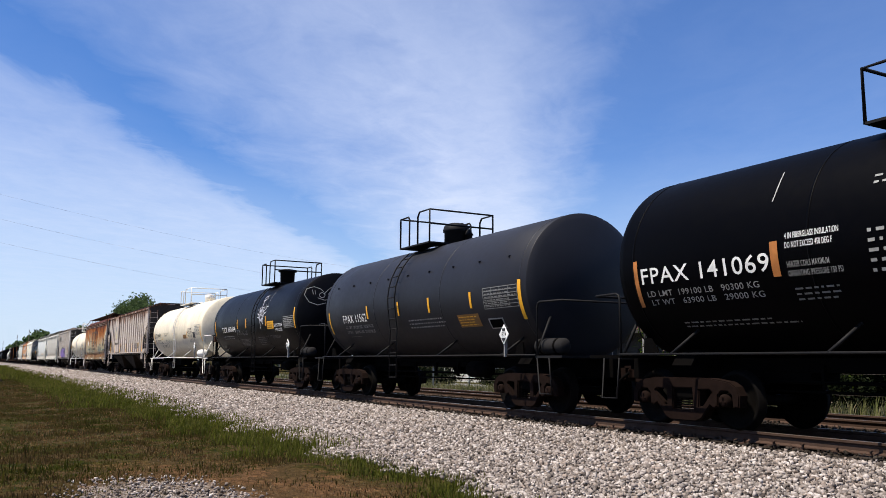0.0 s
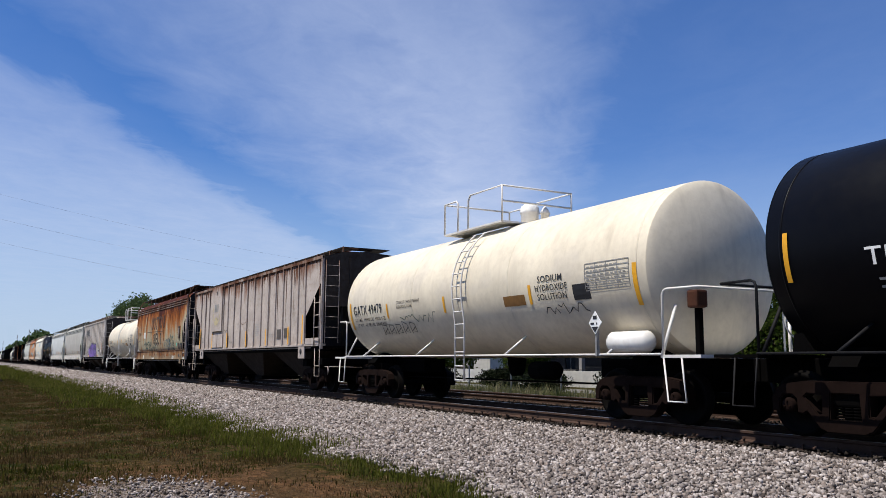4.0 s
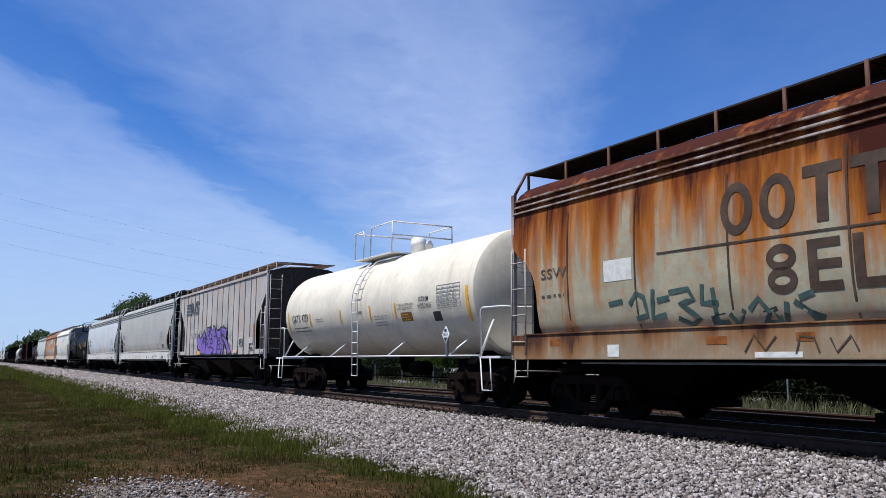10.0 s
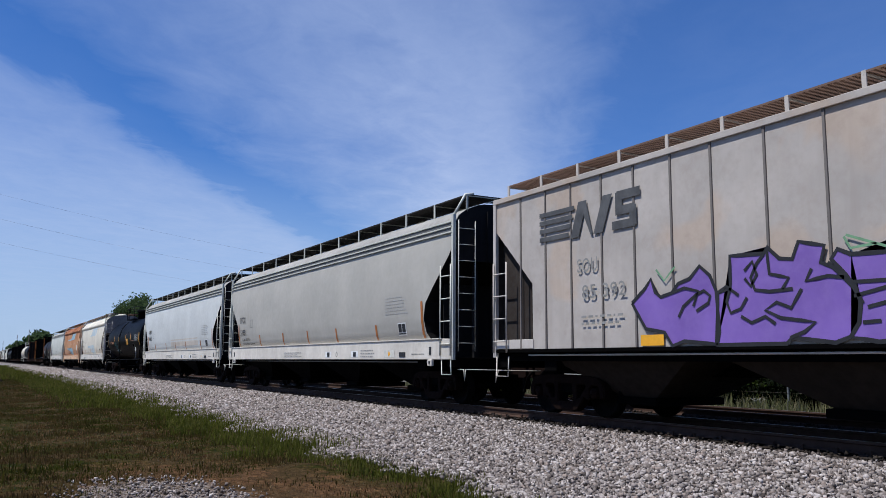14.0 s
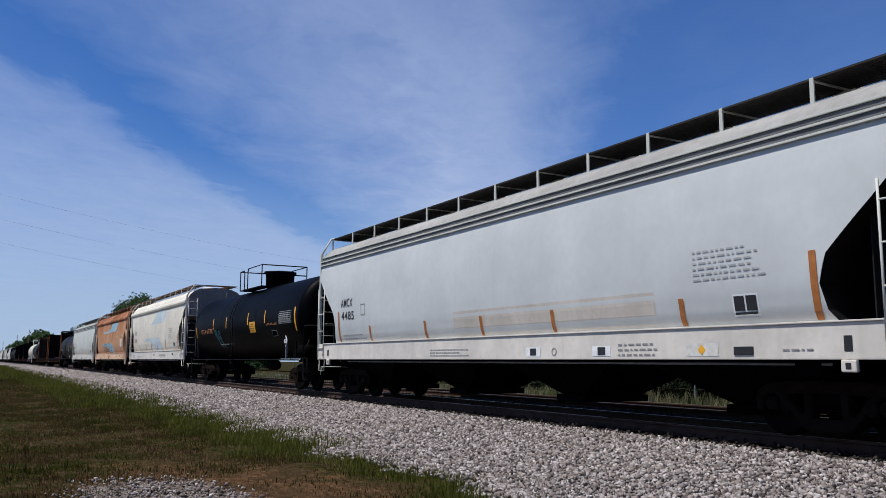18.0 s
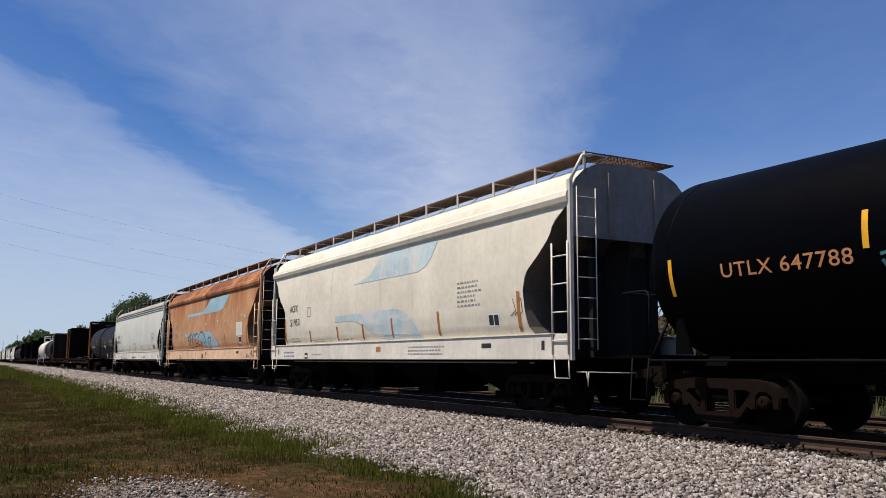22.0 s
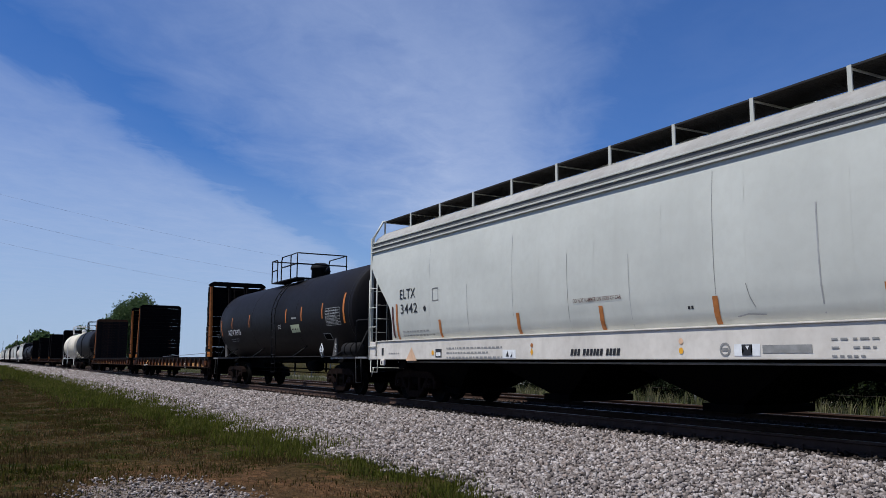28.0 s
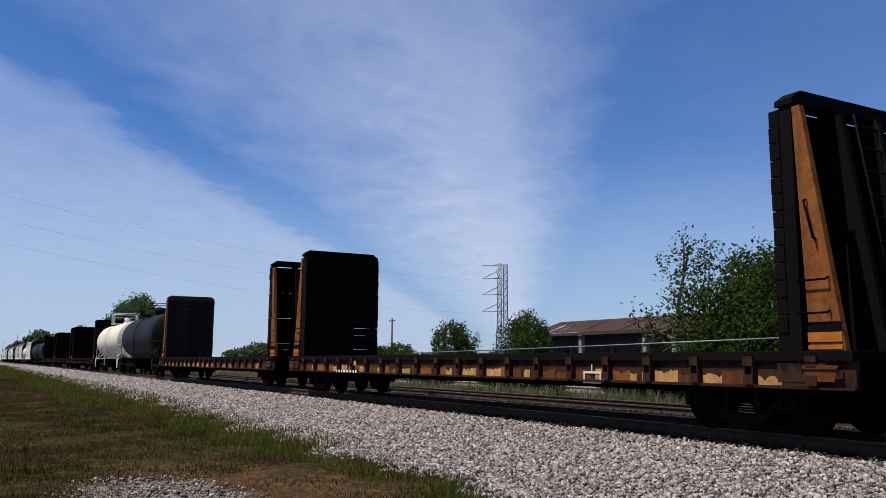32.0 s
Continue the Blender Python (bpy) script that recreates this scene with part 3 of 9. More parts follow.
def raw_mesh(name, verts, faces, material):
    """A mesh from numpy arrays: verts (n, 3), faces (m, 3) or (m, 4)."""
    me = bpy.data.meshes.new(name)
    k = faces.shape[1]
    me.vertices.add(len(verts))
    me.vertices.foreach_set("co", np.asarray(verts, np.float32).ravel())
    me.loops.add(faces.size)
    me.loops.foreach_set("vertex_index", np.asarray(faces, np.int32).ravel())
    me.polygons.add(len(faces))
    me.polygons.foreach_set("loop_start", np.arange(0, faces.size, k, dtype=np.int32))
    me.update(calc_edges=True)
    me.materials.append(material)
    return me


# ---- marks on car sides: shapes in (x, height), laid on the side by surf(x, h, off) ----
GLYPHS = {}


def glyphs(text):
    if text not in GLYPHS:
        cu = bpy.data.curves.new("lettering", "FONT")
        cu.body, cu.resolution_u, cu.space_character, cu.offset = text, 3, 1.08, 0.007
        ob = bpy.data.objects.new("lettering", cu)
        me = bpy.data.meshes.new_from_object(ob)
        vs = [(v.co.x, v.co.y) for v in me.vertices]
        fs = [tuple(p.vertices) for p in me.polygons]
        bpy.data.objects.remove(ob)
        bpy.data.meshes.remove(me)
        bpy.data.curves.remove(cu)
        GLYPHS[text] = (vs, fs)
    return GLYPHS[text]


def lettering(name, text, x, h, width, height, surf, material, parent, label="", off=0.010):
    """Stencilled text whose left foot is at (x, h), seen from the near side."""
    vs, fs = glyphs(text)
    lo, hi = min(v[0] for v in vs), max(v[0] for v in vs)
    b, t = min(v[1] for v in vs), max(v[1] for v in vs)
    bm = bmesh.new()
    made = [bm.verts.new(surf(x + (v[0] - lo) / (hi - lo) * width, h + (v[1] - b) / (t - b) * height, off)) for v in vs]
    for f in fs:
        try:
            bm.faces.new([made[i] for i in f])
        except ValueError:
            pass
    return part(name, bm, material, parent, label)


def patch(bm, x0, x1, h0, h1, surf, off=0.006, nx=1, nh=1, lean=0.0):
    g = [[bm.verts.new(surf(x0 + (x1 - x0) * i / nx + lean * j / nh, h0 + (h1 - h0) * j / nh, off)) for j in range(nh + 1)] for i in range(nx + 1)]
    for i in range(nx):
        for j in range(nh):
            bm.faces.new((g[i][j], g[i + 1][j], g[i + 1][j + 1], g[i][j + 1]))
    return bm


def strip(name, x, h0, h1, w, surf, material, parent, label="", off=0.011, nh=8):
    return part(name, patch(bmesh.new(), x - w / 2, x + w / 2, h0, h1, surf, off, 1, nh), material, parent, label)


def panel(name, x0, x1, h0, h1, surf, material, parent, label="", off=0.005, nx=2, nh=3):
    return part(name, patch(bmesh.new(), x0, x1, h0, h1, surf, off, nx, nh), material, parent, label)


def bars(name, x0, x1, h0, h1, rows, surf, material, parent, seed=1, off=0.008, label=""):
    """Writing too small to read, as bars of its size."""
    rng = random.Random(seed)
    bm = bmesh.new()
    step = (h1 - h0) / rows
    for k in range(rows):
        b = h1 - (k + 0.8) * step
        x, end = x0, x0 + (x1 - x0) * rng.uniform(0.72, 1.0)
        while x < end:
            w = min(rng.uniform(0.04, 0.15), end - x)
            if w > 0.02:
                patch(bm, x, x + w, b, b + step * 0.34, surf, off)
            x += w + step * 0.5
    return part(name, bm, material, parent, label)


def scrawl(name, pts, w, surf, material, parent, label="", off=0.010):
    """A sprayed line through pts (x, h)."""
    bm = bmesh.new()
    line = []
    for p, q in zip(pts, pts[1:]):
        n = max(1, int(math.hypot(q[0] - p[0], q[1] - p[1]) / 0.15))
        line += [(p[0] + (q[0] - p[0]) * i / n, p[1] + (q[1] - p[1]) * i / n) for i in range(n)]
    line.append(pts[-1])
    prev = None
    for i, (x, h) in enumerate(line):
        a, b = line[max(0, i - 1)], line[min(len(line) - 1, i + 1)]
        dx, dh = b[0] - a[0], b[1] - a[1]
        s = math.hypot(dx, dh) or 1
        nx_, nh_ = -dh / s * w / 2, dx / s * w / 2
        cur = (bm.verts.new(surf(x + nx_, h + nh_, off)), bm.verts.new(surf(x - nx_, h - nh_, off)))
        if prev:
            bm.faces.new((prev[0], prev[1], cur[1], cur[0]))
        prev = cur
    return part(name, bm, material, parent, label)


def blob(name, pts, surf, material, parent, label="", off=0.008):
    """A filled shape (x, h)."""
    bm = bmesh.new()
    bm.faces.new([bm.verts.new(surf(x, h, off)) for x, h in pts])
    bmesh.ops.triangulate(bm, faces=bm.faces[:])
    return part(name, bm, material, parent, label)


def between(name, xs, lo, hi, surf, material, parent, label="", off=0.006, nh=6):
    """The area between two curves lo(x) and hi(x)."""
    bm = bmesh.new()
    g = [[bm.verts.new(surf(x, lo(x) + (hi(x) - lo(x)) * j / nh, off)) for j in range(nh + 1)] for x in xs]
    for a, b in zip(g, g[1:]):
        for j in range(nh):
            bm.faces.new((a[j], b[j], b[j + 1], a[j + 1]))
    return part(name, bm, material, parent, label)


def curve_of(pts):
    """A soft curve through (x, h) points, x rising."""
    xs, hs = [p[0] for p in pts], [p[1] for p in pts]

    def value(x):
        return float(np.interp(x, xs, hs))
    return value


# ---- running gear, shared by every car ----
WHEEL_R = 0.457
WHEELS = {-1: [], 1: []}
GEAR = {}


def sideframe_shape():
    """One cast frame: arched top, pedestals over the axle boxes, two windows and the spring opening."""
    bm = bmesh.new()
    half = [(0.62, 0.80), (0.98, 0.75), (1.11, 0.68), (1.19, 0.54), (1.17, 0.36), (1.05, 0.36), (1.03, 0.54), (0.96, 0.60), (0.83, 0.60), (0.76, 0.54), (0.75, 0.36), (0.66, 0.33), (0.59, 0.37), (0.40, 0.15), (0.28, 0.10)]
    window = [(0.36, 0.61), (0.58, 0.62), (0.63, 0.58), (0.42, 0.34), (0.36, 0.35)]
    rings = [half + [(-x, z) for x, z in half[::-1]], window, [(-x, z) for x, z in window], [(-0.21, 0.63), (0.21, 0.63), (0.23, 0.28), (-0.23, 0.28)]]
    edges = []
    for ring in rings:
        vs = [bm.verts.new((x, -0.10, z)) for x, z in ring]
        edges += [bm.edges.new((vs[k], vs[(k + 1) % len(vs)])) for k in range(len(vs))]
    bmesh.ops.triangle_fill(bm, use_beauty=True, use_dissolve=False, edges=edges, normal=(0, -1, 0))
    out = bmesh.ops.extrude_face_region(bm, geom=bm.faces[:] + bm.edges[:] + bm.verts[:])
    bmesh.ops.translate(bm, verts=[g for g in out["geom"] if isinstance(g, bmesh.types.BMVert)], vec=(0, 0.20, 0))
    bmesh.ops.recalc_face_normals(bm, faces=bm.faces[:])
    sharp = [e for e in bm.edges if len(e.link_faces) == 2 and abs(e.verts[0].co.y - e.verts[1].co.y) < 0.01 and e.calc_face_angle() > 0.6]
    bmesh.ops.bevel(bm, geom=sharp, offset=0.018, segments=2, affect="EDGES")
    return bm


def make_gear():
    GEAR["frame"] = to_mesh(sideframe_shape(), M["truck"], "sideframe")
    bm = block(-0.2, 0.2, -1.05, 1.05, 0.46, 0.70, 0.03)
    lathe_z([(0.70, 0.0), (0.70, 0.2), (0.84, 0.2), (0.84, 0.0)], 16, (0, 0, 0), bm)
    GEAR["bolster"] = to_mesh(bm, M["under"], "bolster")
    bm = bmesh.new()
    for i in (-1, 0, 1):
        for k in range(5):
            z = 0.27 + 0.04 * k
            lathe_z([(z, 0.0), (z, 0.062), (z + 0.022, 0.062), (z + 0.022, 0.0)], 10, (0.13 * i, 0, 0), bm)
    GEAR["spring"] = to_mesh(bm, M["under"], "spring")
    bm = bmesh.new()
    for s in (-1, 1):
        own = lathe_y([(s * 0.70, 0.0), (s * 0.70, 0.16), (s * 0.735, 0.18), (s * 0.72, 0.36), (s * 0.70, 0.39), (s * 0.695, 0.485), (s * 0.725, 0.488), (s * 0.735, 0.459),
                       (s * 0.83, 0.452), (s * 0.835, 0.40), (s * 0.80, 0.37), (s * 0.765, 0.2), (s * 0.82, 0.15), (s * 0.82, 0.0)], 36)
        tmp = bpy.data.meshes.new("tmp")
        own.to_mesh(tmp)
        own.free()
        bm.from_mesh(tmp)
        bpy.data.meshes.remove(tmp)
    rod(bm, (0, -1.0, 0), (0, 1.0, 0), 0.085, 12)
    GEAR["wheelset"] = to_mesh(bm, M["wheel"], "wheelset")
    bm = lathe_y([(-0.13, 0.0), (-0.13, 0.07), (-0.11, 0.10), (0.09, 0.115), (0.09, 0.0)], 14)
    for k in range(3):
        a = radians(90 + 120 * k)
        rod(bm, (0.05 * math.cos(a), -0.15, 0.05 * math.sin(a)), (0.05 * math.cos(a), -0.12, 0.05 * math.sin(a)), 0.016, 6)
    GEAR["cap"] = to_mesh(bm, M["truck"], "bearing_cap")
    bm = block(-0.02, 0.55, -0.09, 0.09, 0.74, 0.92, 0.02)
    prism(bm, [(0.5, 0.68), (0.5, 0.98), (0.74, 0.98), (0.80, 0.92), (0.80, 0.72), (0.74, 0.68)], -0.12, 0.05)
    prism(bm, [(0.55, 0.72), (0.55, 0.94), (0.70, 0.94), (0.70, 0.72)], 0.05, 0.15)
    bmesh.ops.recalc_face_normals(bm, faces=bm.faces[:])
    GEAR["coupler"] = to_mesh(bm, M["truck"], "coupler")
    pts = [(0.3, 0.28, 0.85), (0.55, 0.28, 0.70), (0.7, 0.24, 0.48), (0.82, 0.18, 0.36), (0.95, 0.12, 0.40)]
    GEAR["hose"] = to_mesh(pipe(pts, 0.028, 8), M["under"], "air_hose")
    bm = bmesh.new()
    prism(bm, [(-0.06, 0.2), (-0.10, 0.40), (-0.07, 0.58), (0.0, 0.58), (-0.02, 0.4), (0.0, 0.2)], -0.06, 0.06)
    GEAR["shoe"] = to_mesh(bm, M["under"], "brake_shoe")


make_gear()


def trucks(car, xs, full=True):
    for x in xs:
        t = part("truck", GEAR["bolster"], None, car, "rust-brown two-axle truck under the car", (x, 0, 0))
        for s in (-1, 1):
            part("sideframe", GEAR["frame"], None, t, "", (0, s * 1.0, 0))
            w = part("wheelset", GEAR["wheelset"], None, t, "", (s * 0.89, 0, WHEEL_R))
            WHEELS[s].append(w)
            if full:
                part("spring", GEAR["spring"], None, t, "", (0, s * 1.0, 0))
        if full:
            for s in (-1, 1):
                part("bearing_cap", GEAR["cap"], None, t, "", (s * 0.89, -1.0, WHEEL_R))
                part("brake_shoe", GEAR["shoe"], None, t, "", (s * 0.41, -0.76, 0))


def couplers(car, half):
    for s in (1, -1):
        c = part("coupler", GEAR["coupler"], None, car, "", (s * (half - 0.1), 0, 0))
        h = part("air_hose", GEAR["hose"], None, car, "", (s * (half - 0.1), 0, 0))
        if s < 0:
            c.rotation_euler = h.rotation_euler = (0, 0, math.pi)


def ladder(car, name, foot, head, wide, rungs, material, r=0.018, label=""):
    """Two stiles from foot to head (tops and feet of the first stile), with the second set off by wide; rungs are pieces."""
    foot, head, wide = Vector(foot), Vector(head), Vector(wide)
    lad = part(name, rod(bmesh.new(), foot, head, r), material, car, label)
    part("stile", rod(bmesh.new(), foot + wide, head + wide, r), material, lad)
    key = ("rung", round(wide.x, 3), round(wide.y, 3), round(wide.z, 3), material.name)
    if key not in GEAR:
        b2 = bmesh.new()
        rod(b2, (0, 0, 0), wide, r * 0.8)
        GEAR[key] = to_mesh(b2, material, "rung")
    for k in range(rungs):
        part("rung", GEAR[key], None, lad, "", foot.lerp(head, (k + 0.5) / rungs))
    return lad


CARS = []


def car_thing(name, label, category, centre):
    ob = thing(name, label, category, "cars of the freight train", "", (centre, YC, 0))
    CARS.append((ob, centre))
    return ob

# ---- tank cars ----
def tank_car(label, centre, hs, r, zc, body, trim, rails, full=True, dome="low", deck=None, plat=(-1.4, 0.4), lx=-0.1, tuck=0.0, rail_z=1.18, struts=True):
    """hs: half the straight shell; r: its radius; zc: its axis over the rails."""
    car = car_thing("tank_car", label, "tank car", centre + 0.1)
    hd, ls = 0.40, hs + 0.24
    prof = [(-ls - hd * math.sin(a), r * math.cos(a) ** 0.36 if math.cos(a) > 1e-6 else 0.0) for a in [math.pi / 2 * k / 9 for k in range(9, -1, -1)]]
    prof[0] = (-ls - hd, 0.0)
    ring = [-hs + 2 * hs * k / 8 for k in range(1, 8)]
    jacketed = body is M["white"]
    dish = [(0.0, 1.0), (0.02, 0.985), (0.08, 0.90), (0.17, 0.72), (0.25, 0.50), (0.30, 0.27), (0.32, 0.0)]
    crisp = jacketed or body in DUSTY or body is M["black"]
    if crisp:
        prof = [(-ls, 0.0), (-ls, r - 0.006), (-ls + 0.012, r)]
    prof = prof + [(x, r) for x in ring] + [(-x, y) for x, y in prof[::-1]]
    shell = part("tank_shell", lathe_x(prof, 64 if full else 32, None, zc), body, car)

    if crisp:
        # dished heads, set on with a crisp rim
        for s in (1, -1):
            part("tank_head", lathe_x([(s * (ls + 0.004 + dx), r * f) for dx, f in dish], 64 if full else 32, None, zc), body, car, "white dished end" if jacketed else "black dished end")

    def surf(x, h, off=0.0):
        a = (h - zc) / r
        return (x, -(r + off) * math.cos(a), zc + (r + off) * math.sin(a))

    half = hs + 1.45
    # weld seams and jacket bands
    if full:
        for x in (-hs, -hs * 0.36, hs * 0.36, hs):
            part("weld_seam", lathe_x([(x - 0.02, r - 0.004), (x - 0.02, r + 0.004), (x + 0.02, r + 0.004), (x + 0.02, r - 0.004)], 64, None, zc), body, shell)
        for k in range(9 if body is M["black_sheen"] else 0):
            x = -hs * 0.9 + hs * 1.8 * k / 8
            part("jacket_lug", block(x - 0.018, x + 0.018, -r * 0.925 - 0.035, -r * 0.925 + 0.03, zc + r * 0.38, zc + r * 0.38 + 0.05, 0.006), body, shell)
    # stub sills, saddles, end platforms
    for s in (1, -1):
        tx = hs - 0.55 - tuck * (1.0 if s > 0 else 0.42)
        bm = block(min(s * (tx - 1.9), s * half), max(s * (tx - 1.9), s * half), -0.34, 0.34, 0.74, 1.12, 0.02)
        part("stub_sill", bm, M["under"], car)
        bm = bmesh.new()
        pts = [(-1.10, 1.0), (1.10, 1.0), (0.95, 1.2), (r * 0.40, zc - r * 0.90), (0.0, zc - r * 0.99), (-r * 0.40, zc - r * 0.90), (-0.95, 1.2)]
        a = [bm.verts.new((s * tx - 0.22, y, z)) for y, z in pts]
        b = [bm.verts.new((s * tx + 0.22, y, z)) for y, z in pts]
        bm.faces.new(a)
        bm.faces.new(b[::-1])
        for i in range(len(pts)):
            j = (i + 1) % len(pts)
            bm.faces.new((a[i], b[i], b[j], a[j]))
        bmesh.ops.recalc_face_normals(bm, faces=bm.faces[:])
        part("saddle", bm, M["under"], car)
        inner = half - 1.0 if hs < 7 or s < 0 else 6.86 if tuck == 0 else hs - tuck - 0.40
        x0, x1 = sorted((s * inner, s * (half - 0.12)))
        part("end_platform", block(x0, x1, -1.5, 1.5, 1.12, 1.17), trim, car)
        # gusset beside the saddle
        xg = hs - 0.10 - tuck * (1.0 if s > 0 else 0.42)
        gz = 1.75 if hs > 7 else 1.45
        bm = bmesh.new()
        prism(bm, [(s * (xg - 0.30), 1.17), (s * (xg + 0.06), 1.17), (s * (xg + 0.02), gz), (s * (xg - 0.10), gz)], -1.44, -1.40)
        bmesh.ops.recalc_face_normals(bm, faces=bm.faces[:])
        if not jacketed:
            part("gusset", bm, M["end_grey"] if hs > 7 and body in DUSTY else M["under"], car)
        if full and s > 0 and not jacketed:
            rl, rr, rz = (0.60, 0.215, 1.395) if hs > 7 else (0.48, 0.16, 1.36)
            bm = lathe_x([(-rl, 0.0), (-rl + 0.02, rr * 0.62), (-rl + 0.08, rr), (rl - 0.08, rr), (rl - 0.02, rr * 0.62), (rl, 0.0)], 20, None, rz, -1.20)
            tank = part("air_reservoir", bm, M["under"] if body is M["black_dull"] else M["end_dark"], car, "", ((7.80 if tuck == 0 else hs + 0.62 - tuck * 0.95 + 0.1) if hs > 7 else hs + 0.62, 0, 0))
            for dx in (-0.25, 0.25):
                part("reservoir_strap", lathe_x([(dx - 0.03, rr - 0.01), (dx - 0.03, rr + 0.008), (dx + 0.03, rr + 0.008), (dx + 0.03, rr - 0.01)], 20, None, rz, -1.20), M["under"], tank)
        # hand rail round the end, and step
        xe = s * (half - 0.22)
        xi = s * (half - (0.62 if s > 0 and body is M["black_dull"] and hs > 7 else 0.95))
        pts = [(xi, -1.48, 1.17), (xi, -1.48, 2.14), (xi + s * 0.03, -1.48, 2.22), (xi + s * 0.10, -1.48, 2.25), (xe, -1.40, 2.25), (xe, 1.40, 2.25), (xi + s * 0.10, 1.48, 2.25), (xi, 1.48, 2.14), (xi, 1.48, 1.17)]
        part("end_handrail", pipe(pts, 0.022), rails, car)
        part("brace", pipe([(xi - s * 0.05, -1.46, 1.17), (s * (hs - 0.05) + s * 0.42, -1.05, zc - r * 0.45)], 0.028), rails, car)
        st = [(xi + s * 0.02, -1.5, 1.12), (xi + s * 0.10, -1.5, 0.42), (xi + s * 0.5, -1.5, 0.42), (xi + s * 0.42, -1.5, 1.12)]
        part("step", pipe(st, 0.016), rails, car)
    # long grab rail along each side, on struts
    for s in (-1, 1):
        part("side_rail", pipe([(-half + 0.95, s * 1.52, rail_z), (half - 0.95, s * 1.52, rail_z)], 0.02), rails, car)
    for x in (-hs * 0.86, -hs * 0.33, hs * 0.33, hs * 0.86) if struts else ():
        part("strut", pipe([(x, -1.52, rail_z), (x + 0.24, -r * 0.70, zc - r * 0.715)], 0.026), rails, car)
    # ladder up the side and over the curve
    pts = [(-1.60, 0.62), (-1.60, 1.9)] + [(-(r + 0.12) * math.cos(radians(a)), zc + (r + 0.12) * math.sin(radians(a))) for a in range(-8, 62, 10)]
    for_rungs = []
    lad = part("ladder", pipe([(lx, y, z) for y, z in pts], 0.02), rails, car)
    part("stile", pipe([(lx + 0.42, y, z) for y, z in pts], 0.02), rails, lad)
    for (ya, za), (yb, zb) in zip(pts, pts[1:]):
        n = max(1, round(math.hypot(yb - ya, zb - za) / 0.30))
        for_rungs += [(ya + (yb - ya) * i / n, za + (zb - za) * i / n) for i in range(n)]
    key = ("tank_rung", rails.name)
    if key not in GEAR:
        GEAR[key] = to_mesh(pipe([(0, 0, 0), (0.42, 0, 0)], 0.015), rails, "rung")
    for y, z in for_rungs:
        part("rung", GEAR[key], None, lad, "", (lx, y, z))
    # top platform with its guard rails and the manway
    top = zc + r
    px0, px1 = plat
    dk = deck or rails
    bm = bmesh.new()
    for y0, y1 in ((-1.02, -0.50), (0.50, 1.02)):
        box(bm, px0, px1, y0, y1, top - 0.06, top - 0.02)
    for x in (px0, px1 - 0.5):
        box(bm, x, x + 0.5, -0.5, 0.5, top - 0.058, top - 0.022)
    part("platform", bm, dk, car)
    gr = []
    rh = 5.10 - top
    cut = min(0.68, (px1 - px0) * 0.32)
    for s in (-1, 1):
        gr.append([(px0, s * 1.0, top - 0.05), (px0, s * 1.0, top + rh - 0.04), (px0 + cut - 0.08, s * 1.0, top + rh - 0.04), (px0 + cut, s * 1.0, top + rh - 0.12), (px0 + cut, s * 1.0, top - 0.05)])
        gr.append([(px0 + cut + 0.5, s * 1.0, top - 0.05), (px0 + cut + 0.5, s * 1.0, top + rh - 0.12), (px0 + cut + 0.6, s * 1.0, top + rh), (px1, s * 1.0, top + rh), (px1, s * 1.0, top - 0.05)])
    if tuck:
        # middle rails in each loop
        gr.append([(px0, -1.0, top + rh * 0.5), (px0 + cut, -1.0, top + rh * 0.5)])
        gr.append([(px0 + cut + 0.5, -1.0, top + rh * 0.55), (px1, -1.0, top + rh * 0.55)])
        gr.append([(px1 - 0.75, -1.0, top - 0.05), (px1 - 0.75, -1.0, top + rh)])
    gr.append([(px1, -1.0, top + rh), (px1, 1.0, top + rh)])
    gr.append([(px0, -1.0, top + rh - 0.04), (px0, 1.0, top + rh - 0.04)])
    gr.append([(px1, -1.0, top + rh * 0.55), (px1, 1.0, top + rh * 0.55)])
    for g in gr:
        part("guard_rail", pipe(g, 0.026), rails, car)
    ds = 0.62 if body is M["white"] else 1.0
    if dome == "low":
        bm = lathe_z([(0, 0.0), (0, 0.34 * ds), (0.42, 0.34 * ds), (0.44, 0.38 * ds), (0.50, 0.38 * ds), (0.62, 0.34 * ds), (0.68, 0.22 * ds), (0.70, 0.0)], 24, (px1 - 0.46, 0.1, top - 0.08 - 0.2 * (1 - ds)))
        part("manway", bm, rails, car)
        part("valve", lathe_z([(0, 0.0), (0, 0.10), (0.3, 0.10), (0.3, 0.13), (0.42, 0.07), (0.5, 0.0)], 12, (px1 - 0.05, 0.25, top - 0.06)), rails, car)
        part("valve", lathe_z([(0, 0.0), (0, 0.16), (0.2, 0.16), (0.26, 0.0)], 12, (px0 + 0.35, 0.1, top - 0.06)), rails, car)
    else:
        w = 0.60 if px1 - px0 > 2.5 else 0.29
        bm = lathe_z([(0, 0.0), (0, w), (0.62, w + 0.02), (0.62, w + 0.1), (0.70, w + 0.1), (0.74, w * 0.6), (0.76, 0.0)], 28, (px1 - 0.6 if w > 0.5 else px0 + 0.32, 0.0, top - 0.06))
        part("manway_housing", bm, rails, car)
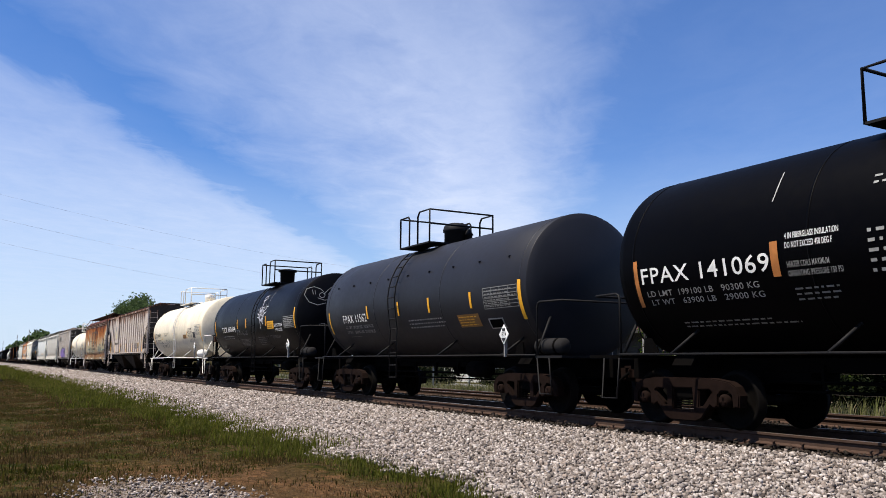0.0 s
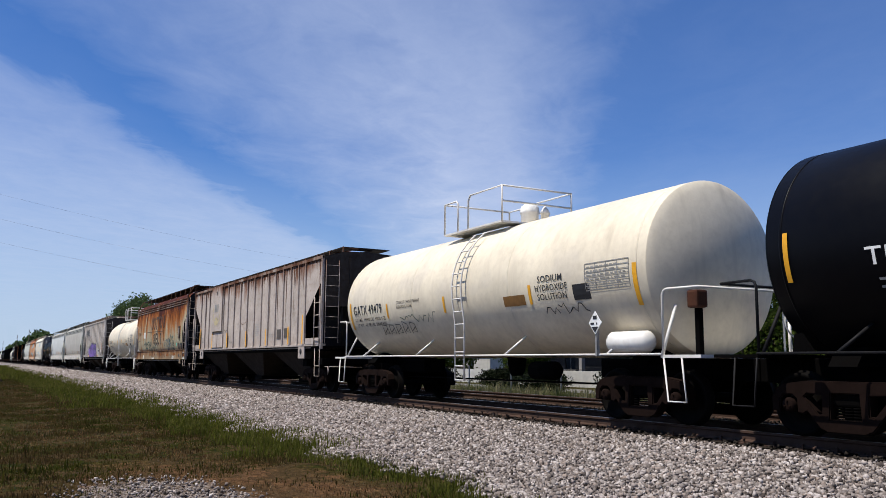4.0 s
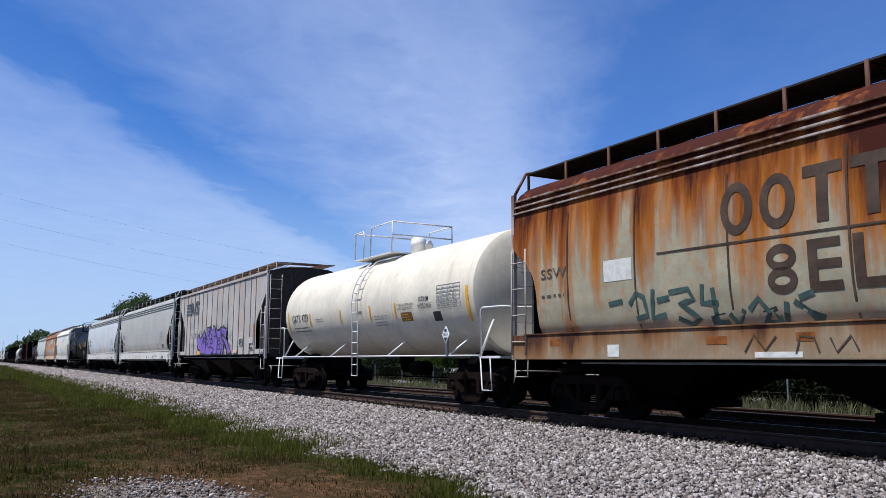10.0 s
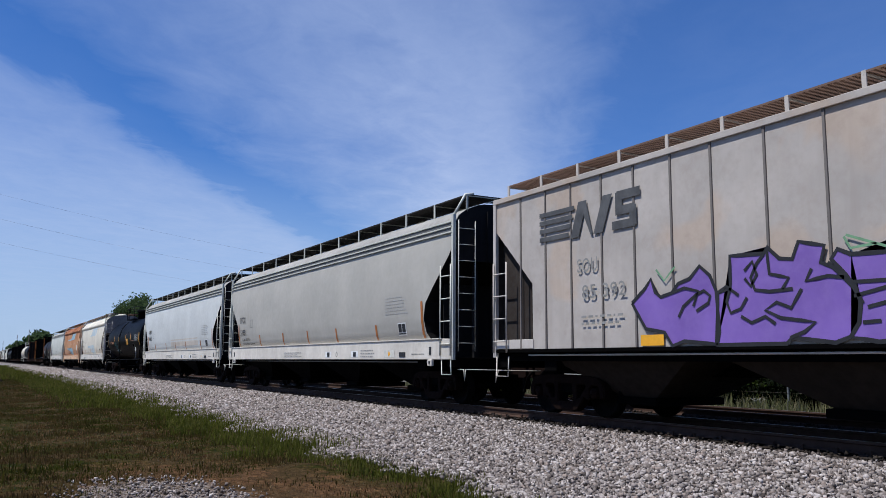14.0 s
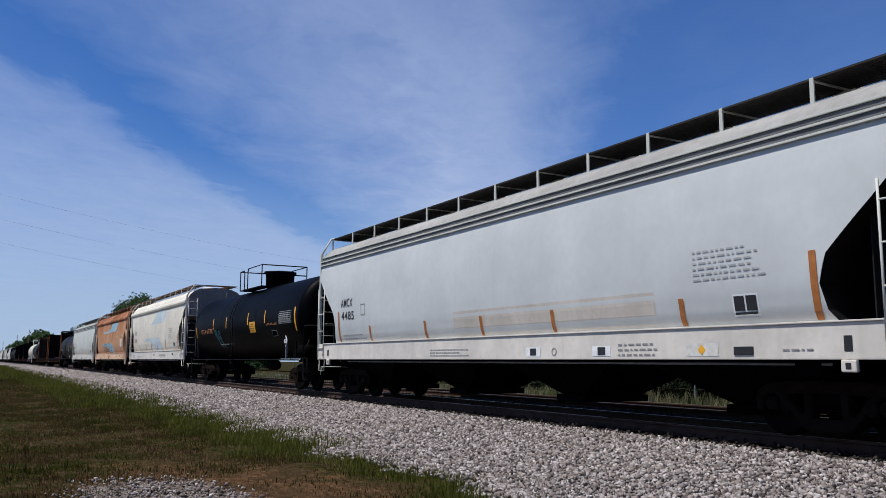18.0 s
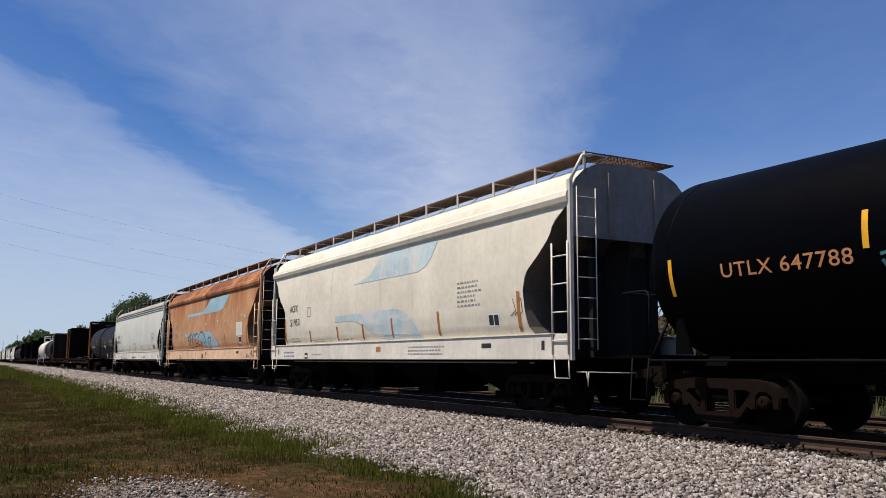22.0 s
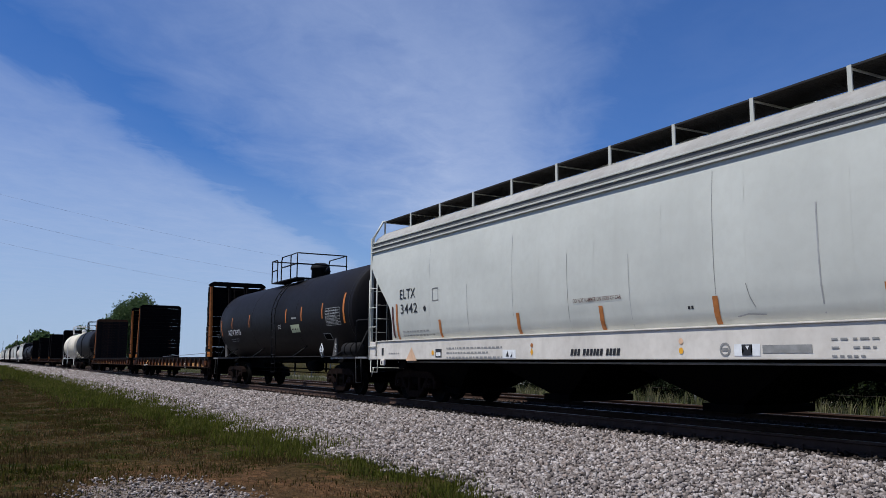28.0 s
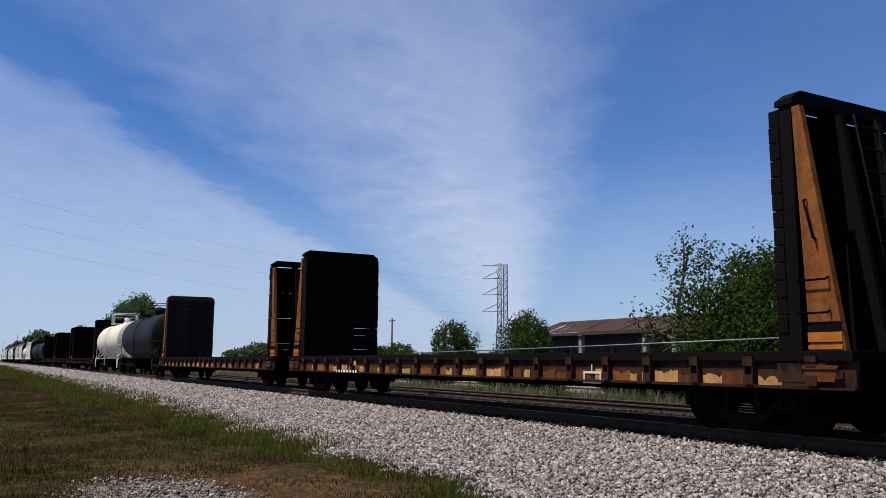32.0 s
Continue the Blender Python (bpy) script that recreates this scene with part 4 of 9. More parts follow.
    # skid and pipes along the belly, bottom outlet, brake gear
    if not jacketed and (hs < 7 or tuck):
        part("belly_skid", block(-hs + 0.9, hs - 0.9 - tuck, -0.36, 0.36, 0.90 if hs < 7 else 0.96, 1.13, 0.03), M["under"], car)
        for k in range(5):
            x = -hs * 0.5 + hs * 0.22 * k
            part("pipe_hanger", block(x - 0.025, x + 0.025, -0.42, -0.36, 0.66, 1.02, 0.006), M["under"], car)
        part("belly_pipe", pipe([(-hs + 1.0, -0.40, 0.76), (hs - 1.0 - tuck, -0.40, 0.76)], 0.028), M["under"], car)
    part("bottom_outlet", lathe_z([(0.72, 0.0), (0.72, 0.14), (0.85, 0.2), (zc - r + 0.05, 0.24)], 16, (0.3, 0, 0)), M["under"], car)
    if full:
        bm = lathe_x([(-0.45, 0.0), (-0.45, 0.2), (0.3, 0.2), (0.45, 0.1), (0.45, 0.0)], 16, None, 0.86, -0.5)
        part("brake_reservoir", bm, M["under"], car, "", (2.2, 0, 0.0))
        part("brake_rod", pipe([(-tx + 1.0, -0.4, 0.62), (tx - 1.0, -0.4, 0.62)], 0.02), M["under"], car)
        bm = bmesh.new()
        ang = [2 * math.pi * k / 14 for k in range(15)]
        pipe([(half - 0.12, 0.75 + 0.27 * math.cos(a), 1.75 + 0.27 * math.sin(a)) for a in ang], 0.015, 5, bm)
        rod(bm, (half - 0.12, 0.48, 1.75), (half - 0.12, 1.02, 1.75), 0.012)
        rod(bm, (half - 0.25, 0.75, 1.17), (half - 0.25, 0.75, 1.75), 0.03)
        part("brake_wheel", bm, rails, car)
    trucks(car, (hs - 0.55 - tuck, -tx), full)
    couplers(car, half)
    return car, surf


def placard(car, surf, x, h, words=None):
    bm = bmesh.new()
    prism(bm, [(x - 0.175, h), (x, h - 0.21), (x + 0.175, h), (x, h + 0.21)], -1.60, -1.585)
    bmesh.ops.recalc_face_normals(bm, faces=bm.faces[:])
    p = part("placard", bm, M["ink_white"], car, "white diamond hazard placard")

    def flat(px, ph, off=0.0):
        return (px, -1.602 - off, ph)
    if words:
        lettering("placard_number", words, x - 0.10, h - 0.04, 0.20, 0.085, flat, M["ink_black"], p, "", 0.003)
    else:
        bars("placard_number", x - 0.12, x + 0.12, h - 0.06, h + 0.06, 1, flat, M["ink_black"], p, 3, 0.003)
    part("placard_symbol", patch(bmesh.new(), x - 0.055, x + 0.055, h + 0.065, h + 0.13, flat, 0.003), M["ink_black"], p)
    blob("placard_foot", [(x - 0.095, h - 0.07), (x, h - 0.18), (x + 0.095, h - 0.07)], flat, M["ink_black"], p, "", 0.003)
    part("placard_bracket", block(x - 0.02, x + 0.02, -1.585, -1.52, 1.15, h + 0.1), M["steel_grey"], p)


def grid_table(name, x0, x1, h0, h1, surf, material, parent, seed=2, rows=6, cols=4):
    bm = bmesh.new()
    for j in range(rows + 1):
        h = h0 + (h1 - h0) * j / rows
        patch(bm, x0, x1, h - 0.008, h + 0.008, surf, 0.007, 4)
    for i in range(cols + 1):
        x = x0 + (x1 - x0) * i / cols
        patch(bm, x - 0.008, x + 0.008, h0, h1, surf, 0.0072, 1, 4)
    t = part(name, bm, material, parent)
    bars(name + "_print", x0 + 0.05, x1 - 0.03, h0 + 0.02, h1 - 0.02, rows, surf, material, t, seed, 0.008)
    return t

# ---- covered hoppers ----
def hopper_body(section, xend, half, n=1):
    """section: (half width, z) from the foot of the side to the roof ridge; xend(z): how far the side reaches, from the middle."""
    bm = bmesh.new()
    rows = []
    for side in (-1, 1):
        grid = []
        for y, z in section:
            e = xend(z)
            grid.append([bm.verts.new((-e + 2 * e * i / n, side * y, z)) for i in range(n + 1)])
        rows.append(grid)
    for grid in rows:
        for a, b in zip(grid, grid[1:]):
            for i in range(n):
                bm.faces.new((a[i], a[i + 1], b[i + 1], b[i]))
    bm.faces.new([rows[0][0][0], rows[0][0][n], rows[1][0][n], rows[1][0][0]])
    bm.normal_update()
    for f in bm.faces:
        mid = f.calc_center_median()
        out = Vector((mid.x if abs(f.normal.x) > 0.3 else 0.0, mid.y if abs(f.normal.x) <= 0.3 else 0.0, mid.z - 3.0 if abs(f.normal.z) > 0.7 else 0.0))
        if f.normal.dot(out) < 0:
            f.normal_flip()
    bm.normal_update()
    return bm


def slope_sheets(car, section, xend, material=None):
    """The sloping end sheets under the ends of the body, their shade put into a dark colour."""
    for sx in (-1, 1):
        bm = bmesh.new()
        caps = [[bm.verts.new((sx * (xend(z) - 0.004), side * (y - 0.003), z)) for y, z in section] for side in (-1, 1)]
        for k in range(len(section) - 1):
            bm.faces.new((caps[0][k], caps[0][k + 1], caps[1][k + 1], caps[1][k]))
        bmesh.ops.solidify(bm, geom=bm.faces[:], thickness=0.012)
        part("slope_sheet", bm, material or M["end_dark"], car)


def end_sheet(car, section, x, zlow, material):
    """Upright sheet that closes the end of the body from zlow up to the roof, with two stiffeners."""
    pts = [(y, z) for y, z in section if z > zlow + 0.05]
    pts = [(pts[0][0] - 0.01, zlow)] + pts
    bm = bmesh.new()
    ring = [(y - 0.012, z - 0.006) for y, z in pts] + [(-y + 0.012, z - 0.006) for y, z in pts[::-1] if y > 0.02]
    a = [bm.verts.new((x - 0.01, y, z)) for y, z in ring]
    b = [bm.verts.new((x + 0.01, y, z)) for y, z in ring]
    bm.faces.new(a)
    bm.faces.new(b[::-1])
    for i in range(len(ring)):
        j = (i + 1) % len(ring)
        bm.faces.new((a[i], b[i], b[j], a[j]))
    bmesh.ops.recalc_face_normals(bm, faces=bm.faces[:])
    sheet = part("end_sheet", bm, material, car)
    o = 0.02 if x > 0 else -0.02
    for y in (-0.6, 0.6):
        part("stiffener", block(min(x, x + 3 * o), max(x, x + 3 * o), y - 0.04, y + 0.04, zlow + 0.05, pts[-1][1] - 0.25), material, sheet)


def shear_plates(car, half, xend, zlow, zhigh):
    """Upright webs on the centre line under the slope sheets, and added dark plates that block the view through the
    shaded ends.
    """
    for s in (1, -1):
        zs = [zlow + (zhigh - zlow) * k / 8 for k in range(9)]
        pts = [(s * (xend(z) - 0.03), z) for z in zs] + [(s * (half - 0.12), zhigh), (s * (half - 0.12), zlow)]
        bm = bmesh.new()
        prism(bm, pts, -0.02, 0.02)
        bmesh.ops.recalc_face_normals(bm, faces=bm.faces[:])
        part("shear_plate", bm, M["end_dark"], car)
        x = half - (0.85 if xend(2.2) < half - 1.1 else 0.5)
        ztop = max(z for z in zs if xend(z) < x + 0.02)
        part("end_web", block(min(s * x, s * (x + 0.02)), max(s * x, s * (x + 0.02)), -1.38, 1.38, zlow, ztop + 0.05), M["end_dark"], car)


def hopper_outlets(car, xs, ztop, zbot, wide_top, wide_bot, body):
    for x in xs:
        bm = bmesh.new()
        a = [bm.verts.new((x + sx * wide_top / 2, sy * 1.35, ztop)) for sx, sy in ((-1, -1), (1, -1), (1, 1), (-1, 1))]
        b = [bm.verts.new((x + sx * wide_bot / 2, sy * 0.75, zbot)) for sx, sy in ((-1, -1), (1, -1), (1, 1), (-1, 1))]
        for i in range(4):
            j = (i + 1) % 4
            bm.faces.new((a[i], a[j], b[j], b[i]))
        bm.faces.new(b)
        bm.faces.new(a[::-1])
        bmesh.ops.recalc_face_normals(bm, faces=bm.faces[:])
        h = part("hopper_bay", bm, body, car)
        part("outlet_gate", block(x - wide_bot / 2 - 0.08, x + wide_bot / 2 + 0.08, -0.85, 0.85, zbot - 0.14, zbot - 0.005, 0.02), M["under"], h)


def roof_walk(car, half, zr, y0, y1, grating, posts, pitch, zfoot, end_loop=True, open_mesh=True):
    """Running boards along both sides of the roof on brackets, of bearer bars and cross bars, joined across the ends."""
    key = ("walk", round(half, 2), round(zr, 2), round(y0, 2), grating.name, open_mesh)
    if key not in GEAR:
        bm = bmesh.new()
        n = 15
        for i in range(n):
            y = y0 + (y1 - y0) * i / (n - 1)
            box(bm, -half, half, y - 0.006, y + 0.006, zr - 0.03, zr)
        step, bar = (0.10, 0.022) if open_mesh else (0.06, 0.026)
        k = int(2 * half / step)
        for i in range(k + 1):
            x = -half + 2 * half * i / k
            box(bm, x - bar, x + bar, y0, y1, zr - 0.026, zr - 0.004)
        GEAR[key] = to_mesh(bm, grating, "running_board")
    for s in (1, -1):
        w = part("running_board", GEAR[key], None, car)
        if s < 0:
            w.rotation_euler = (0, 0, math.pi)
    if end_loop:
        key2 = ("loop", round(zr, 2), round(y0, 2), grating.name)
        if key2 not in GEAR:
            bm = bmesh.new()
            for i in range(8):
                x = -0.62 + 0.62 * i / 7
                box(bm, x - 0.006, x + 0.006, -y0 - 0.0, y0, zr - 0.03, zr)
            for i in range(15):
                y = -y0 + 2 * y0 * i / 14
                box(bm, -0.62, 0.0, y - 0.014, y + 0.014, zr - 0.025, zr - 0.005)
            GEAR[key2] = to_mesh(bm, grating, "end_board")
        for s in (1, -1):
            w = part("end_board", GEAR[key2], None, car, "", (s * (half + 0.02), 0, 0))
            if s < 0:
                w.rotation_euler = (0, 0, math.pi)
    key3 = ("bracket", round(y0, 2), round(y1, 2), round(zr, 2), round(zfoot, 2), posts.name)
    if key3 not in GEAR:
        bm = box(bmesh.new(), -0.035, 0.035, -y1 - 0.012, -y1 + 0.012, zfoot, zr + 0.005)
        rod(bm, (0, -y1 + 0.02, zfoot + 0.03), (0, -y0, zr - 0.05), 0.012, 5)
        box(bm, -0.02, 0.02, -y1, -y0, zr - 0.05, zr - 0.03)
        GEAR[key3] = to_mesh(bm, posts, "bracket")
    k = max(2, round(2 * half / pitch))
    for i in range(k + 1):
        part("bracket", GEAR[key3], None, car, "", (-half + 2 * half * i / k, 0, 0))


def end_gear(car, half, ztop, zsill, trim, post, side_top, zlow=None):
    """Corner posts, ladders on the side and the end, sill steps, brake wheel."""
    for s in (1, -1):
        x = s * (half - 0.05)
        for y in (-1, 1):
            part("corner_post", block(x - 0.05, x + 0.05, y * 1.56 - 0.04, y * 1.56 + 0.04, zsill, ztop, 0.008), post, car)
        ladder(car, "side_ladder", (s * (half - 0.06), -1.63, zsill + 0.1), (s * (half - 0.06), -1.63, side_top), (-s * 0.50, 0, 0), 4, post)
        ladder(car, "end_ladder", (s * (half + 0.06), -1.48, zsill + 0.2), (s * (half + 0.06), -1.48, ztop - 0.15), (0, 0.46, 0), 8, post, 0.011)
        zs = 0.74 if zsill < 1.2 else 0.55
        st = [(s * (half - 0.12), -1.58, zsill + 0.02), (s * (half - 0.10), -1.58, zs), (s * (half - 0.55), -1.58, zs), (s * (half - 0.57), -1.58, zsill + 0.02)]
        sp = part("sill_step", pipe(st, 0.013), post, car)
        if zs < 0.7:
            part("tread", pipe([(s * (half - 0.11), -1.58, 0.88), (s * (half - 0.56), -1.58, 0.88)], 0.013), post, sp)
        part("uncoupling_lever", pipe([(s * (half - 0.1), -1.4, 0.86), (s * (half + 0.18), -1.4, 0.86), (s * (half + 0.22), -1.4, 0.6), (s * (half + 0.18), -1.35, 0.86), (s * (half + 0.2), -0.2, 0.84)], 0.012), post, car)
    bm = bmesh.new()
    ang = [2 * math.pi * k / 14 for k in range(15)]
    pipe([(half + 0.22, 0.6 + 0.28 * math.cos(a), 2.5 + 0.28 * math.sin(a)) for a in ang], 0.015, 5, bm)
    rod(bm, (half + 0.22, 0.32, 2.5), (half + 0.22, 0.88, 2.5), 0.012)
    rod(bm, (half - 0.02, 0.6, 2.5), (half + 0.22, 0.6, 2.5), 0.025)
    part("brake_wheel", bm, M["steel_black"], car)


def underframe(car, half, full=True):
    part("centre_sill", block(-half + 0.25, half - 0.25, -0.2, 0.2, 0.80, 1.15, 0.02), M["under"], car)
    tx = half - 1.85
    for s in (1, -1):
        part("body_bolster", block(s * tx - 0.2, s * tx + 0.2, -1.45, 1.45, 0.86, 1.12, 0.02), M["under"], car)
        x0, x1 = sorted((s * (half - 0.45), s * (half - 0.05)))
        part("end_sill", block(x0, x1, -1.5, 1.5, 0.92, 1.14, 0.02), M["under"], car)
    trucks(car, (tx, -tx), full)
    couplers(car, half + 0.15)


def ribbed_hopper(label, centre, half, body, ribs, trim, nribs, cut, sill, grating, full=True, top=4.47, walk_up=0.5, tube=False, rib_w=0.055, rib_span=None, rib_xs=None):
    car = car_thing("covered_hopper", label, "covered hopper", centre)
    zc1, zc2, inset = cut
    section = [(1.55, sill), (1.56, zc2), (1.56, zc1), (1.56, top - 0.02), (1.50, top), (0.9, top + 0.16), (0.0, top + 0.22)]

    def xend(z):
        if z >= zc1:
            return half - 0.02
        if z <= zc2:
            return half - inset
        return half - inset + (inset - 0.02) * (z - zc2) / (zc1 - zc2)
    part("hopper_body", hopper_body(section, xend, half), body, car)
    slope_sheets(car, section, xend, M["end_taupe"] if half < 8.5 else None)
    shear_plates(car, half, xend, sill - 0.1, zc1 - 0.3)

    def surf(x, h, off=0.0):
        return (x, -1.56 - off, h)
    # side sill, end floors under the slope sheets, vertical ribs
    for s in (-1, 1):
        part("side_sill", block(-half + 0.02, half - 0.02, s * 1.50 - 0.09, s * 1.50 + 0.09, sill - 0.05, sill + 0.02, 0.012), trim if half > 8.5 else M["under"], car)
        part("inner_sill", block(-half + 0.04, half - 0.04, s * 1.42 - 0.05, s * 1.42 + 0.05, sill - 0.22, sill - 0.055, 0.012), M["under"], car)
        part("train_pipe", pipe([(-half + 1.2, s * 1.50, sill - 0.10), (half - 1.2, s * 1.50, sill - 0.10)], 0.018), trim, car)
        part("top_chord", block(-half, half, s * 1.555 - 0.05, s * 1.555 + 0.05, top - 0.10, top + 0.01, 0.01), trim if half > 8.5 else body, car)
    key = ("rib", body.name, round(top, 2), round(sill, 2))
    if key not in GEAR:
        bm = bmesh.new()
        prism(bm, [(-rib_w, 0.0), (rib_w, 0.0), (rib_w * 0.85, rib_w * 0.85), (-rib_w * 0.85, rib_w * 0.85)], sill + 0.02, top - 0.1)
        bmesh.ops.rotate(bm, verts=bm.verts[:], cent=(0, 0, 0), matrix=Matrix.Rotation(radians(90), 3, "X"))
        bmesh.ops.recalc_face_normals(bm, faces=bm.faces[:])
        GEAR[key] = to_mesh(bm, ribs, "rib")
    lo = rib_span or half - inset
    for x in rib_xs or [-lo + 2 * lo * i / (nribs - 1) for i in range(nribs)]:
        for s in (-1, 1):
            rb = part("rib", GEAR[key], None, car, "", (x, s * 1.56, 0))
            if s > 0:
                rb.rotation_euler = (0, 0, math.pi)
    for s in (1, -1):
        x0, x1 = sorted((s * (half - inset - 0.05), s * (half - 0.04)))
        part("end_floor", block(x0, x1, -1.42, 1.42, sill - 0.12, sill - 0.05), M["under"], car)
        end_sheet(car, section, s * (half - 0.012), zc1 - 0.9, M["end_rust"])
        if half < 8.5:
            # webs between slope sheet and end post, the foot of the side, and the corner sheets of the end
            for side in (-1, 1):
                bm = bmesh.new()
                prism(bm, [(s * (half - inset - 0.02), sill), (s * (half - 0.06), sill), (s * (half - 0.06), zc1 - 0.1), (s * (half - inset - 0.02), zc2)], side * 1.36 - 0.01, side * 1.36 + 0.01)
                bmesh.ops.recalc_face_normals(bm, faces=bm.faces[:])
                part("side_web", bm, M["end_rust"], car, "dark grey web in the open corner")
                part("foot_panel", block(x0 + 0.02, x1 - 0.02, side * 1.555 - 0.02, side * 1.555 + 0.02, sill + 0.03, sill + 0.22, 0.008), trim, car)
                y0, y1 = sorted((side * 0.62, side * 1.50))
                part("corner_sheet", block(s * (half - 0.04) - 0.008, s * (half - 0.04) + 0.008, y0, y1, sill - 0.08, zc1 - 0.9), M["end_rust"], car)
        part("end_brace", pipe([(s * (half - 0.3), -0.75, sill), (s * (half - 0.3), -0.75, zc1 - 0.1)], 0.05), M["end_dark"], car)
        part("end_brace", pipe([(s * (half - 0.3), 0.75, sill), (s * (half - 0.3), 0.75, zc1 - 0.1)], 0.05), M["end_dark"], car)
    if full:
        end_gear(car, half, top, sill - 0.15, trim, trim, 3.15)
        n = int(half)
        bm = None
        for i in range(6):
            x = -half + 2.0 + (2 * half - 4.0) * i / 5
            part("roof_hatch", block(x - 1.0, x + 1.0, -0.38, 0.38, top + 0.20, top + 0.34, 0.03), body, car)
    roof_walk(car, half - 0.06, top + walk_up, 0.62 if walk_up > 0.37 else 0.3, 1.22 if walk_up > 0.37 else 0.85, grating, trim, 1.22, top + (0.02 if walk_up > 0.37 else 0.15))
    nb = 3
    xs = [(-half + 3.6) + (2 * half - 7.2) * i / (nb - 1) for i in range(nb)]
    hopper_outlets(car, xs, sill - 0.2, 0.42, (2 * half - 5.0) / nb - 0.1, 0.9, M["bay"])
    underframe(car, half, full)
    return car, surf


ROUND = [(1.46, 1.56), (1.545, 1.75), (1.60, 2.1), (1.62, 2.5), (1.625, 2.9), (1.62, 3.3), (1.60, 3.7), (1.57, 4.05), (1.545, 4.22)]


def round_hopper(label, centre, half, body, sillm, grating, posts, eave="lines", full=True, nb=4, post_pitch=1.5, top_roof=None, louvre=False, ends=None):
    """A covered hopper with smooth bowed sides over a deep side sill."""
    car = car_thing("covered_hopper", label, "covered hopper", centre)
    section = ROUND + ([(1.50, 4.40), (1.40, 4.60), (1.20, 4.79), (0.85, 4.95), (0.0, 5.02)] if eave == "roll" else [(1.50, 4.40), (1.40, 4.56), (1.20, 4.71), (0.85, 4.85), (0.0, 4.94)])
    if eave == "roll":
        pts = [(1.55, 1.30), (1.81, 1.50), (2.5, 1.58), (2.84, 1.49), (3.19, 1.01), (3.5, 0.66), (3.78, 0.54), (4.02, 0.19), (4.15, 0.05), (4.3, 0.04)]
    elif half < 8.5:
        pts = [(1.55, 0.93), (2.34, 0.92), (2.71, 0.84), (3.02, 0.58), (3.3, 0.20), (3.45, 0.06), (4.3, 0.04)]
    else:
        pts = [(1.55, 1.26), (1.73, 1.40), (2.11, 1.48), (2.48, 1.37), (2.81, 1.02), (3.15, 0.64), (3.55, 0.22), (3.75, 0.06), (4.3, 0.04)]

    def xend(z):
        return half - float(np.interp(z, [p[0] for p in pts], [p[1] for p in pts]))
    fine = []
    for (ya, za), (yb, zb) in zip(section, section[1:]):
        fine += [(ya + (yb - ya) * k / 3, za + (zb - za) * k / 3) for k in range(3)]
    fine.append(section[-1])
    split = next(k for k, (y, z) in enumerate(fine) if z > 4.39) if eave == "lines" else len(fine) - 1
    bm = hopper_body(fine[:split + 1], xend, half)
    for f in bm.faces:
        f.smooth = abs(f.normal.x) < 0.05
    shell = part("hopper_body", bm, body, car)
    if eave == "lines":
        bm = hopper_body(fine[split:], xend, half)
        for f in bm.faces:
            f.smooth = abs(f.normal.x) < 0.05
        part("roof", bm, M["cotton"] if body is M["cotton"] else M["roof_dusty"], car, "dusty curved sheet roof")
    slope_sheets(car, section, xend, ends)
    shear_plates(car, half, xend, 1.1, 3.5)

    def surf(x, h, off=0.0):
        return (x, -float(np.interp(h, [p[1] for p in ROUND], [p[0] for p in ROUND])) - off, h)

    def sill_surf(x, h, off=0.0):
        return (x, -1.605 - off, h)
    # deep side sill with its top flange
    for s in (-1, 1):
        part("side_sill", block(-half + 0.03, half - 0.03, s * 1.56 - 0.045, s * 1.56 + 0.045, 1.09, 1.58, 0.015), sillm, car)
        part("sill_flange", block(-half + 0.5, half - 0.5, s * 1.53 - 0.10, s * 1.53 + 0.10, 1.575, 1.60, 0.006), sillm, car)
        if eave == "lines":
            for z, d in ((4.13, 0.050), (4.26, 0.055), (4.40, 0.055)):
                y = s * (1.56 if z < 4.2 else 1.545 if z < 4.35 else 1.51)
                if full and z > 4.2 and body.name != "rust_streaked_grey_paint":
                    # dark strip that deepens the soft shadow below the rail
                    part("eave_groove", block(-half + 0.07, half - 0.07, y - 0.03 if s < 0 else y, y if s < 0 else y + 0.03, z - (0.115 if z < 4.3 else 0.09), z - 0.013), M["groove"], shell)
                part("eave_rail", block(-half + 0.06, half - 0.06, y - d, y + d, z - 0.012, z + 0.022, 0.004), posts, shell)
        else:
            pr = [(0.0, 4.05), (0.10, 4.12), (0.13, 4.22), (0.10, 4.33), (0.0, 4.40)]
            bm = bmesh.new()
            a = [bm.verts.new((-half + 0.05, s * (1.53 + y), z)) for y, z in pr]
            b = [bm.verts.new((half - 0.05, s * (1.53 + y), z)) for y, z in pr]
            for i in range(len(pr) - 1):
                bm.faces.new((a[i], b[i], b[i + 1], a[i + 1]))
            bm.faces.new(a)
            bm.faces.new(b)
            bmesh.ops.recalc_face_normals(bm, faces=bm.faces[:])
            part("eave", bm, body, shell)
    if full:
        part("train_pipe", pipe([(-half + 1.5, -1.40, 1.03), (half - 1.5, -1.40, 1.03)], 0.02), M["steel_grey"], car)
    # sheet seams
    if full:
        k = int(2 * half / 1.95)
        for i in range(1, k):
            x = -half + 1.4 + (2 * half - 2.8) * i / k
            part("sheet_seam", patch(bmesh.new(), x - 0.012, x + 0.012, 1.62, 4.16, surf, 0.002, 1, 14), body, shell)
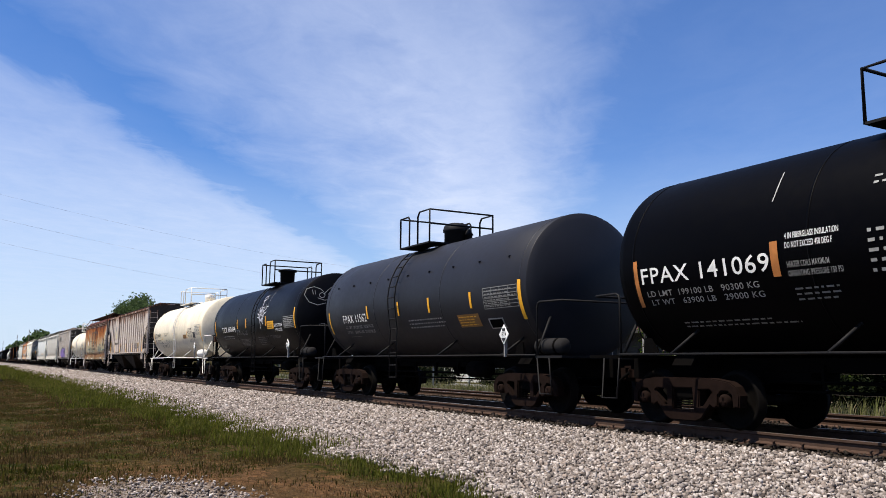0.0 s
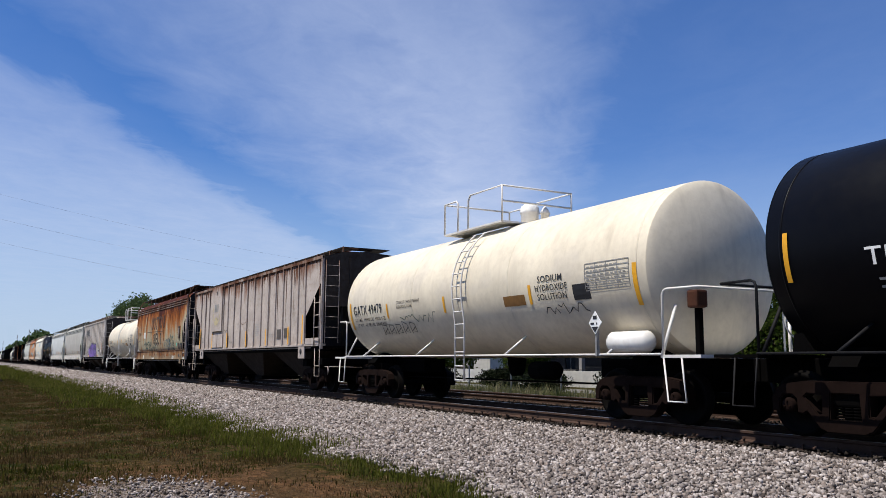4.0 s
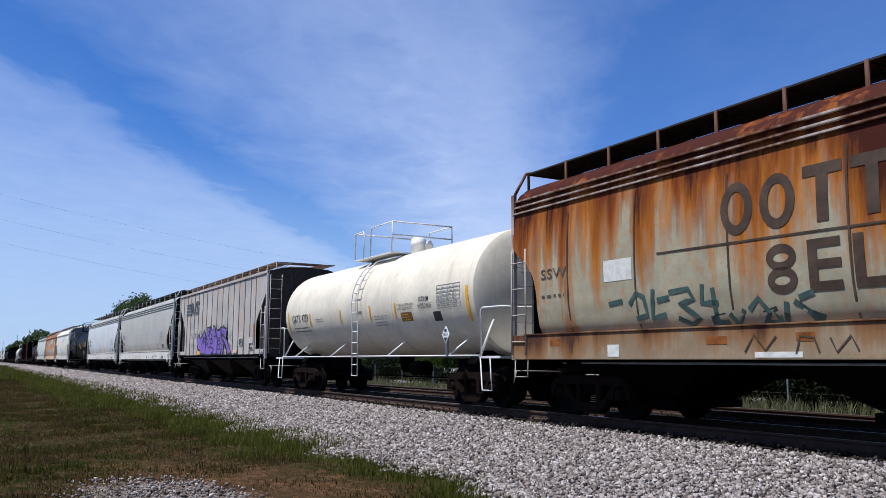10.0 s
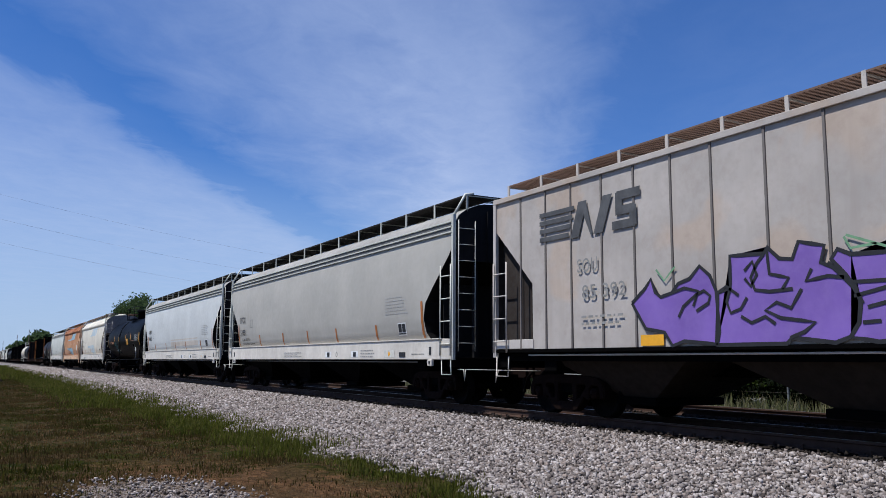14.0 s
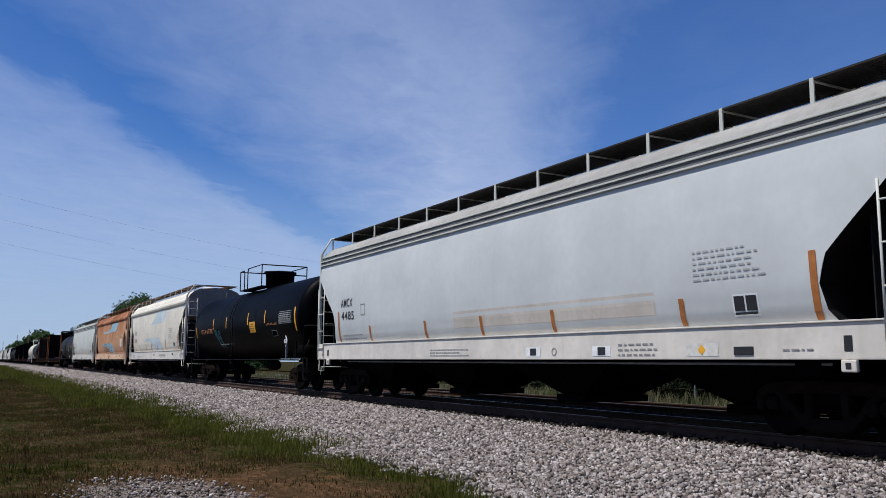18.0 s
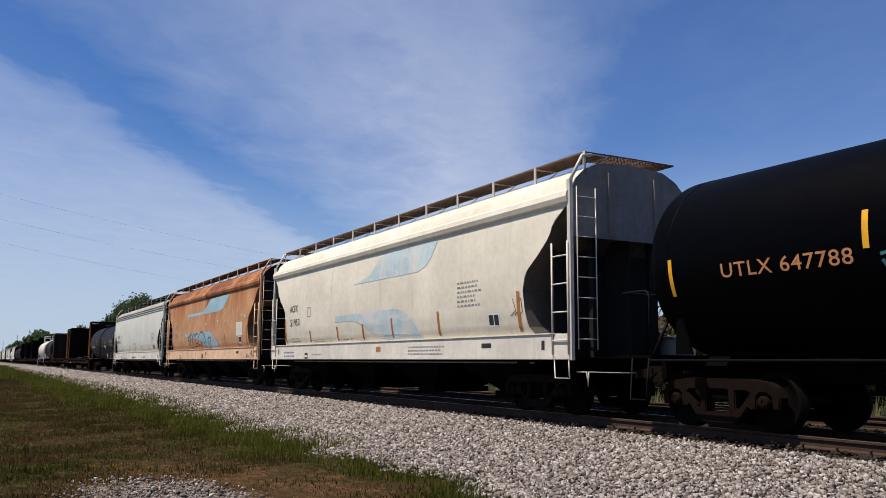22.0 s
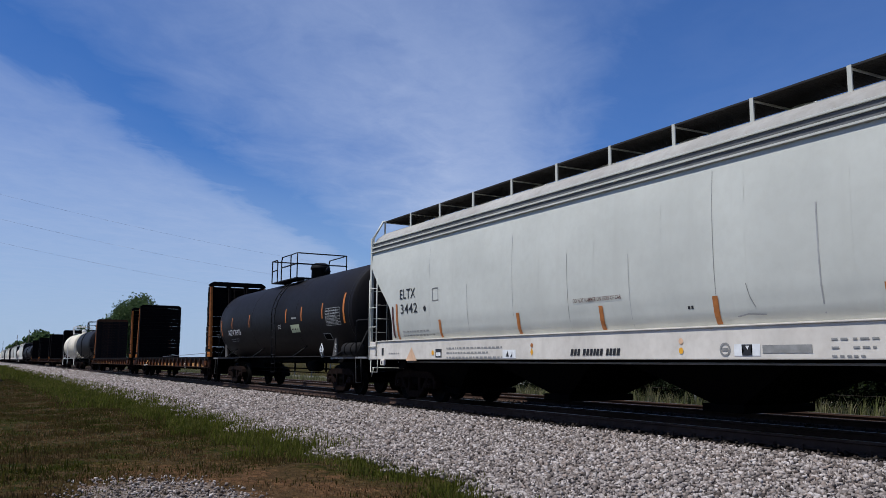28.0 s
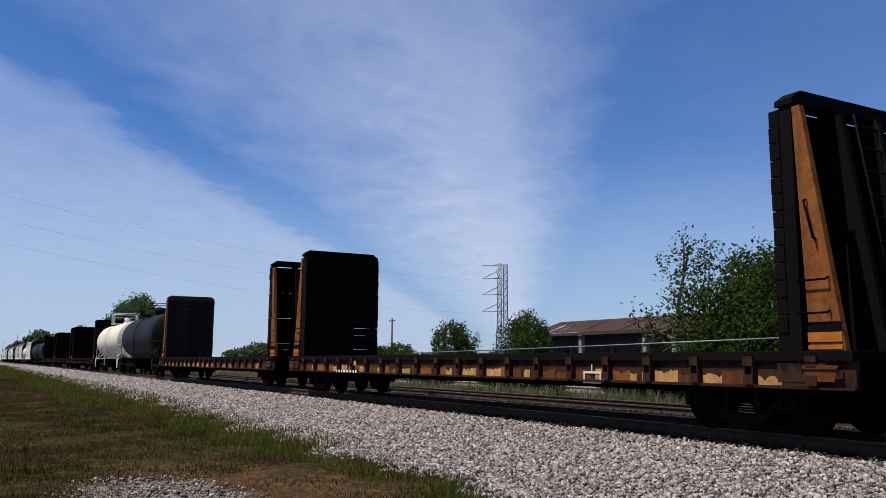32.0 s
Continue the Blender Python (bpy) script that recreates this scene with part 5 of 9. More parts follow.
    for s in (1, -1):
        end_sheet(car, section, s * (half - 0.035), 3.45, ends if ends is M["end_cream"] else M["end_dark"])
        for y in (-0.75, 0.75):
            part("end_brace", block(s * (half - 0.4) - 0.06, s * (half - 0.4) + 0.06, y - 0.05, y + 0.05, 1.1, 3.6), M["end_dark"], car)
        x0, x1 = sorted((s * (half - 1.6), s * (half - 0.06)))
        part("end_floor", block(x0, x1, -1.45, 1.45, 1.06, 1.12), M["under"], car)
        # sloping top of the corner post up to the running board
        part("roof_rail", pipe([(s * (half - 0.05), -1.56, 4.52), (s * (half - 0.05), -1.24, 5.07), (s * (half - 0.05), -1.0, 5.11)], 0.035), posts, car)
    if full:
        end_gear(car, half, 4.56, 1.08, sillm, posts, 3.35)
        for i in range(8):
            x = -half + 1.8 + (2 * half - 3.6) * i / 7
            part("roof_hatch", lathe_z([(0, 0.0), (0, 0.40), (0.10, 0.42), (0.16, 0.3), (0.18, 0.0)], 16, (x, 0, 4.93 if eave == "lines" else 5.0)), body, car)
    roof_walk(car, half - 0.06, 5.09 if eave == "lines" else 5.16, 0.30 if eave == "lines" else 0.60, 1.18, grating, posts, post_pitch, 4.66, True, False)
    xs = [(-half + 3.4) + (2 * half - 6.8) * i / (nb - 1) for i in range(nb)]
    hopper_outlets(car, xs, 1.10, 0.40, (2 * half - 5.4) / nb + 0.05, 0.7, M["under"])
    underframe(car, half, full)
    return car, surf, sill_surf


# ---- flat cars with end bulkheads ----
def bulkhead_flat(label, centre, half, near_full=True, rear_rust=False):
    car = car_thing("bulkhead_flatcar", label, "flatcar", centre)
    rng = random.Random(int(abs(centre)))
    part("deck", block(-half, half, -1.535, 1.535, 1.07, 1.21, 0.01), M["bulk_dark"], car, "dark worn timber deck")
    part("centre_sill", block(-half + 0.2, half - 0.2, -0.35, 0.35, 0.55, 1.10, 0.02), M["under"], car)
    for s in (-1, 1):
        part("side_sill", block(-half, half, s * 1.44 - 0.04, s * 1.44 + 0.04, 0.72, 1.12, 0.01), M["flat"], car)
        part("sill_flange", block(-half, half, s * 1.46 - 0.075, s * 1.46 + 0.075, 0.69, 0.73, 0.005), M["flat"], car)
    n = round(2 * half / 1.05)
    key = "stake_pocket"
    if key not in GEAR:
        bm = bmesh.new()
        for x in (-0.085, 0.06):
            box(bm, x, x + 0.025, -0.09, 0.0, -0.24, 0.16)
        box(bm, -0.085, 0.085, -0.10, -0.08, 0.02, 0.16)
        box(bm, -0.085, 0.085, -0.10, -0.08, -0.24, -0.10)
        GEAR[key] = to_mesh(bm, M["flat"], "stake_pocket")
    for i in range(n):
        x = -half + 0.6 + (2 * half - 1.2) * i / (n - 1)
        part("stake_pocket", GEAR[key], None, car, "", (x, -1.48, 0.98))
        # worn paint left on the lower half of the sill, with ragged upper edges
        a = x + 0.11
        while a < x + 0.85 and i < n - 1:
            w = rng.uniform(0.16, 0.62)
            e = min(a + w, x + 0.93)
            k = max(2, int((e - a) / 0.05))
            top = rng.uniform(0.84, 0.93)
            edge = [(e - (e - a) * j / k, top + rng.uniform(-0.02, 0.02) - (0.05 if rng.random() < 0.15 else 0.0)) for j in range(k + 1)]
            bm = prism(bmesh.new(), [(a, 0.735), (e, 0.735)] + edge, -1.488, -1.483)
            bmesh.ops.recalc_face_normals(bm, faces=bm.faces[:])
            part("sill_patch", bm, M[rng.choice(("flat_pale", "flat_pale", "flat_orange", "flat_rust"))], car)
            a = e + rng.choice((0.0, 0.02, 0.12))
    for s in (1, -1):
        xb = s * (half - 0.95)
        rust = rear_rust and s < 0
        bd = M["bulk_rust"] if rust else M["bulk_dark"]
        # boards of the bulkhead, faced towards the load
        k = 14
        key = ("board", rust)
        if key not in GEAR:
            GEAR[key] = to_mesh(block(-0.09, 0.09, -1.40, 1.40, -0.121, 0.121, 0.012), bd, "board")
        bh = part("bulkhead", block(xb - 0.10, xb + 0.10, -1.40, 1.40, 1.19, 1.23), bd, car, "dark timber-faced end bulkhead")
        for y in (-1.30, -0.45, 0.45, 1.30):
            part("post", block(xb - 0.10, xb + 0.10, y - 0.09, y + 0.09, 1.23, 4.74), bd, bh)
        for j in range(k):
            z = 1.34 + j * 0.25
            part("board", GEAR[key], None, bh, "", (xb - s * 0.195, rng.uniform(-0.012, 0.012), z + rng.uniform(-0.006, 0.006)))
        bm = bmesh.new()
        pts = [(-1.42, 4.74), (-1.42, 4.82), (-1.22, 4.95), (1.22, 4.95), (1.42, 4.82), (1.42, 4.74)]
        a = [bm.verts.new((xb - 0.15, y, z)) for y, z in pts]
        b = [bm.verts.new((xb + 0.15, y, z)) for y, z in pts]
        bm.faces.new(a)
        bm.faces.new(b[::-1])
        for i in range(len(pts)):
            j = (i + 1) % len(pts)
            bm.faces.new((a[i], b[i], b[j], a[j]))
        bmesh.ops.recalc_face_normals(bm, faces=bm.faces[:])
        part("top_cap", bm, bd, bh)
        if rust or not near_full:
            part("backing_sheet", block(min(xb - s * 0.10, xb - s * 0.12), max(xb - s * 0.10, xb - s * 0.12), -1.38, 1.38, 1.22, 4.74), bd, bh)
        # tapered side stanchions behind the boards
        for y in (-1.36, -0.45, 0.45, 1.36):
            bm = bmesh.new()
            pts = [(xb + s * 0.24, 1.2), (xb + s * 0.78, 1.2), (xb + s * 0.26, 4.68), (xb + s * 0.13, 4.68)]
            prism(bm, pts, y - 0.05, y + 0.05)
            bmesh.ops.recalc_face_normals(bm, faces=bm.faces[:])
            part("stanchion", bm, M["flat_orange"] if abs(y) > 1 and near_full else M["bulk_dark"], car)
        for z in (1.75, 2.2):
            part("grab_iron", pipe([(xb + s * 0.12, -1.42, z), (xb + s * 0.12, -1.48, z - 0.03), (xb + s * 0.58, -1.48, z - 0.03), (xb + s * 0.58, -1.42, z)], 0.016), M["under"], car)
        part("grab_iron", pipe([(xb + s * 0.30, -1.42, 3.3), (xb + s * 0.30, -1.48, 3.28), (xb + s * 0.42, -1.48, 2.75), (xb + s * 0.42, -1.42, 2.72)], 0.016), M["under"], car)
        ladder(car, "end_ladder", (xb + s * 0.85, -0.25, 1.2), (xb + s * 0.3, -0.25, 4.7), (0, 0.5, 0), 10, M["bulk_dark"], 0.018)
        x0, x1 = sorted((s * (half - 1.5), s * (half - 0.02)))
        part("pocket_plate", block(x0 + 0.35, x1 - 0.35, -1.56, -1.53, 0.78, 1.04, 0.01), M["flat"], car)
        x0, x1 = sorted((xb + s * 0.22, xb + s * 0.74))
        for z0, z1 in ((1.23, 1.29), (1.33, 1.46)):
            part("foot_panel", block(x0, x1, -1.425, -1.415, z0, z1), M["foot_orange"], car, "bright orange panel at the foot")
        part("stain", block(x0, x1, -1.4195, -1.412, 1.46, 1.60), M["bulk_dark"], car)
        bm = prism(bmesh.new(), [(x0 + 0.05, 0.80), (x1 - 0.05, 0.80), (x1 + 0.02, 1.02), (x0 - 0.02, 1.02)], -1.572, -1.562)
        bmesh.ops.recalc_face_normals(bm, faces=bm.faces[:])
        part("jacking_plate", bm, M["flat_rust"], car)
        part("grab_iron", pipe([(x0 - 0.02, -1.56, 1.10), (x0 - 0.02, -1.62, 1.05), (x1 + 0.02, -1.62, 1.05), (x1 + 0.02, -1.56, 1.10)], 0.014), M["under"], car)
    tx = half - 2.2
    trucks(car, (tx, -tx), near_full)
    couplers(car, half + 0.1)
    return car

# ---- the ground and the tracks ----
def ground_height(y):
    return np.interp(y, [-400, 5.2, 5.9, 9.3, 9.9, 17.4, 18.6, 24.0, 400], [-0.60, -0.60, -0.56, -0.26, -0.21, -0.21, -0.52, -0.58, -0.62])


def make_ground():
    ys = np.concatenate([[-2500, -600, -150, -40, -15], np.arange(-8, 26.01, 0.25), [28, 32, 40, 60, 120, 300, 900, 3500]])
    xs = np.concatenate([[-3500, -1500, -800, -500, -350, -250, -180, -130, -100, -80, -65, -55, -48], np.arange(-42, 4.01, 0.35), [8, 14, 25, 50, 120, 400, 1500, 3500]])
    X, Y = np.meshgrid(xs, ys, indexing="ij")
    Z = ground_height(Y)
    near = (np.abs(X + 19) < 24) & (np.abs(Y - 9) < 17)
    for i in range(len(xs)):
        for j in range(len(ys)):
            if near[i, j]:
                p = Vector((xs[i] * 0.8, ys[j] * 0.8, 0))
                a = 0.05 if ys[j] < 5.4 else 0.025
                Z[i, j] += a * noise.noise(p) + 0.4 * a * noise.noise(p * 3.1)
    v = np.stack([X.ravel(), Y.ravel(), Z.ravel()], 1)
    nx, ny = X.shape
    idx = np.arange(nx * ny).reshape(nx, ny)
    f = np.stack([idx[:-1, :-1].ravel(), idx[1:, :-1].ravel(), idx[1:, 1:].ravel(), idx[:-1, 1:].ravel()], 1)
    g = new("ground", raw_mesh("ground", v, f, M["ground"]))
    g.data.polygons.foreach_set("use_smooth", np.ones(len(f), bool))
    tagged(g, "dry grass verge beside pale crushed-stone railway ballast", "ground", "", "structure")


make_ground()


def rail_profile():
    return [(-0.07, -0.17), (0.07, -0.17), (0.07, -0.155), (0.012, -0.13), (0.010, -0.05), (0.036, -0.035), (0.036, -0.004), (0.028, 0.0), (-0.028, 0.0), (-0.036, -0.004),
            (-0.036, -0.035), (-0.010, -0.05), (-0.012, -0.13), (-0.07, -0.155)]


def make_track(yc, name, label, dz=0.0):
    tr = thing(name, label, "railway track", "", "structure")
    pts = rail_profile()
    for s in (-1, 1):
        y = yc + s * 0.7525
        bm = bmesh.new()
        a = [bm.verts.new((-900, y + p, q + dz)) for p, q in pts]
        b = [bm.verts.new((400, y + p, q + dz)) for p, q in pts]
        bm.faces.new(a)
        bm.faces.new(b[::-1])
        for i in range(len(pts)):
            j = (i + 1) % len(pts)
            bm.faces.new((a[i], b[i], b[j], a[j]))
        bmesh.ops.recalc_face_normals(bm, faces=bm.faces[:])
        r = part("rail", bm, M["rail_web"], tr)
        part("rail_head", block(-900, 400, y - 0.024, y + 0.024, dz - 0.002, dz + 0.0015), M["rail_head"], r)
    return tr


NEAR_TRACK = make_track(YC, "track", "rusty steel rails of the main line on timber ties")
FAR_TRACK = make_track(YC2, "track", "rusty steel rails of the second line on timber ties", -0.03)


def ties():
    bm = block(-0.115, 0.115, -1.3, 1.3, -0.19, 0.0, 0.012)
    me = to_mesh(bm, M["tie"], "tie")
    plate = to_mesh(block(-0.09, 0.09, -0.17, 0.17, 0.0, 0.018), M["rail_web"], "tie_plate")
    spike = bmesh.new()
    box(spike, -0.012, 0.012, -0.012, 0.012, 0.0, 0.05)
    box(spike, -0.02, 0.02, -0.025, 0.015, 0.05, 0.065)
    spike = to_mesh(spike, M["rail_web"], "spike")
    rng = random.Random(4)
    for tr, yc, dz in ((NEAR_TRACK, YC, 0.0), (FAR_TRACK, YC2, -0.03)):
        for k in range(110 if yc == YC else 70):
            x = 2.0 - 0.51 * k
            t = part("tie", me, None, tr, "", (x, yc + rng.uniform(-0.05, 0.05), -0.19 + dz))
            t.rotation_euler = (0, 0, rng.uniform(-0.015, 0.015))
            if k < 75 and yc == YC:
                part("tie_plate", plate, None, t, "", (0, -0.75, 0.0))
                part("spike", spike, None, t, "", (0.05, -0.87, 0.018))


ties()


def stone_shapes(rng, count):
    """A few lumpy stones of eight corners and twelve faces."""
    base = np.array([(x, y, z) for x in (-1, 1) for y in (-1, 1) for z in (-1, 1)], float)
    tri = np.array([(0, 1, 3), (0, 3, 2), (4, 6, 7), (4, 7, 5), (0, 4, 5), (0, 5, 1), (2, 3, 7), (2, 7, 6), (0, 2, 6), (0, 6, 4), (1, 5, 7), (1, 7, 3)])
    return [base * rng.uniform(0.25, 1.0, (8, 3)) * rng.uniform(0.55, 1.25, (1, 3)) for _ in range(count)], tri


def scatter_stones():
    rng = np.random.default_rng(5)
    shapes, tri = stone_shapes(rng, 24)
    shapes = np.array(shapes)
    V, F = [], []
    total = 0

    def lay(x0, x1, y0, y1, dens, lo, hi, keep=None):
        nonlocal total
        n = int((x1 - x0) * (y1 - y0) * dens)
        x, y = rng.uniform(x0, x1, n), rng.uniform(y0, y1, n)
        if keep is not None:
            k = keep(x, y)
            x, y = x[k], y[k]
            n = len(x)
        z = ground_height(y) + rng.uniform(-0.012, 0.05, n)
        size = rng.uniform(lo, hi, n) * 0.5
        sh = shapes[rng.integers(0, 24, n)] * size[:, None, None] * rng.uniform(0.7, 1.2, (n, 1, 3))
        a, b = rng.uniform(0, 6.28, n), rng.uniform(-0.7, 0.7, n)
        ca, sa, cb, sb = np.cos(a), np.sin(a), np.cos(b), np.sin(b)
        rx = sh[:, :, 0] * cb[:, None] + sh[:, :, 2] * sb[:, None]
        rz = -sh[:, :, 0] * sb[:, None] + sh[:, :, 2] * cb[:, None]
        ry = sh[:, :, 1]
        vx = rx * ca[:, None] - ry * sa[:, None] + x[:, None]
        vy = rx * sa[:, None] + ry * ca[:, None] + y[:, None]
        V.append(np.stack([vx, vy, rz + z[:, None]], 2).reshape(-1, 3))
        F.append((np.arange(n)[:, None, None] * 8 + tri[None] + total).reshape(-1, 3))
        total += n * 8

    def done(name, material, label):
        nonlocal total, V, F
        ob = new(name, raw_mesh(name, np.concatenate(V), np.concatenate(F), material))
        tagged(ob, label, "ballast", "", "stuff")
        V, F, total = [], [], 0

    ragged = lambda x, y: (y < 9.85 + rng.normal(0, 0.07, len(y))) & (y > 5.7 + 0.35 * np.sin(x * 1.7) * np.sin(x * 0.63 + 1) + rng.uniform(-0.35, 0.25, len(y)))
    lay(-14, -3.0, 5.0, 10.2, 950, 0.035, 0.085, ragged)
    lay(-26, -14, 5.0, 10.2, 620, 0.042, 0.095, ragged)
    lay(-48, -26, 5.0, 10.2, 260, 0.06, 0.12, ragged)
    lay(-95, -48, 5.0, 10.2, 75, 0.10, 0.18, ragged)
    lay(-220, -95, 5.0, 10.2, 22, 0.18, 0.32, ragged)
    grit = lambda x, y: ((x + 10.0) * 0.40) ** 2 + ((y - 2.0) * 0.85) ** 2 < rng.uniform(0.0, 1.3, len(x))
    lay(-15, -6.5, -0.4, 4.2, 330, 0.02, 0.06, grit)
    done("ballast_stones", M["stone"], "pale grey crushed limestone ballast stones along the track")
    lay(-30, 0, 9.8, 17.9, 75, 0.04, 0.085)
    done("track_stones", M["stone_dark"], "dark ballast stones between the rails")


scatter_stones()


def scatter_blades(name, label, material, rows, seed):
    """rows: x0, x1, y0, y1, blades per square metre, least and greatest height, width, clumping."""
    rng = np.random.default_rng(seed)
    V, F = [], []
    total = 0
    for x0, x1, y0, y1, dens, lo, hi, wide, keep in rows:
        n = int((x1 - x0) * (y1 - y0) * dens)
        cx, cy = rng.uniform(x0, x1, n // 7 + 1), rng.uniform(y0, y1, n // 7 + 1)
        pick = rng.integers(0, len(cx), n)
        x, y = cx[pick] + rng.normal(0, 0.07, n), cy[pick] + rng.normal(0, 0.07, n)
        k = keep(x, y) if keep else np.ones(n, bool)
        x, y, pick = x[k], y[k], pick[k]
        n = len(x)
        z = ground_height(y) - 0.02
        tall = rng.uniform(0.6, 1.0, len(cx))[pick] * rng.uniform(lo, hi, n)
        a = rng.uniform(0, 6.28, n)
        lean = rng.uniform(0.05, 0.55, n) * tall
        w = wide * rng.uniform(0.6, 1.3, n)
        dx, dy = np.cos(a), np.sin(a)
        ox, oy = -np.sin(a) * w, np.cos(a) * w
        p = np.stack([np.stack([x - ox, y - oy, z], 1), np.stack([x + ox, y + oy, z], 1),
                      np.stack([x + ox * 0.8 + dx * lean * 0.35, y + oy * 0.8 + dy * lean * 0.35, z + tall * 0.6], 1),
                      np.stack([x - ox * 0.8 + dx * lean * 0.35, y - oy * 0.8 + dy * lean * 0.35, z + tall * 0.6], 1),
                      np.stack([x + dx * lean, y + dy * lean, z + tall], 1)], 1)
        V.append(p.reshape(-1, 3))
        i = np.arange(n)[:, None, None] * 5 + total
        F.append((i + np.array([(0, 1, 2), (0, 2, 3), (3, 2, 4)])[None]).reshape(-1, 3))
        total += n * 5
    ob = new(name, raw_mesh(name, np.concatenate(V), np.concatenate(F), material))
    tagged(ob, label, "grass", "", "stuff")


def drive(x, y):
    return ((x + 8.0) * 0.15) ** 2 + ((y - 2.8) * 0.44) ** 2


def wob(x, y):
    return 0.35 * np.sin(x * 1.7) * np.sin(x * 0.63 + 1)


soft = np.random.default_rng(21)


def fade(x, y, y0, half_width):
    """Keeps fewer blades away from the line y0, which wanders."""
    return soft.uniform(0, 1, len(x)) < 1.15 - np.abs(y - y0 - wob(x, y)) / half_width


def lawn(x, y):
    f = np.sin(x * 0.83 + 1.3) * np.sin(y * 1.31 + x * 0.37) + 0.6 * np.sin(x * 2.3 + y * 1.9) + 0.5 * np.sin(x * 0.31 - y * 0.7)
    return f + soft.normal(0, 0.6, len(x))


scatter_blades("verge_grass", "green grass tufts along the ballast edge", M["grass"], [
    (-14, -6, 4.4, 6.3, 760, 0.05, 0.19, 0.006, lambda x, y: fade(x, y, 5.3, 0.55)),
    (-30, -14, 3.4, 6.6, 600, 0.07, 0.26, 0.008, lambda x, y: fade(x, y, 5.2, 1.15)),
    (-75, -30, 1.0, 6.8, 150, 0.10, 0.30, 0.016, lambda x, y: fade(x, y, 4.9, 2.0)),
    (-230, -75, -1.0, 6.6, 24, 0.16, 0.38, 0.045, lambda x, y: fade(x, y, 4.4, 2.6)),
], 11)
scatter_blades("lawn_grass", "short patchy green and brown grass on the verge", M["lawn"], [
    (-40, -8, -2.0, 5.0, 620, 0.025, 0.11, 0.008, lambda x, y: (lawn(x, y) > -0.5) & (drive(x, y) > soft.uniform(0.2, 1.2, len(x)))),
    (-26, -11, -1.0, 4.6, 60, 0.10, 0.24, 0.009, lambda x, y: (lawn(x, y) > 0.4) & (drive(x, y) > soft.uniform(0.4, 1.2, len(x)))),
    (-90, -40, -4.0, 5.0, 70, 0.05, 0.15, 0.02, lambda x, y: lawn(x, y) > -0.8),
    (-230, -90, -12.0, 5.0, 9, 0.10, 0.24, 0.06, None),
], 16)
scatter_blades("dry_grass", "dry brown grass on the worn verge", M["grass_dry"], [
    (-20, -5, -0.8, 5.2, 360, 0.015, 0.07, 0.007, lambda x, y: ((x + 10.0) * 0.40) ** 2 + ((y - 2.0) * 0.85) ** 2 > soft.uniform(0.2, 1.0, len(x))),
    (-60, -18, -2.0, 4.4, 150, 0.03, 0.10, 0.010, lambda x, y: lawn(x, y) < 0.2),
], 12)
scatter_blades("tall_grass", "tall pale and green grass beyond the second track", M["weed_pale"], [
    (-75, -4, 18.8, 22.5, 95, 0.25, 0.85, 0.014, lambda x, y: np.sin(x * 0.8) * np.sin(y * 1.1 + x * 0.3) > -0.5),
    (-34, -6, 19.6, 22.0, 14, 0.6, 1.05, 0.016, lambda x, y: np.sin(x * 0.55 + 2) > 0.0),
    (-140, -75, 18.6, 26, 14, 0.3, 0.8, 0.03, None),
], 13)

# ---- the train, from its head to its tail ----
def yellow_stripes(car, surf, xs, h0, h1, material, wide=0.09):
    for x in xs:
        strip("reflective_stripe", x, h0, h1, wide, surf, material, car)


# 1: large insulated black tank car
C = -5.5
car, sf = tank_car("glossy black insulated tank car with white lettering", C, 5.4, 1.60, 2.72, M["black_dull"], M["under"], M["steel_black"], True, "low")
lettering("reporting_mark", "FPAX 141069", -10.72 - C, 2.34, 2.62, 0.27, sf, M["ink_white"], car, "white stencilled lettering")
lettering("load_limit", "LD LMT  199100 LB   90300 KG", -10.65 - C, 2.12, 2.3, 0.10, sf, M["ink_grey"], car)
lettering("light_weight", "LT WT   63900 LB   29000 KG", -10.60 - C, 1.97, 2.3, 0.10, sf, M["ink_grey"], car)
strip("reflective_stripe", -10.84 - C, 1.95, 2.75, 0.09, sf, M["amber"], car)
strip("reflective_stripe", -8.0 - C, 2.25, 2.75, 0.13, sf, M["amber"], car)
for text, x, h, w in (("4 IN FIBERGLASS INSULATION", -2.31, 2.76, 0.84), ("DO NOT EXCEED 450 DEG F", -2.31, 2.63, 0.74), ("HEATER COILS MAXIMUM", -2.31, 2.36, 0.66), ("OPERATING PRESSURE 150 PSI", -2.31, 2.23, 0.84)):
    lettering("notice", text, x, h, w, 0.085, sf, M["ink_white"] if h > 2.5 else M["ink_grey"], car)
bars("stencil_block", -2.28, -1.55, 1.86, 2.10, 3, sf, M["ink_dim"], car, 6)
bars("stencil_block", -1.07, -0.2, 2.16, 2.80, 5, sf, M["ink_grey"], car, 7)
bars("stencil_block", -1.02, -0.3, 3.32, 3.52, 2, sf, M["ink_grey"], car, 71)
bars("stencil_block", -4.6, -2.2, 1.50, 1.66, 2, sf, M["ink_dim"], car, 72)
# thin pale line painted as the reflection of light along a seam
scrawl("weld_scuff", [(-2.58, 3.36), (-2.565, 3.55), (-2.57, 3.75), (-2.59, 3.93)], 0.02, sf, M["ink_grey"], car)

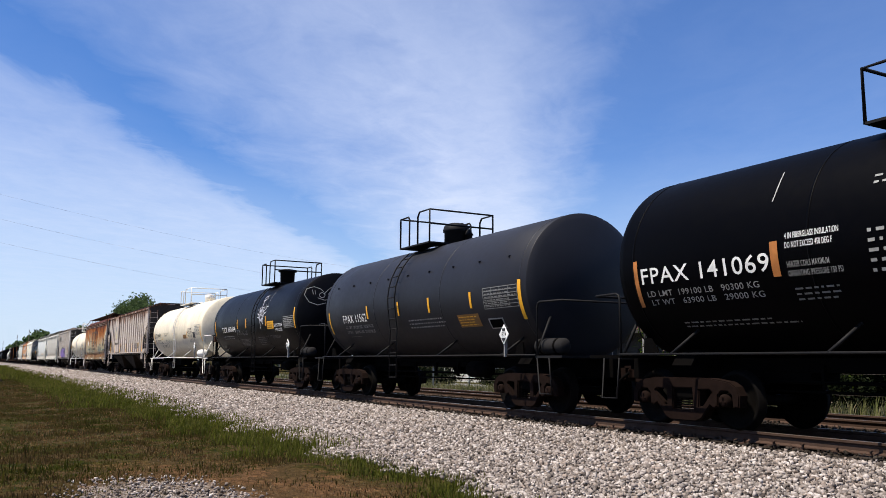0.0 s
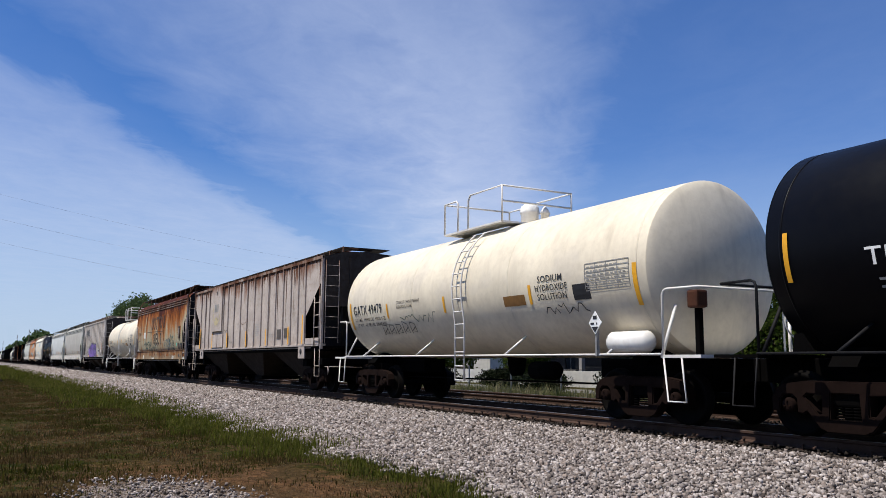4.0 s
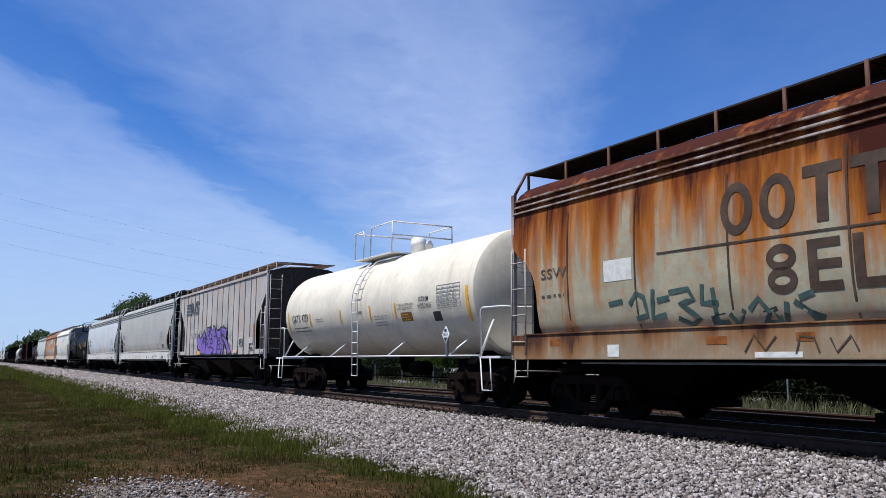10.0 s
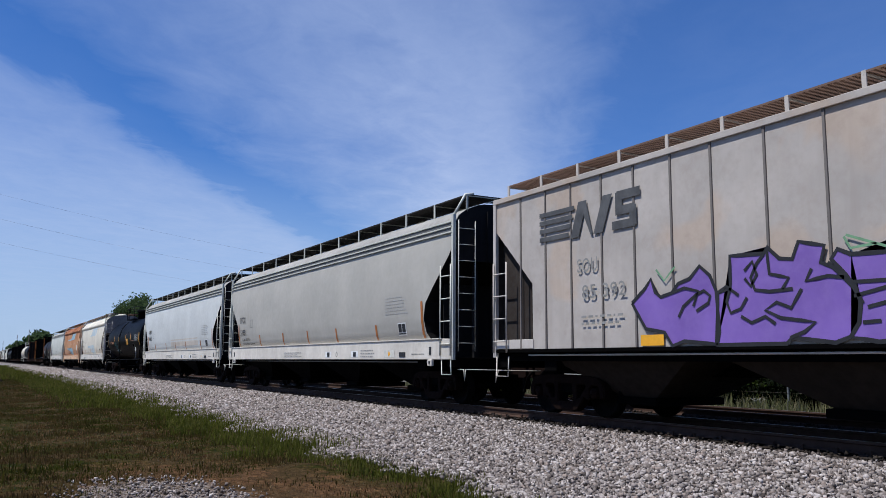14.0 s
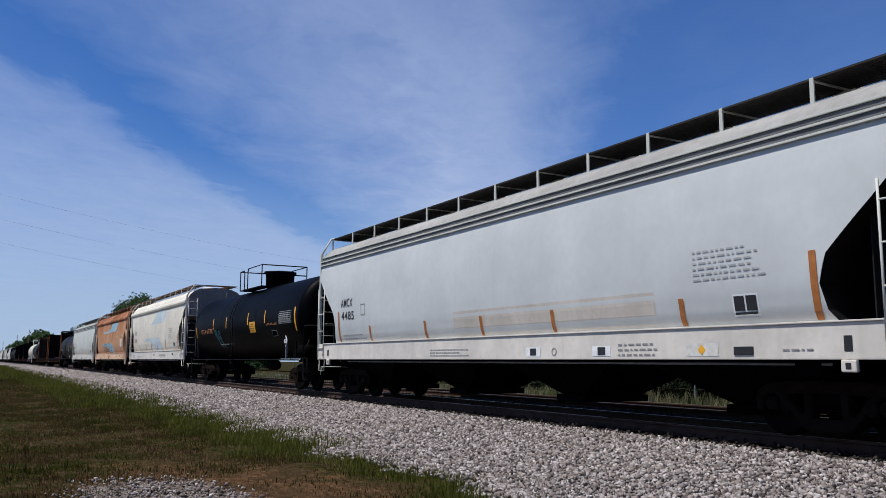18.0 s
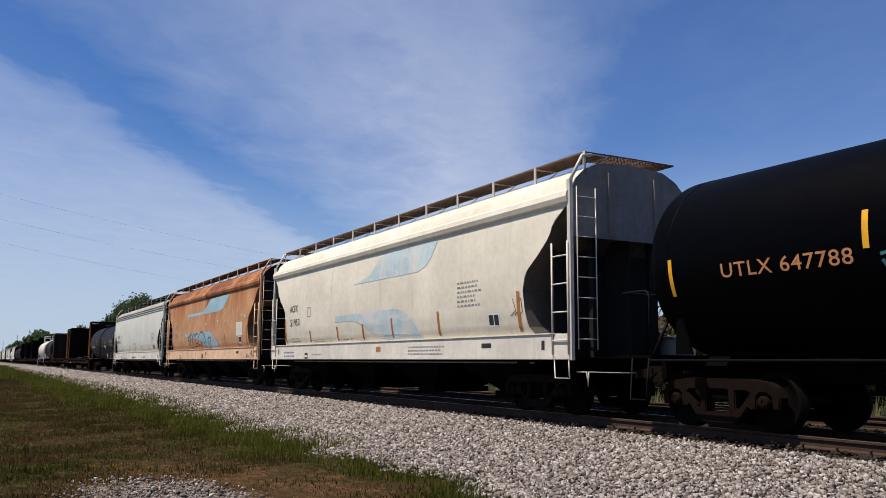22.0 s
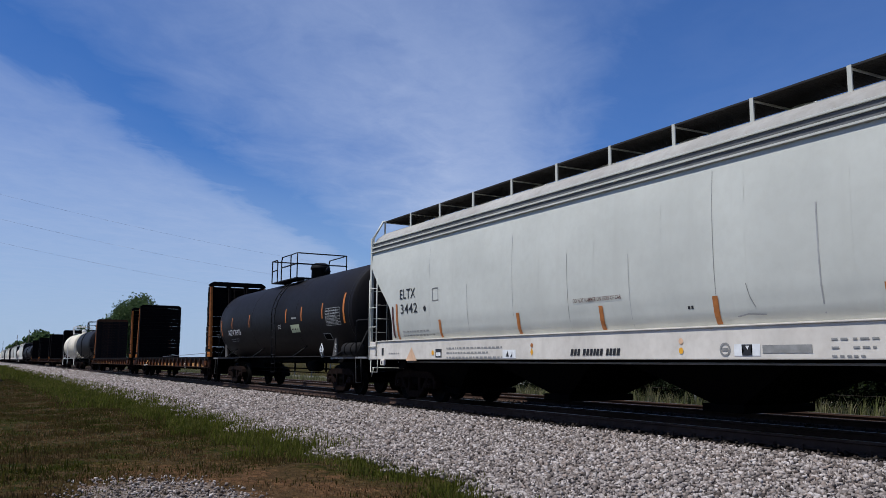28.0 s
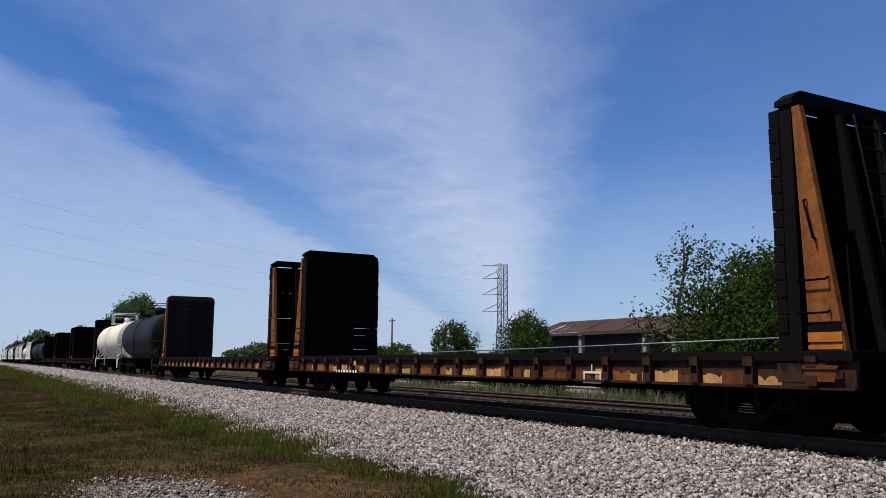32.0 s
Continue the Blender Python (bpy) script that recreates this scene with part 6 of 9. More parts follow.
# 2: dusty black tank car
C = -19.8
car, sf = tank_car("dusty black tank car with yellow stripes and top platform", C, 5.4, 1.57, 2.68, M["black_sheen"], M["steel_black"], M["steel_black"], True, "low", None, (-1.4, 0.35), -0.75)
lettering("reporting_mark", "FPAX 11562", -24.05 - C, 2.18, 1.72, 0.24, sf, M["ink_white"], car, "white stencilled lettering")
lettering("load_limit", "LD LMT  203200 LBS  92150 KGS", -24.0 - C, 1.99, 2.0, 0.095, sf, M["ink_grey"], car)
lettering("light_weight", "LT WT   59800 LBS  27150 KGS", -24.0 - C, 1.83, 2.0, 0.095, sf, M["ink_grey"], car)
bars("stencil_line", -23.9 - C, -22.9 - C, 1.71, 1.75, 1, sf, M["ink_dim"], car, 8)
yellow_stripes(car, sf, [-22.21 - C, -20.18 - C, -18.44 - C, -16.41 - C], 2.25, 2.62, M["yellow"])
strip("reflective_stripe", -14.41 - C, 1.9, 2.75, 0.12, sf, M["yellow"], car)
strip("reflective_stripe", -25.15 - C, 1.85, 2.55, 0.08, sf, M["yellow"], car)
grid_table("data_table", -15.85 - C, -14.5 - C, 2.20, 2.66, sf, M["ink_dim"], car, 9)
panel("notice_panel", -17.15 - C, -16.2 - C, 1.80, 2.12, sf, M["brown_panel"], car, "yellow-brown notice panel")
bars("notice_text", -17.1 - C, -16.22 - C, 1.83, 2.10, 4, sf, M["yellow"], car, 10, 0.009)
bars("stencil_block", -19.7 - C, -17.6 - C, 1.85, 2.15, 3, sf, M["ink_grey"], car, 11)
part("route_board", patch(bmesh.new(), -15.85 - C, -15.25 - C, 1.72, 1.98, sf, 0.012, 1, 2), M["ink_grey"], car)
part("route_board_face", patch(bmesh.new(), -15.81 - C, -15.29 - C, 1.75, 1.95, sf, 0.016, 1, 2), M["under"], car)
placard(car, sf, -14.95 - C, 1.62, "1824")

# 3: black tank car with sprayed tags
C = -34.25
car, sf = tank_car("black tank car with white sprayed scrawls and amber stripes", C, 5.64, 1.55, 2.68, M["black"], M["under"], M["steel_black"], True, "high", None, (-0.2, 1.5), 0.7)
lettering("reporting_mark", "TILX 160494", -38.62 - C, 2.28, 2.2, 0.24, sf, M["ink_white"], car, "white stencilled lettering")
bars("stencil_block", -38.5 - C, -36.5 - C, 1.95, 2.16, 2, sf, M["ink_grey"], car, 12)
yellow_stripes(car, sf, [-36.05 - C, -34.75 - C, -32.0 - C], 2.4, 2.78, M["yellow"])
strip("reflective_stripe", -28.61 - C, 2.2, 2.95, 0.10, sf, M["yellow"], car)
strip("reflective_stripe", -39.8 - C, 2.15, 2.85, 0.08, sf, M["yellow"], car)
panel("notice_panel", -31.85 - C, -31.05 - C, 2.26, 2.56, sf, M["yellow"], car, "yellow notice panel")
bars("notice_text", -31.8 - C, -31.1 - C, 2.29, 2.54, 3, sf, M["ink_black"], car, 13, 0.009)
lettering("commodity", "50% SODIUM", -31.0 - C, 2.32, 0.95, 0.12, sf, M["ink_white"], car)
lettering("commodity", "HYDROXIDE", -30.9 - C, 2.14, 0.8, 0.12, sf, M["ink_white"], car)
grid_table("data_table", -29.85 - C, -28.75 - C, 2.25, 2.65, sf, M["ink_grey"], car, 14)
bars("stencil_block", -1.71, -0.44, 1.57, 1.95, 6, sf, M["ink_dim"], car, 15)
bars("stencil_block", 0.78, 1.84, 1.59, 2, 5, sf, M["ink_dim"], car, 151)
bars("stencil_block", 1.9, 2.69, 1.97, 2, 2, sf, M["ink_grey"], car, 152)
bars("stencil_block", 2.76, 3.77, 1.87, 2, 3, sf, M["ink_dim"], car, 153)
for p in [
    [(1.4, 3.5), (1.42, 3.64), (1.62, 3.68), (1.77, 3.59), (1.65, 3.48), (1.45, 3.43), (1.4, 3.5)],
    [(1.59, 3.49), (1.55, 3.36), (1.58, 3.19), (1.63, 3.06)],
    [(1.31, 3.16), (1.41, 2.91), (1.43, 3.16)],
    [(1.5, 3.04), (1.47, 2.9), (1.54, 2.83), (1.59, 2.95), (1.52, 3.07), (1.5, 3.04)],
    [(1.6, 3.16), (1.65, 2.77)],
    [(1.7, 3.14), (1.82, 3.15), (1.88, 2.98), (1.83, 2.77), (1.65, 2.62), (1.58, 2.6)],
    [(1.7, 3.14), (1.72, 2.79)],
    [(1.14, 2.77), (1.32, 2.77), (1.48, 2.67), (1.55, 2.5), (1.56, 2.4)],
    [(1.15, 2.92), (1.32, 2.88), (1.52, 2.72), (1.65, 2.62), (1.79, 2.65), (1.88, 2.81)],
    [(1.69, 2.66), (1.83, 2.52)],
    [(1.88, 2.47), (1.89, 2.68), (1.97, 2.84), (2.15, 2.93), (2.25, 2.93)],
    [(1.92, 2.99), (2.13, 3.08), (2.24, 3.15), (2.41, 3.17)],
    [(1.11, 3.07), (1.2, 3.1)],
    [(1.54, 2.37), (1.57, 2.29)],
]:
    scrawl("sprayed_tag", p, 0.035, sf, M["spray_white"], car, "white sprayed scrawl")
for p in [
    [(1.86, 3.11), (1.99, 3.19), (2.04, 3.31)],
    [(2.06, 3.12), (2.21, 3.27)],
    [(1.8, 2.91), (1.94, 2.97)],
    [(2.26, 3.38), (2.24, 3.59), (2.23, 3.81)],
    [(-1.5, 3.51), (-1.5, 3.76), (-1.53, 4.04)],
    [(1.5, 3.7), (1.65, 3.73), (1.81, 3.65)],
]:
    scrawl("sprayed_tag", p, 0.02, sf, M["ink_grey"], car, "faint white sprayed line")
for p in [
    [(-2.02, 2.32), (-1.69, 2.32)],
    [(-1.86, 2.31), (-2.05, 2.04)],
    [(-1.71, 2.13), (-1.57, 2.34), (-1.48, 2.23), (-1.4, 2.12)],
    [(-1.31, 2.16), (-1.14, 2.31), (-1.1, 2.15), (-1.28, 2.16)],
    [(-0.95, 2.33), (-1.1, 2.1), (-0.83, 2.13)],
    [(-0.73, 2.13), (-0.52, 2.29), (-0.47, 2.13), (-0.73, 2.13)],
]:
    scrawl("sprayed_tag", p, 0.02, sf, M["ink_grey"], car, "grey sprayed scrawl")
placard(car, sf, -29.1 - C, 1.62)


def on_dish(y, z, off=0.0):
    """On the dished end of the tank, at y across and z up."""
    q = math.hypot(y, z - 2.68) / 1.55
    return (5.884 + float(np.interp(q, [0.0, 0.27, 0.50, 0.72, 0.90, 0.985, 1.0], [0.32, 0.30, 0.25, 0.17, 0.08, 0.02, 0.0])) + off, y, z)


def small_ring(y, z, ry, rz):
    return [(y + ry * math.cos(0.7 * k), z + rz * math.sin(0.7 * k)) for k in range(10)]


for p in [
    [(-0.55, 3.10), (-0.85, 3.02), (-1.15, 3.12), (-1.30, 3.38), (-1.20, 3.60), (-0.95, 3.68), (-0.72, 3.60), (-0.62, 3.50)],
    [(-1.02, 3.56), (-0.99, 3.40)], [(-0.93, 3.56), (-0.91, 3.40)],
    small_ring(-0.68, 3.38, 0.10, 0.09), [(-0.60, 3.44), (-0.48, 3.56), (-0.34, 3.68), (-0.20, 3.70)],
    small_ring(-0.34, 3.42, 0.11, 0.10), [(-0.85, 3.28), (-0.60, 3.20), (-0.40, 3.24), (-0.05, 3.30)],
    [(-0.24, 3.68), (-0.06, 3.84)], [(-0.24, 3.82), (-0.06, 3.70)], [(-0.15, 3.64), (-0.15, 3.88)],
    [(-0.20, 3.58), (-0.10, 3.50), (0.0, 3.62), (0.08, 3.52), (-0.02, 3.36), (-0.06, 3.26)],
    small_ring(-0.36, 3.12, 0.06, 0.06), [(-0.24, 3.18), (-0.24, 3.06), (-0.14, 3.12), (-0.14, 3.02)],
]:
    scrawl("sprayed_tag", p, 0.022, on_dish, M["ink_grey"], car, "thin grey sprayed tag")
lettering("end_mark", "TILX 160494", 0.08, 3.36, 1.0, 0.13, on_dish, M["ink_grey"], car, "worn white lettering on the tank end")
bars("end_stencil", 0.16, 1.1, 3.02, 3.28, 3, on_dish, M["ink_dim"], car, 45)

# 4: white tank car
C = -49.07
car, sf = tank_car("white tank car with black lettering and a white end handrail", C, 6.26, 1.58, 2.72, M["white"], M["steel_white"], M["steel_white"], True, "low", None, (-1.5, 1.2), 0.1)
lettering("reporting_mark", "GATX 49479", -55.1 - C, 2.38, 1.95, 0.27, sf, M["ink_black"], car, "black stencilled lettering")
lettering("load_limit", "LD LMT  199900 LBS  90650 KGS", -55.05 - C, 2.18, 2.05, 0.10, sf, M["ink_black"], car)
lettering("light_weight", "LT WT   63100 LBS  28600 KGS", -55.0 - C, 2.02, 2.0, 0.10, sf, M["ink_black"], car)
strip("reflective_stripe", -55.33 - C, 1.95, 2.75, 0.11, sf, M["yellow"], car)
yellow_stripes(car, sf, [-52.8 - C, -49.6 - C, -46.0 - C], 2.2, 2.6, M["yellow"])
strip("reflective_stripe", -42.85 - C, 2.0, 2.75, 0.11, sf, M["yellow"], car)
lettering("notice", "CONSULT OWNER BEFORE", -52.2 - C, 2.56, 1.35, 0.08, sf, M["ink_black"], car)
lettering("notice", "REPAIRING TANK", -52.2 - C, 2.44, 0.9, 0.08, sf, M["ink_black"], car)
panel("notice_panel", -47.0 - C, -46.2 - C, 2.2, 2.42, sf, M["brown_panel"], car, "ochre notice panel")
lettering("commodity", "SODIUM", -45.7 - C, 2.62, 0.8, 0.13, sf, M["ink_black"], car)
lettering("commodity", "HYDROXIDE", -45.8 - C, 2.44, 1.05, 0.13, sf, M["ink_black"], car)
lettering("commodity", "SOLUTION", -45.75 - C, 2.26, 0.95, 0.13, sf, M["ink_black"], car)
panel("data_plate", -44.6 - C, -44.1 - C, 2.2, 2.5, sf, M["ink_black"], car)
grid_table("data_table", -44.2 - C, -43.0 - C, 2.35, 2.85, sf, M["ink_faint"], car, 16)
rng = random.Random(41)
for k in range(5):
    x = -53.4 - C + 0.42 * k
    scrawl("sprayed_tag", [(x, 1.72), (x + 0.05, 2.0 + rng.uniform(0, .1)), (x + 0.3, 2.0), (x + 0.28, 1.75), (x + 0.05, 1.80), (x + 0.32, 1.92)], 0.03, sf, M["ink_black"], car, "black sprayed tag")
for k in range(4):
    x = -52.1 - C + 0.5 * k
    scrawl("sprayed_tag", [(x + 0.12 * j, 2.12 + rng.uniform(-0.12, 0.18)) for j in range(5)], 0.025, sf, M["teal"], car, "faint teal sprayed tag")
for k in range(3):
    x = -45.6 - C + 0.45 * k
    scrawl("sprayed_tag", [(x + 0.09 * j, 2.05 + rng.uniform(-0.12, 0.12)) for j in range(6)], 0.025, sf, M["ink_black"], car)
placard(car, sf, -43.9 - C, 1.75)
part("air_reservoir", lathe_x([(5.22, 0.0), (5.25, 0.12), (5.34, 0.19), (6.20, 0.19), (6.29, 0.12), (6.32, 0.0)], 20, None, 1.40, -1.30), M["steel_white"], car, "white painted air reservoir")
part("brake_stand", block(6.95, 7.05, -0.95, -0.85, 1.17, 2.05, 0.01), M["under"], car)
part("brake_housing", block(6.88, 7.12, -1.05, -0.80, 1.95, 2.25, 0.04), M["rust_dark"], car)

# 5: chalky white ribbed hopper with rust
C = -66.85
car, sf = ribbed_hopper("chalky white ribbed covered hopper with rust-streaked top edge", C, 9.2, M["pgc"], M["pgc_rib"], M["pgc_rib"], 15, (3.75, 2.56, 1.56), 1.58, M["walk_dark"], True, 4.50, 0.35, False, 0.055, None,
                        [-7.7, -6.8, -6.0, -5.25, -3.36, -2.55, -1.54, -0.51, 0.50, 1.54, 2.48, 3.40, 4.30, 5.20, 6.06, 6.86, 7.58])
for x, h in ((-7.6, 2.6), (-5.15, 2.28), (-2.46, 2.27), (0.56, 2.25), (3.30, 2.24), (5.97, 2.26), (7.47, 2.62)):
    strip("reflective_stripe", x, 1.62, h, 0.12, sf, M["yellow"], car, "", 0.062)
panel("painted_square", 4.52, 5.0, 1.85, 2.2, sf, M["grey_panel"], car, "grey-brown painted square", 0.008)
panel("painted_square", 5.36, 5.86, 1.87, 2.22, sf, M["grey_panel"], car, "grey-brown painted square", 0.008)
for s in (1, -1):
    # bolster plates at the car's corners
    a, b = sorted((s * 7.72, s * 9.14))
    part("corner_plate", block(a, b, -1.60, -1.52, 1.585, 1.80, 0.01), M["pgc_rib"], car)
    a, b = sorted((s * 7.0, s * 7.62))
    pad = part("jacking_plate", block(a, b, -1.585, -1.54, 1.12, 1.53, 0.01), M["pgc_rib"], car, "pale rusty plate with an oval hole")
    part("plate_hole", lathe_x([(-0.006, 0.0), (-0.006, 0.10), (0.006, 0.10), (0.006, 0.0)], 16, None, 0.0), M["ink_black"], pad, "", (s * 7.28, -1.588, 1.36)).rotation_euler = (0, 0, math.pi / 2)
bm = block(-5.24, -3.38, -1.665, -1.62, 2.38, 4.42, 0.01)
board = part("emblem_board", bm, M["pgc"], car, "chalky board with a faded round emblem")


def on_board(x, h, off=0.0):
    return (x, -1.666 - off, h)


bm = bmesh.new()
cx, cz = -4.3, 3.38
ring = [math.radians(165 + 210 * k / 28) for k in range(29)]
o = [bm.verts.new(on_board(cx + 0.66 * math.cos(a), cz - 0.05 + 0.68 * math.sin(a), 0.003)) for a in ring]
i_ = [bm.verts.new(on_board(cx + (0.63 - 0.07 * (k % 3 != 0)) * math.cos(a), cz - 0.05 + (0.65 - 0.07 * (k % 3 != 0)) * math.sin(a), 0.003)) for k, a in enumerate(ring)]
for k in range(28):
    bm.faces.new((o[k], o[k + 1], i_[k + 1], i_[k]))
part("emblem_ring", bm, M["logo_gold"], board)
for k in range(3):
    part("emblem_bar", patch(bmesh.new(), cx - 0.34 + 0.25 * k, cx - 0.16 + 0.25 * k, cz - 0.10, cz + 0.26, on_board, 0.003), M["ink_faint"], board)
bm = bmesh.new()
hub = bm.verts.new(on_board(cx, cz - 0.74, 0.005))
rim = []
for k in range(41):
    a = math.radians(10 + 160 * k / 40)
    q = 0.30 + 0.09 * abs(math.sin(math.pi * 5 * k / 40))
    rim.append(bm.verts.new(on_board(cx + q * math.cos(a), cz - 0.74 + 1.15 * q * math.sin(a), 0.005)))
for k in range(40):
    bm.faces.new((hub, rim[k], rim[k + 1]))
part("emblem_fan", bm, M["logo_gold"], board)
bm = bmesh.new()
hub = bm.verts.new(on_board(cx, cz + 0.78, 0.009))
tips = [bm.verts.new(on_board(cx + (0.14 if k % 2 == 0 else 0.06) * math.sin(math.pi * k / 5), cz + 0.78 + (0.14 if k % 2 == 0 else 0.06) * math.cos(math.pi * k / 5), 0.009)) for k in range(10)]
for k in range(10):
    bm.faces.new((hub, tips[(k + 1) % 10], tips[k]))
part("emblem_star", bm, M["grey_panel"], board)
for k in range(2):
    part("board_foot", block(-5.12 + 0.95 * k, -4.24 + 0.95 * k, -1.62, -1.58, 1.64, 2.24), M["pgc"], car)
lettering("reporting_mark", "22", -74.3 - C, 1.92, 0.36, 0.24, sf, M["ink_faint"], car, "worn grey lettering", 0.008)
bars("stencil_block", 1.69, 2.31, 2.02, 2.54, 6, sf, M["ink_pale"], car, 171)
bars("stencil_block", 3.61, 4.05, 1.94, 2.12, 2, sf, M["ink_pale"], car, 172)
bars("stencil_block", -69.05 - C, -68.5 - C, 1.80, 1.95, 1, sf, M["ink_faint"], car, 17)
bars("stencil_block", -70.9 - C, -70.2 - C, 1.75, 1.95, 2, sf, M["ink_faint"], car, 18)
scrawl("sprayed_tag", [(-3.22, 2.25), (-3.05, 2.42), (-2.98, 2.28), (-2.82, 2.40), (-2.72, 2.36)], 0.03, sf, M["cotton_ink"], car)
scrawl("crack", [(-0.42, 2.62), (-0.2, 2.56), (0.05, 2.58), (0.22, 2.64), (0.40, 2.58)], 0.022, sf, M["rust_run"], car, "rust-brown crack in the paint")
rng = random.Random(66)
ribs = [-9.0, -7.7, -6.8, -6.0, -5.25, -3.36, -2.55, -1.54, -0.51, 0.47, 1.57, 2.6, 3.46, 4.39, 5.4, 6.4, 7.25, 9.0]


def rust_edge(name, x0, x1, top, deep, surf, material, parent, off):
    """Flaking rust that hangs from an edge in uneven runs; beside ribs it also stands in for their shadow."""
    bm = bmesh.new()
    n = max(4, int((x1 - x0) / 0.028))
    low = top - deep * 0.4
    line = []
    for k in range(n + 1):
        low += rng.uniform(-0.10, 0.10) * deep * 2.2 + (top - deep * 0.45 - low) * 0.22
        drip = deep * rng.uniform(0.5, 1.5) if rng.random() < 0.14 else 0.0
        line.append(min(top - 0.02, low - drip))
    x = [x0 + (x1 - x0) * k / n for k in range(n + 1)]
    up = [bm.verts.new(surf(a, top, off)) for a in x]
    dn = [bm.verts.new(surf(a, max(1.7, b), off)) for a, b in zip(x, line)]
    for k in range(n):
        bm.faces.new((dn[k], dn[k + 1], up[k + 1], up[k]))
    return part(name, bm, material, parent, "flaking brown rust, dark runs standing for rib shadow")


for a, b in zip(ribs, ribs[1:]):
    if (a, b) == (-5.25, -3.36):
        continue
    rust_edge("rust_fringe", a + 0.05, b - 0.05, 4.44, rng.uniform(0.14, 0.5), sf, M["rust_run"], car, 0.004)
    # dark run along the rib: rust and the rib's shadow in one colour
    rust_edge("rust_run", a + 0.045, a + rng.uniform(0.075, 0.12), 4.43, rng.choice((0.9, 2.2, 2.7, 3.2)), sf, M["rust_dark"], car, 0.006)
    if rng.random() < 0.6:
        rust_edge("rust_run", b - rng.uniform(0.08, 0.13), b - 0.045, 4.43, rng.uniform(0.4, 1.6), sf, M["rust_run"], car, 0.006)

# 6: rust-streaked round hopper
C = -85.75
car, sf, sl = round_hopper("grey covered hopper heavily streaked with orange rust", C, 7.95, M["cotton"], M["cotton_sill"], M["walk_dark"], M["pgc_rib"], "lines", True, 3, 1.35)
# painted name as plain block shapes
def name_shape(kind, x, h, w, t):
    """Rings, bars and blocks of a weathered painted name."""
    bm = bmesh.new()
    k = 0.30 * w
    if kind in "od":
        for c, half in (((0.5, 0.5),) if kind == "o" else ((0.27, 0.27), (0.73, 0.27))):
            ang = [2 * math.pi * i / 20 for i in range(20)]
            o = [bm.verts.new(sf(x + w / 2 + w / 2 * math.cos(a), h + t * c + t * half * math.sin(a), 0.008)) for a in ang]
            i_ = [bm.verts.new(sf(x + w / 2 + (w / 2 - k * 0.8) * math.cos(a), h + t * c + (t * half - k * 0.8) * math.sin(a), 0.008)) for a in ang]
            for j in range(20):
                m = (j + 1) % 20
                bm.faces.new((o[j], o[m], i_[m], i_[j]))
    elif kind == "t":
        patch(bm, x + w / 2 - k / 2, x + w / 2 + k / 2, h, h + t * 0.8, sf, 0.008, 1, 5)
        patch(bm, x, x + w, h + t * 0.8, h + t, sf, 0.008, 2, 1)
    else:
        patch(bm, x, x + k, h, h + t, sf, 0.008, 1, 5)
        for b in (0.0, 0.42, 0.82) if kind == "e" else (0.0,):
            patch(bm, x + k, x + w, h + t * b, h + t * (b + 0.18), sf, 0.008, 2, 1)
    part("painted_shape", bm, M["cotton_ink"], car, "dark brown painted ring and bar shapes")


for k, kind in enumerate("ootto"):
    name_shape(kind, -2.22 + 0.725 * k, 2.92, 0.60, 0.80)
for k, kind in enumerate("dect"):
    name_shape(kind, -1.42 + 0.68 * k, 2.0, 0.50, 0.70)
panel("dark_patch", 1.62, 2.05, 2.96, 3.72, sf, M["rust_dark"], car, "dark rust patch")
panel("pale_patch", -4.95, -4.22, 2.46, 2.84, sf, M["logo_cream"], car)
lv = part("louvre_panel", block(6.17, 6.55, -1.665, -1.60, 2.24, 2.92, 0.01), M["cotton_ink"], car, "dark louvred panel")
for k in range(9):
    part("slat", block(6.24, 6.47, -1.675, -1.66, 2.30 + 0.06 * k, 2.325 + 0.06 * k), M["pgc_rib"], lv)
panel("painted_square", 5.74, 6.30, 1.64, 2.0, sf, M["grey_panel"], car)
panel("painted_square", 6.44, 6.96, 1.64, 2.0, sf, M["ink_black"], car)
panel("mint_patch", 5.40, 5.63, 1.84, 2.0, sf, M["mint"], car, "mint green sprayed patch")
